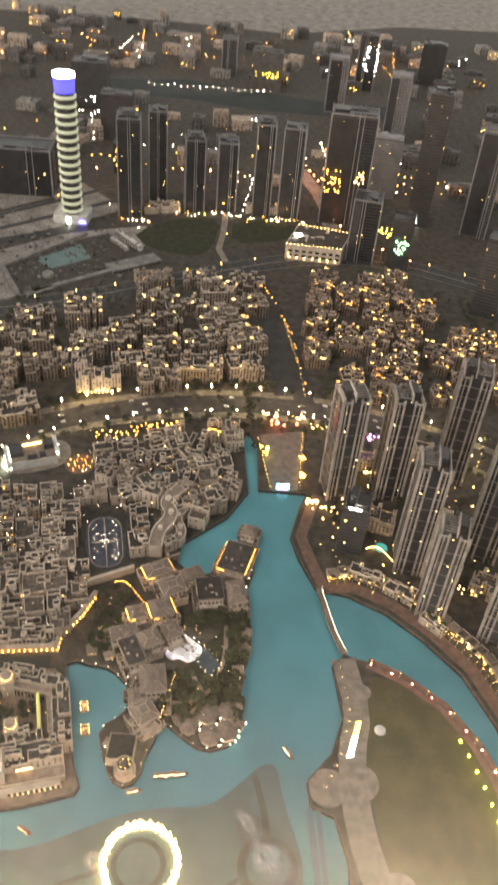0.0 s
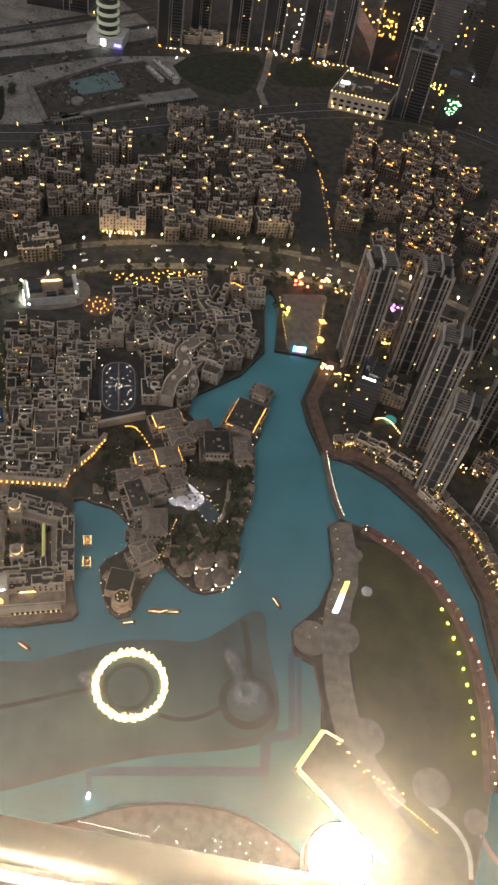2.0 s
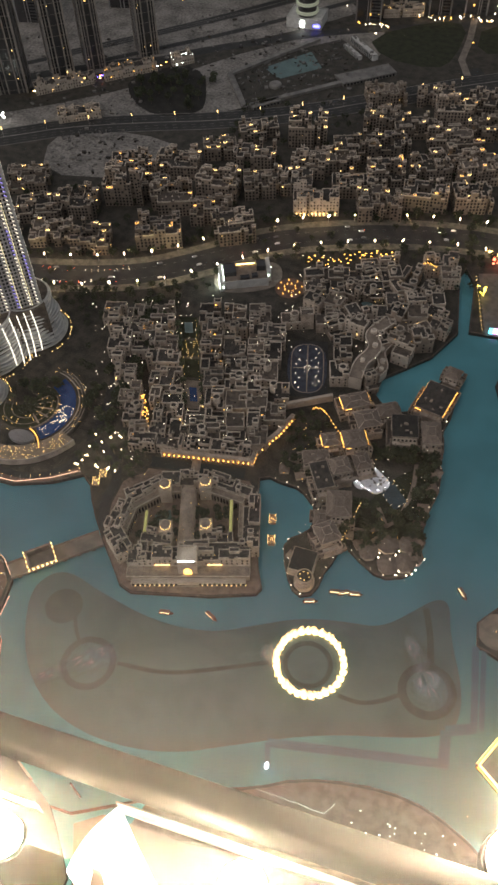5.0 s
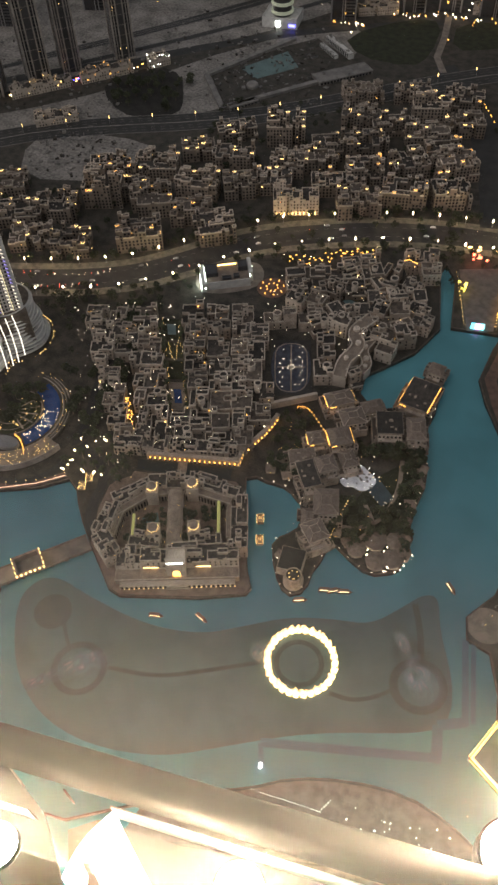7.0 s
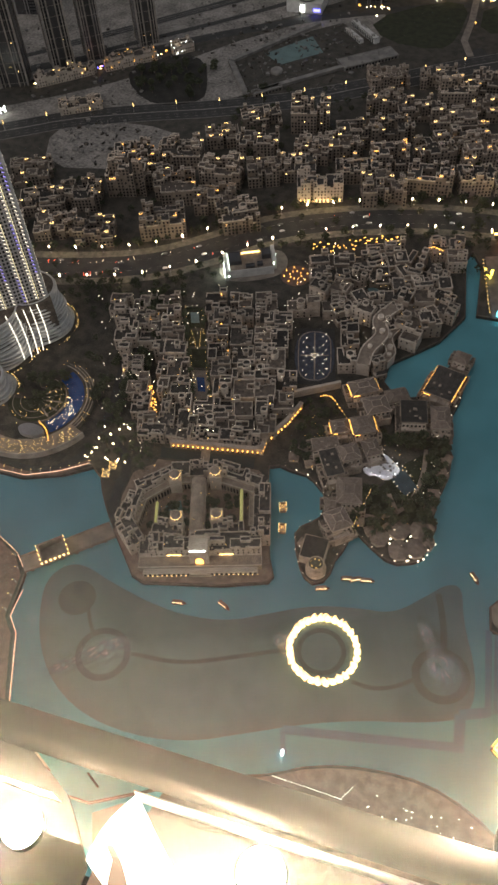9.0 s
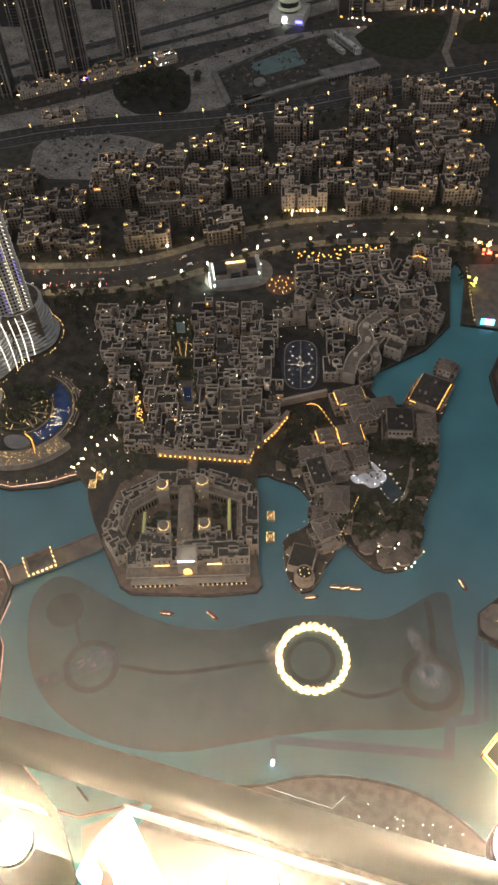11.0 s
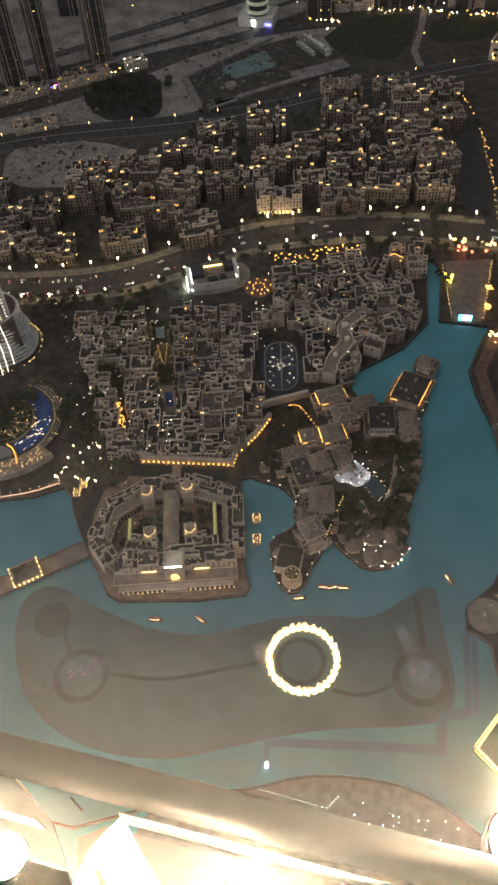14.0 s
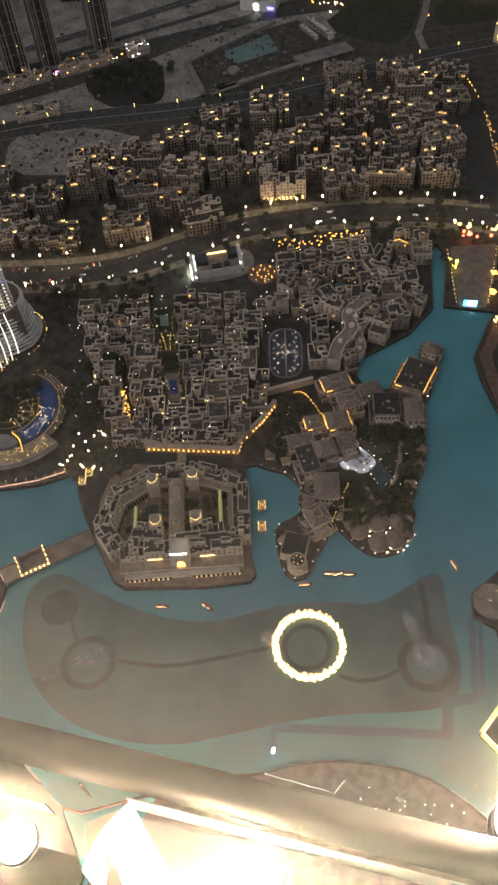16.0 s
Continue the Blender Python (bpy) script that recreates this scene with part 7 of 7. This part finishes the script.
def leafy(seed, r, h, n=110):
    rnd = random.Random(seed)
    mb = Mesh()
    for _ in range(n):
        t, p, q = rnd.uniform(0, 6.28), rnd.uniform(-0.8, 1.3), rnd.uniform(0.5, 1.0)
        c = Vector((r * q * math.cos(t) * math.cos(p * 0.8), r * q * math.sin(t) * math.cos(p * 0.8), h + r * 0.7 * q * math.sin(p)))
        a, b = Vector((rnd.uniform(-1, 1), rnd.uniform(-1, 1), rnd.uniform(-0.6, 0.6))), Vector((rnd.uniform(-1, 1), rnd.uniform(-1, 1), rnd.uniform(-0.6, 0.6)))
        a, b = a.normalized() * r * 0.36, b.normalized() * r * 0.36
        mb.add([c - a, c - b * 0.6, c + a, c + b * 0.6], [(0, 1, 2, 3)])
    return mb


def tree(seed, m):
    rnd = random.Random(seed)
    h, r = rnd.uniform(3, 5), rnd.uniform(2.2, 3.6)
    root = thing("tree", m, "dark leafy street tree", "tree", "street trees")
    t = Mesh()
    t.tube(0, 0, 0.25, 0, h, 0.6, 7)
    for k in range(4):
        a = k * 1.57 + 0.4
        t.m = Matrix.Translation((0, 0, h * 0.7)) @ Matrix.Rotation(a, 4, "Z") @ Matrix.Rotation(0.7, 4, "Y")
        t.tube(0, 0, 0.12, 0, r * 0.8, 0.4, 5)
    t.made("trunk", M_BARK, root)
    leafy(seed, r, h + r * 0.4).made("crown", M_LEAF, root)
    return root


def palm(seed, m):
    rnd = random.Random(seed)
    root = thing("palm_tree", m, "slender palm tree with drooping fronds", "palm tree", "palms")
    t = Mesh()
    t.tube(0, 0, 0.24, 0, 8, 0.7, 7)
    t.made("trunk", M_BARK, root)
    c = Mesh()
    for k in range(15):
        a = k * 2.4 + rnd.uniform(-0.2, 0.2)
        up = rnd.uniform(-0.1, 0.7)
        pts = [(s * 3.1 * math.cos(up), 8 + s * 3.1 * math.sin(up) - 2.3 * s * s, 0.55 * (1 - s * 0.8) + 0.05) for s in (0, 0.35, 0.7, 1.0)]
        c.m = Matrix.Rotation(a, 4, "Z")
        c.add([(x, -w, z) for x, z, w in pts] + [(x, w, z) for x, z, w in pts], [(i, i + 1, 5 + i, 4 + i) for i in range(3)])
    c.made("crown", M_LEAF, root)
    return root


trees = [tree(s, pose(-250 + s * 7, 610, 0)) for s in range(4)]
palms = [palm(s, pose(-205 + s * 5, 298, 0)) for s in range(2)]
rnd = random.Random(77)


def plant(kinds, x, y, s=1.0):
    copy_thing(rnd.choice(kinds), pose(x, y, 0, 0, 0, rnd.uniform(0, 360)) @ Matrix.Scale(s * rnd.uniform(0.8, 1.25), 4))


for side in (24.5, -24.5):
    for x, y, a in along(offset(BOULEVARD, abs(2 * side))[0 if side > 0 else 1], 19, 3):
        plant(trees, x + rnd.uniform(-2, 2), y + rnd.uniform(-2, 2))
woods = Mesh()
for k in range(420):
    x, y = (rnd.uniform(-440, 20), rnd.uniform(545, 810)) if k % 3 else (rnd.uniform(60, 300), rnd.uniform(640, 880))
    if x < -290 and y > 600 or inside(x, y, [(20, 622), (60, 622), (0, 880), (-40, 900)]):
        continue
    h, r = rnd.uniform(2.5, 5), rnd.uniform(2, 3.8)
    woods.m = Matrix.Translation((x, y, 0))
    woods.tube(0, 0, 0.22, 0, h, 0.6, 5)
    one = leafy(k, r, h + r * 0.4, 64)
    woods.add(one.v, one.f)
for k in range(260):
    x, y = (rnd.uniform(62, 225), rnd.uniform(395, 600)) if k % 2 else (rnd.uniform(-350, -225), rnd.uniform(300, 480))
    if x < 0 and (math.hypot(x + 295, y - 325) < 54 or math.hypot(x + 335, y - 385) < 52 or (x > -270 and y < 440 and x > -285 + (441 - y) * 0.62 - 6)):
        continue
    if x > 0 and y < 470 - (x - 60) * 0.62:
        continue
    h, r = rnd.uniform(2.5, 5), rnd.uniform(2, 3.6)
    woods.m = Matrix.Translation((x, y, 0))
    woods.tube(0, 0, 0.22, 0, h, 0.6, 5)
    one = leafy(k + 900, r, h + r * 0.4, 64)
    woods.add(one.v, one.f)
rims = [offset(BOULEVARD, 2 * q)[1] for q in (28, 33, 38)] + [offset(BOULEVARD, 2 * q)[0] for q in (27, 31)]
for n, rim in enumerate(rims):
    for k, (x, y, a) in enumerate(along(rim, 11, 4 + n * 3)):
        if not -420 < x < 60 or math.hypot(x + 182, y - 514) < 34 or rnd.random() < 0.35:
            continue
        h, r = rnd.uniform(2.2, 4), rnd.uniform(1.8, 3.2)
        woods.m = Matrix.Translation((x + rnd.uniform(-3, 3), y + rnd.uniform(-2, 2), 0))
        woods.tube(0, 0, 0.22, 0, h, 0.6, 5)
        one = leafy(k + 1300 + 60 * n, r, h + r * 0.4, 60)
        woods.add(one.v, one.f)
tagged(woods.made("far_trees", M_LEAF), "dark leafy trees among the far houses", "trees", kind="stuff")
for _ in range(230):
    x, y = rnd.uniform(-40, 12), rnd.uniform(272, 364)
    if inside(x, y, PALACE_SHORE) and not (-46 < x < -2 and 312 < y < 352) and math.hypot(x + 4, y - 278) > 13:
        plant(trees + palms, x, y, 0.9)
for _ in range(46):
    x, y = rnd.uniform(-98, -72), rnd.uniform(322, 378)
    plant(trees + palms, x, y, 0.75)
for _ in range(70):
    plant(trees, rnd.uniform(-256, -222), rnd.uniform(318, 468), 1.05)
for _ in range(26):
    plant(palms, rnd.uniform(-236, -186), rnd.uniform(284, 318))
for _ in range(30):
    plant(palms + trees, -292 + rnd.uniform(-20, 14), 334 + rnd.uniform(-18, 18))
for v in range(26):
    x, y = in_quad(rnd.choice((0.44, 0.56)), rnd.uniform(0.02, 0.72))
    plant(palms, x, y)
for _ in range(40):
    u, v = rnd.uniform(-42, 36), rnd.uniform(22, 56)
    q = SOUK @ Vector((u, v, 0))
    plant(palms + trees, q.x, q.y, 0.8)
for x, y, a in along([(66, 398), (88, 402), (116, 389), (142, 367), (167, 338), (185, 299)], 7):
    plant(palms, x + 6, y + 6, 0.8)
for _ in range(40):
    plant(trees, rnd.uniform(-408, -322), rnd.uniform(762, 838), 1.1)
# lamps among the palms of the forecourt and in the gardens
mb = Mesh()
for _ in range(24):
    mb.cube(rnd.uniform(-236, -188), rnd.uniform(284, 318), 2.5, 0.5, None, 1.6)
tagged(mb.made("garden_lamps", glow("palm_lamp", (1.0, 0.80, 0.45), 9)), "bright warm lamps among the palms", "lamps", kind="stuff")
mb = Mesh()
for _ in range(46):
    mb.cube(rnd.uniform(-38, 8), rnd.uniform(272, 362), 1.0, rnd.uniform(0.14, 0.3))
for _ in range(26):
    mb.cube(rnd.uniform(-95, -70), rnd.uniform(335, 375), 1.0, rnd.uniform(0.15, 0.3))
for k in range(14):
    mb.cube(-39 + k * 0.4, 276 + k * 2.4, 7, 0.42)
tagged(mb.made("garden_lamps", M_WARM), "small warm lamps in the hotel gardens", "lamps", kind="stuff")
mb = Mesh()
for _ in range(70):
    x, y = rnd.uniform(-98, 10), rnd.uniform(268, 400)
    if inside(x, y, PALACE_SHORE):
        mb.cube(x, y, rnd.choice((1.0, 4.0, 9.0, 13.0)), rnd.uniform(0.16, 0.3))
for x, y, a in along(PALACE_SHORE[2:], 9, 3):
    mb.cube(x - 0.6, y + 0.6, 0.6, rnd.uniform(0.2, 0.36))
for x, y, a in along([(-26, 329), (-18, 338), (-4, 323), (-12, 313), (-26, 329)], 4.5):
    mb.cube(x, y, 0.5, 0.26)
tagged(mb.made("bank_dots", M_STAR), "tiny white lamps along banks, pool and gardens", "lamps", kind="stuff")

strip("side_street", smooth([(-51, 930), (-22, 890), (9, 783), (26, 695), (32, 640)], 1, False), 24, 0.07, M_ASPHALT, "wide dark asphalt side street between the quarters", "road")
strip("lit_street", smooth([(40, 1260), (45, 1237), (77, 1138), (85, 1040)], 1, False), 22, 0.07, M_SAND, "street under orange lamps between the high towers", "road")
for x, y, a in along([(38, 1260), (45, 1237), (77, 1138), (85, 1030)], 20):
    copy_thing(fw0, pose(x + 3, y, 0.06, 0, 0, math.degrees(a) + 90))
mb = Mesh()
for x, y, a in along([(-2, 858), (18, 811), (36, 743), (43, 700), (55, 641)], 3.4):
    if rnd.random() < (0.75 if 715 < y < 790 or y > 835 else 0.22):
        mb.cube(x + rnd.uniform(-1.2, 1.2), y, rnd.uniform(2, 5), rnd.uniform(0.4, 1.0), 0.6, rnd.uniform(0.4, 0.9))
tagged(mb.made("street_light_string", M_AMBER), "string of amber lamps along the side street", "lamps", kind="stuff")
# shops along the promenade
rnd = random.Random(88)
for x, y, a in along([(72, 411), (92, 416), (123, 403), (151, 378), (178, 347), (197, 304), (203, 262)], 8.5):
    root = thing("promenade_shop", pose(x, y, 0, 0, 0, math.degrees(a) + rnd.uniform(-4, 4)), "low tan promenade shop with a warmly lit front", "shop", "promenade shops")
    h = rnd.uniform(3.4, 5.2)
    body, top, lights = Mesh(), Mesh(), Mesh()
    body.box(-3.6, 3.4, -2.4, 4.5, 0, h)
    body.rim(-3.7, 3.5, -2.5, 4.6, h, h + 0.6, 0.3)
    top.box(-3.2, 3.0, -2.0, 4.1, h, h + 0.12)
    for _ in range(3):
        top.cube(rnd.uniform(-2, 2), rnd.uniform(-1, 3), h + 0.1, rnd.uniform(0.6, 1.5), None, 0.9)
    for k in range(rnd.randint(2, 5)):
        lights.cube(rnd.uniform(-3, 3), -2.75, rnd.uniform(0.6, 2.4), rnd.uniform(0.4, 1.3), 0.4, rnd.uniform(0.5, 0.9))
    body.made("wall", M_WALL, root)
    top.made("roof", rnd.choice((M_ROOFTAN, M_ROOFBROWN)), root)
    lights.made("shop_lights", rnd.choice((M_AMBER, M_AMBER, M_WARM)), root, "warm lit shop front", "stuff")
# lamps of waiting traffic on the boulevard
red, white = Mesh(), Mesh()
for n, off in enumerate((9.5, 6.5, -7, -10)):
    for k, (x, y, a) in enumerate(along(offset(BOULEVARD, 2 * abs(off))[0 if off > 0 else 1], 5.5)):
        if -400 < x < -285 and rnd.random() < 0.7 or rnd.random() < 0.05:
            o = red if rnd.random() < 0.5 else white
            for s2 in (-0.7, 0.7):
                o.cube(x - s2 * math.sin(a), y + s2 * math.cos(a), 0.6, 0.2)
tagged(red.made("tail_lights", M_RED), "red tail lights of waiting traffic", "lights", kind="stuff")
tagged(white.made("head_lights", M_STAR), "white head lights of waiting traffic", "lights", kind="stuff")
# reddish lamps along the park's bank
mb = Mesh()
for x, y, a in along(ARM_INNER[:7], 15):
    mb.cube(x + 2, y - 2, 1.2, 0.7)
tagged(mb.made("bank_lamps", glow("rose_lamp", (1.0, 0.34, 0.22), 16)), "soft rose lamps along the canal bank", "lamps", kind="stuff")

# ---- parked and waiting cars ----
car0 = None
for side, w in ((1, 4.6), (-1, 4.6), (1, 9.6), (-1, 9.6)):
    for x, y, a in along(offset(BOULEVARD, 2 * w)[0 if side > 0 else 1], 62 + 3 * w, 9 * w % 17):
        m = pose(x + rnd.uniform(-4, 4), y, 0.1, 0, 0, math.degrees(a) + (180 if side > 0 else 0))
        if car0 is None:
            car0 = thing("car", m, "small car standing on the boulevard", "car", "cars")
            mb = Mesh()
            mb.box(-2.2, 2.2, -0.9, 0.9, 0.35, 0.95)
            mb.prism([(-1.5, -0.8), (1.1, -0.8), (1.1, 0.8), (-1.5, 0.8)], 0.95, 1.5, 0.8)
            mb.made("body", M_CAR, car0)
            for wx in (-1.4, 1.4):
                for wy in (-0.85, 0.85):
                    mb = Mesh()
                    mb.m = Matrix.Translation((wx, wy, 0.34)) @ Matrix.Rotation(radians(90), 4, "X")
                    mb.tube(0, 0, 0.34, -0.1, 0.1, 1, 10)
                    mb.made("wheel", M_ASPHALT, car0)
            mb = Mesh()
            mb.box(2.2, 2.28, -0.8, -0.45, 0.55, 0.8)
            mb.box(2.2, 2.28, 0.45, 0.8, 0.55, 0.8)
            mb.made("headlights", M_COOL, car0, "white headlights")
        else:
            copy_thing(car0, m)

# ---- the deck's own window, rail and lamps, right below the camera ----
LEDGE = pose(0, 0, HEIGHT) @ Matrix.Scale(1.6, 4) @ Matrix.Translation((0, 0, -1.2))
rail = thing("ledge_rail", LEDGE, "thick satin grey rail outside the window", "rail")
mb = Mesh()
mb.m = Matrix.Translation((-1.1, 0.262, 0)) @ Matrix.Rotation(radians(90), 4, "Y")
mb.tube(0, 0, 0.0285, 0, 1.345, 1, 40)
tube = mb.made("tube", M_RAIL, rail)
for face in tube.data.polygons:
    face.use_smooth = len(face.vertices) == 4
mb = Mesh()
mb.tube(-0.376, 0.225, 0.0016, -0.06, 0.012, 1, 8)
mb.made("stay", M_RAIL, rail, "thin grey stay")

M_BRACKETGLOW = glow("bracket_glow", (1.0, 0.90, 0.72), 5)
ledge = thing("window_ledge", LEDGE, "steel window ledge with glaring flood lamps", "ledge")
mb = Mesh()
mb.prism([(-1.1, 0.05), (-0.345, 0.05), (-0.345, 0.12), (-0.362, 0.142), (-0.385, 0.170), (-0.412, 0.200), (-0.454, 0.224), (-0.56, 0.285), (-1.1, 0.285)], -0.06, -0.05)
mb.made("base_plate", M_RAIL, ledge)
mb = Mesh()
mb.m = Matrix.Translation((-0.454, 0.224, -0.05)) @ Matrix.Rotation(math.atan2(0.061, -0.106), 4, "Z")
mb.box(0, 0.10, -0.0012, 0.0012, 0, 0.02)
mb.made("edge_strip", M_WHITE, ledge, "thin pale edge strip")
mb = Mesh()
mb.box(-0.304, 0.20, 0.2215, 0.2235, -0.05, 0.012)
mb.made("upstand", M_WHITE, ledge, "thin white upstand catching the light")
mb = Mesh()
mb.box(-0.95, -0.415, 0.186, 0.189, -0.05, 0.012)
mb.made("back_plate", M_RAIL, ledge, "grey back plate behind a lamp")
for x, y, r in ((-0.455, 0.140, 0.030), (-0.105, 0.182, 0.034), (0.252, 0.328, 0.046)):
    mb = Mesh()
    mb.tube(x, y, r + 0.004, -0.085, -0.050, 1, 32)
    mb.ring(x, y, r, r + 0.003, -0.050, -0.036, 32)
    box = mb.made("flood_housing", M_RAIL, ledge)
    mb = Mesh()
    mb.tube(x, y, r - 0.001, -0.050, -0.046, 1, 32)
    mb.made("flood_lens", glow("flood_lamp", (1.0, 0.79, 0.53), 4.3 / r ** 2), box, "glaring warm lens")
mb = Mesh()
mb.prism([(-0.340, 0.06), (-0.06, 0.06), (-0.06, 0.140), (-0.150, 0.215), (-0.335, 0.215), (-0.372, 0.19), (-0.340, 0.12)], -0.075, -0.068)
mb.made("sill", M_QUAY, ledge, "tan sill under the bracket")
# bowed bracket plate; its own glow stands in for lamplight on it
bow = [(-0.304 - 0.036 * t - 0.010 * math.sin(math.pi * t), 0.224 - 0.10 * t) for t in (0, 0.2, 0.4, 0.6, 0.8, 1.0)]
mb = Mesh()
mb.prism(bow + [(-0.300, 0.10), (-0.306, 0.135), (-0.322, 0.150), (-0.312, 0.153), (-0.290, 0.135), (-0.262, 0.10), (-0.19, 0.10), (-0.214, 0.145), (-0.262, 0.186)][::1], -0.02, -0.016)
mb.made("bracket_plate", M_BRACKETGLOW, ledge, "white bracket plate whose glow stands in for lamplight")
# added film sheet over rail and lamps; spreads their glow into halos
M_HALO = bpy.data.materials.new("lamp_halo_film")
M_HALO.use_nodes = True
wn, wl = M_HALO.node_tree.nodes, M_HALO.node_tree.links
wn.remove(wn["Principled BSDF"])
clear, film, mixw = wn.new("ShaderNodeBsdfTransparent"), wn.new("ShaderNodeBsdfTranslucent"), wn.new("ShaderNodeMixShader")
film.inputs["Color"].default_value = (0.95, 0.92, 0.86, 1)
mixw.inputs[0].default_value = 0.0030
wl.new(clear.outputs[0], mixw.inputs[1])
wl.new(film.outputs[0], mixw.inputs[2])
wl.new(mixw.outputs[0], wn["Material Output"].inputs["Surface"])
mb = Mesh()
mb.add([(-1.3, 0.02, 0.045), (1.0, 0.02, 0.045), (1.0, 0.75, 0.045), (-1.3, 0.75, 0.045)], [(0, 1, 2, 3)])
cover = mb.made("window_2", M_HALO)
cover.matrix_world = LEDGE
tagged(cover, "thin added sheet that spreads the ledge lamps' glow into halos", "window", kind="structure")
cover.visible_shadow = False
# pane that carries the imitated glare haze
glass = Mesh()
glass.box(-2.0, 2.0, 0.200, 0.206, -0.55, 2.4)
pane = glass.made("window_1", M_VEILED)
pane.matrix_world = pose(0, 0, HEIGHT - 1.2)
tagged(pane, "large clear window pane with a film imitating glare haze", "window", kind="structure")
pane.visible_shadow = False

# ---- the lookout room behind the glass and the shaft that carries it ----
room = thing("lookout_tower", pose(0, 0, 0), "tall grey lookout tower with a glazed lookout room", "tower")
TOP = HEIGHT - 1.7
mb = Mesh()
mb.box(-7, 7, -14, 0.08, 0, TOP - 0.3)
mb.made("shaft", M_PALETOWER, room)
mb = Mesh()
mb.box(-7, 7, -14, 0.08, TOP - 0.3, TOP)
mb.made("floor_slab", M_ASPHALT, room, "dark carpeted floor slab")
mb = Mesh()
mb.box(-7, 7, -14, 0.3, TOP + 3.4, TOP + 3.8)
mb.made("roof_slab", M_GREYTOWER, room)
for x0, x1, y0, y1 in ((-7, -6.7, -13.7, 0.0), (6.7, 7, -13.7, 0.0), (-7, 7, -14, -13.7), (-7, -2.1, 0.0, 0.3), (2.1, 7, 0.0, 0.3)):
    mb = Mesh()
    mb.box(x0, x1, y0, y1, TOP, TOP + 3.4)
    mb.made("wall", M_GREYTOWER, room)
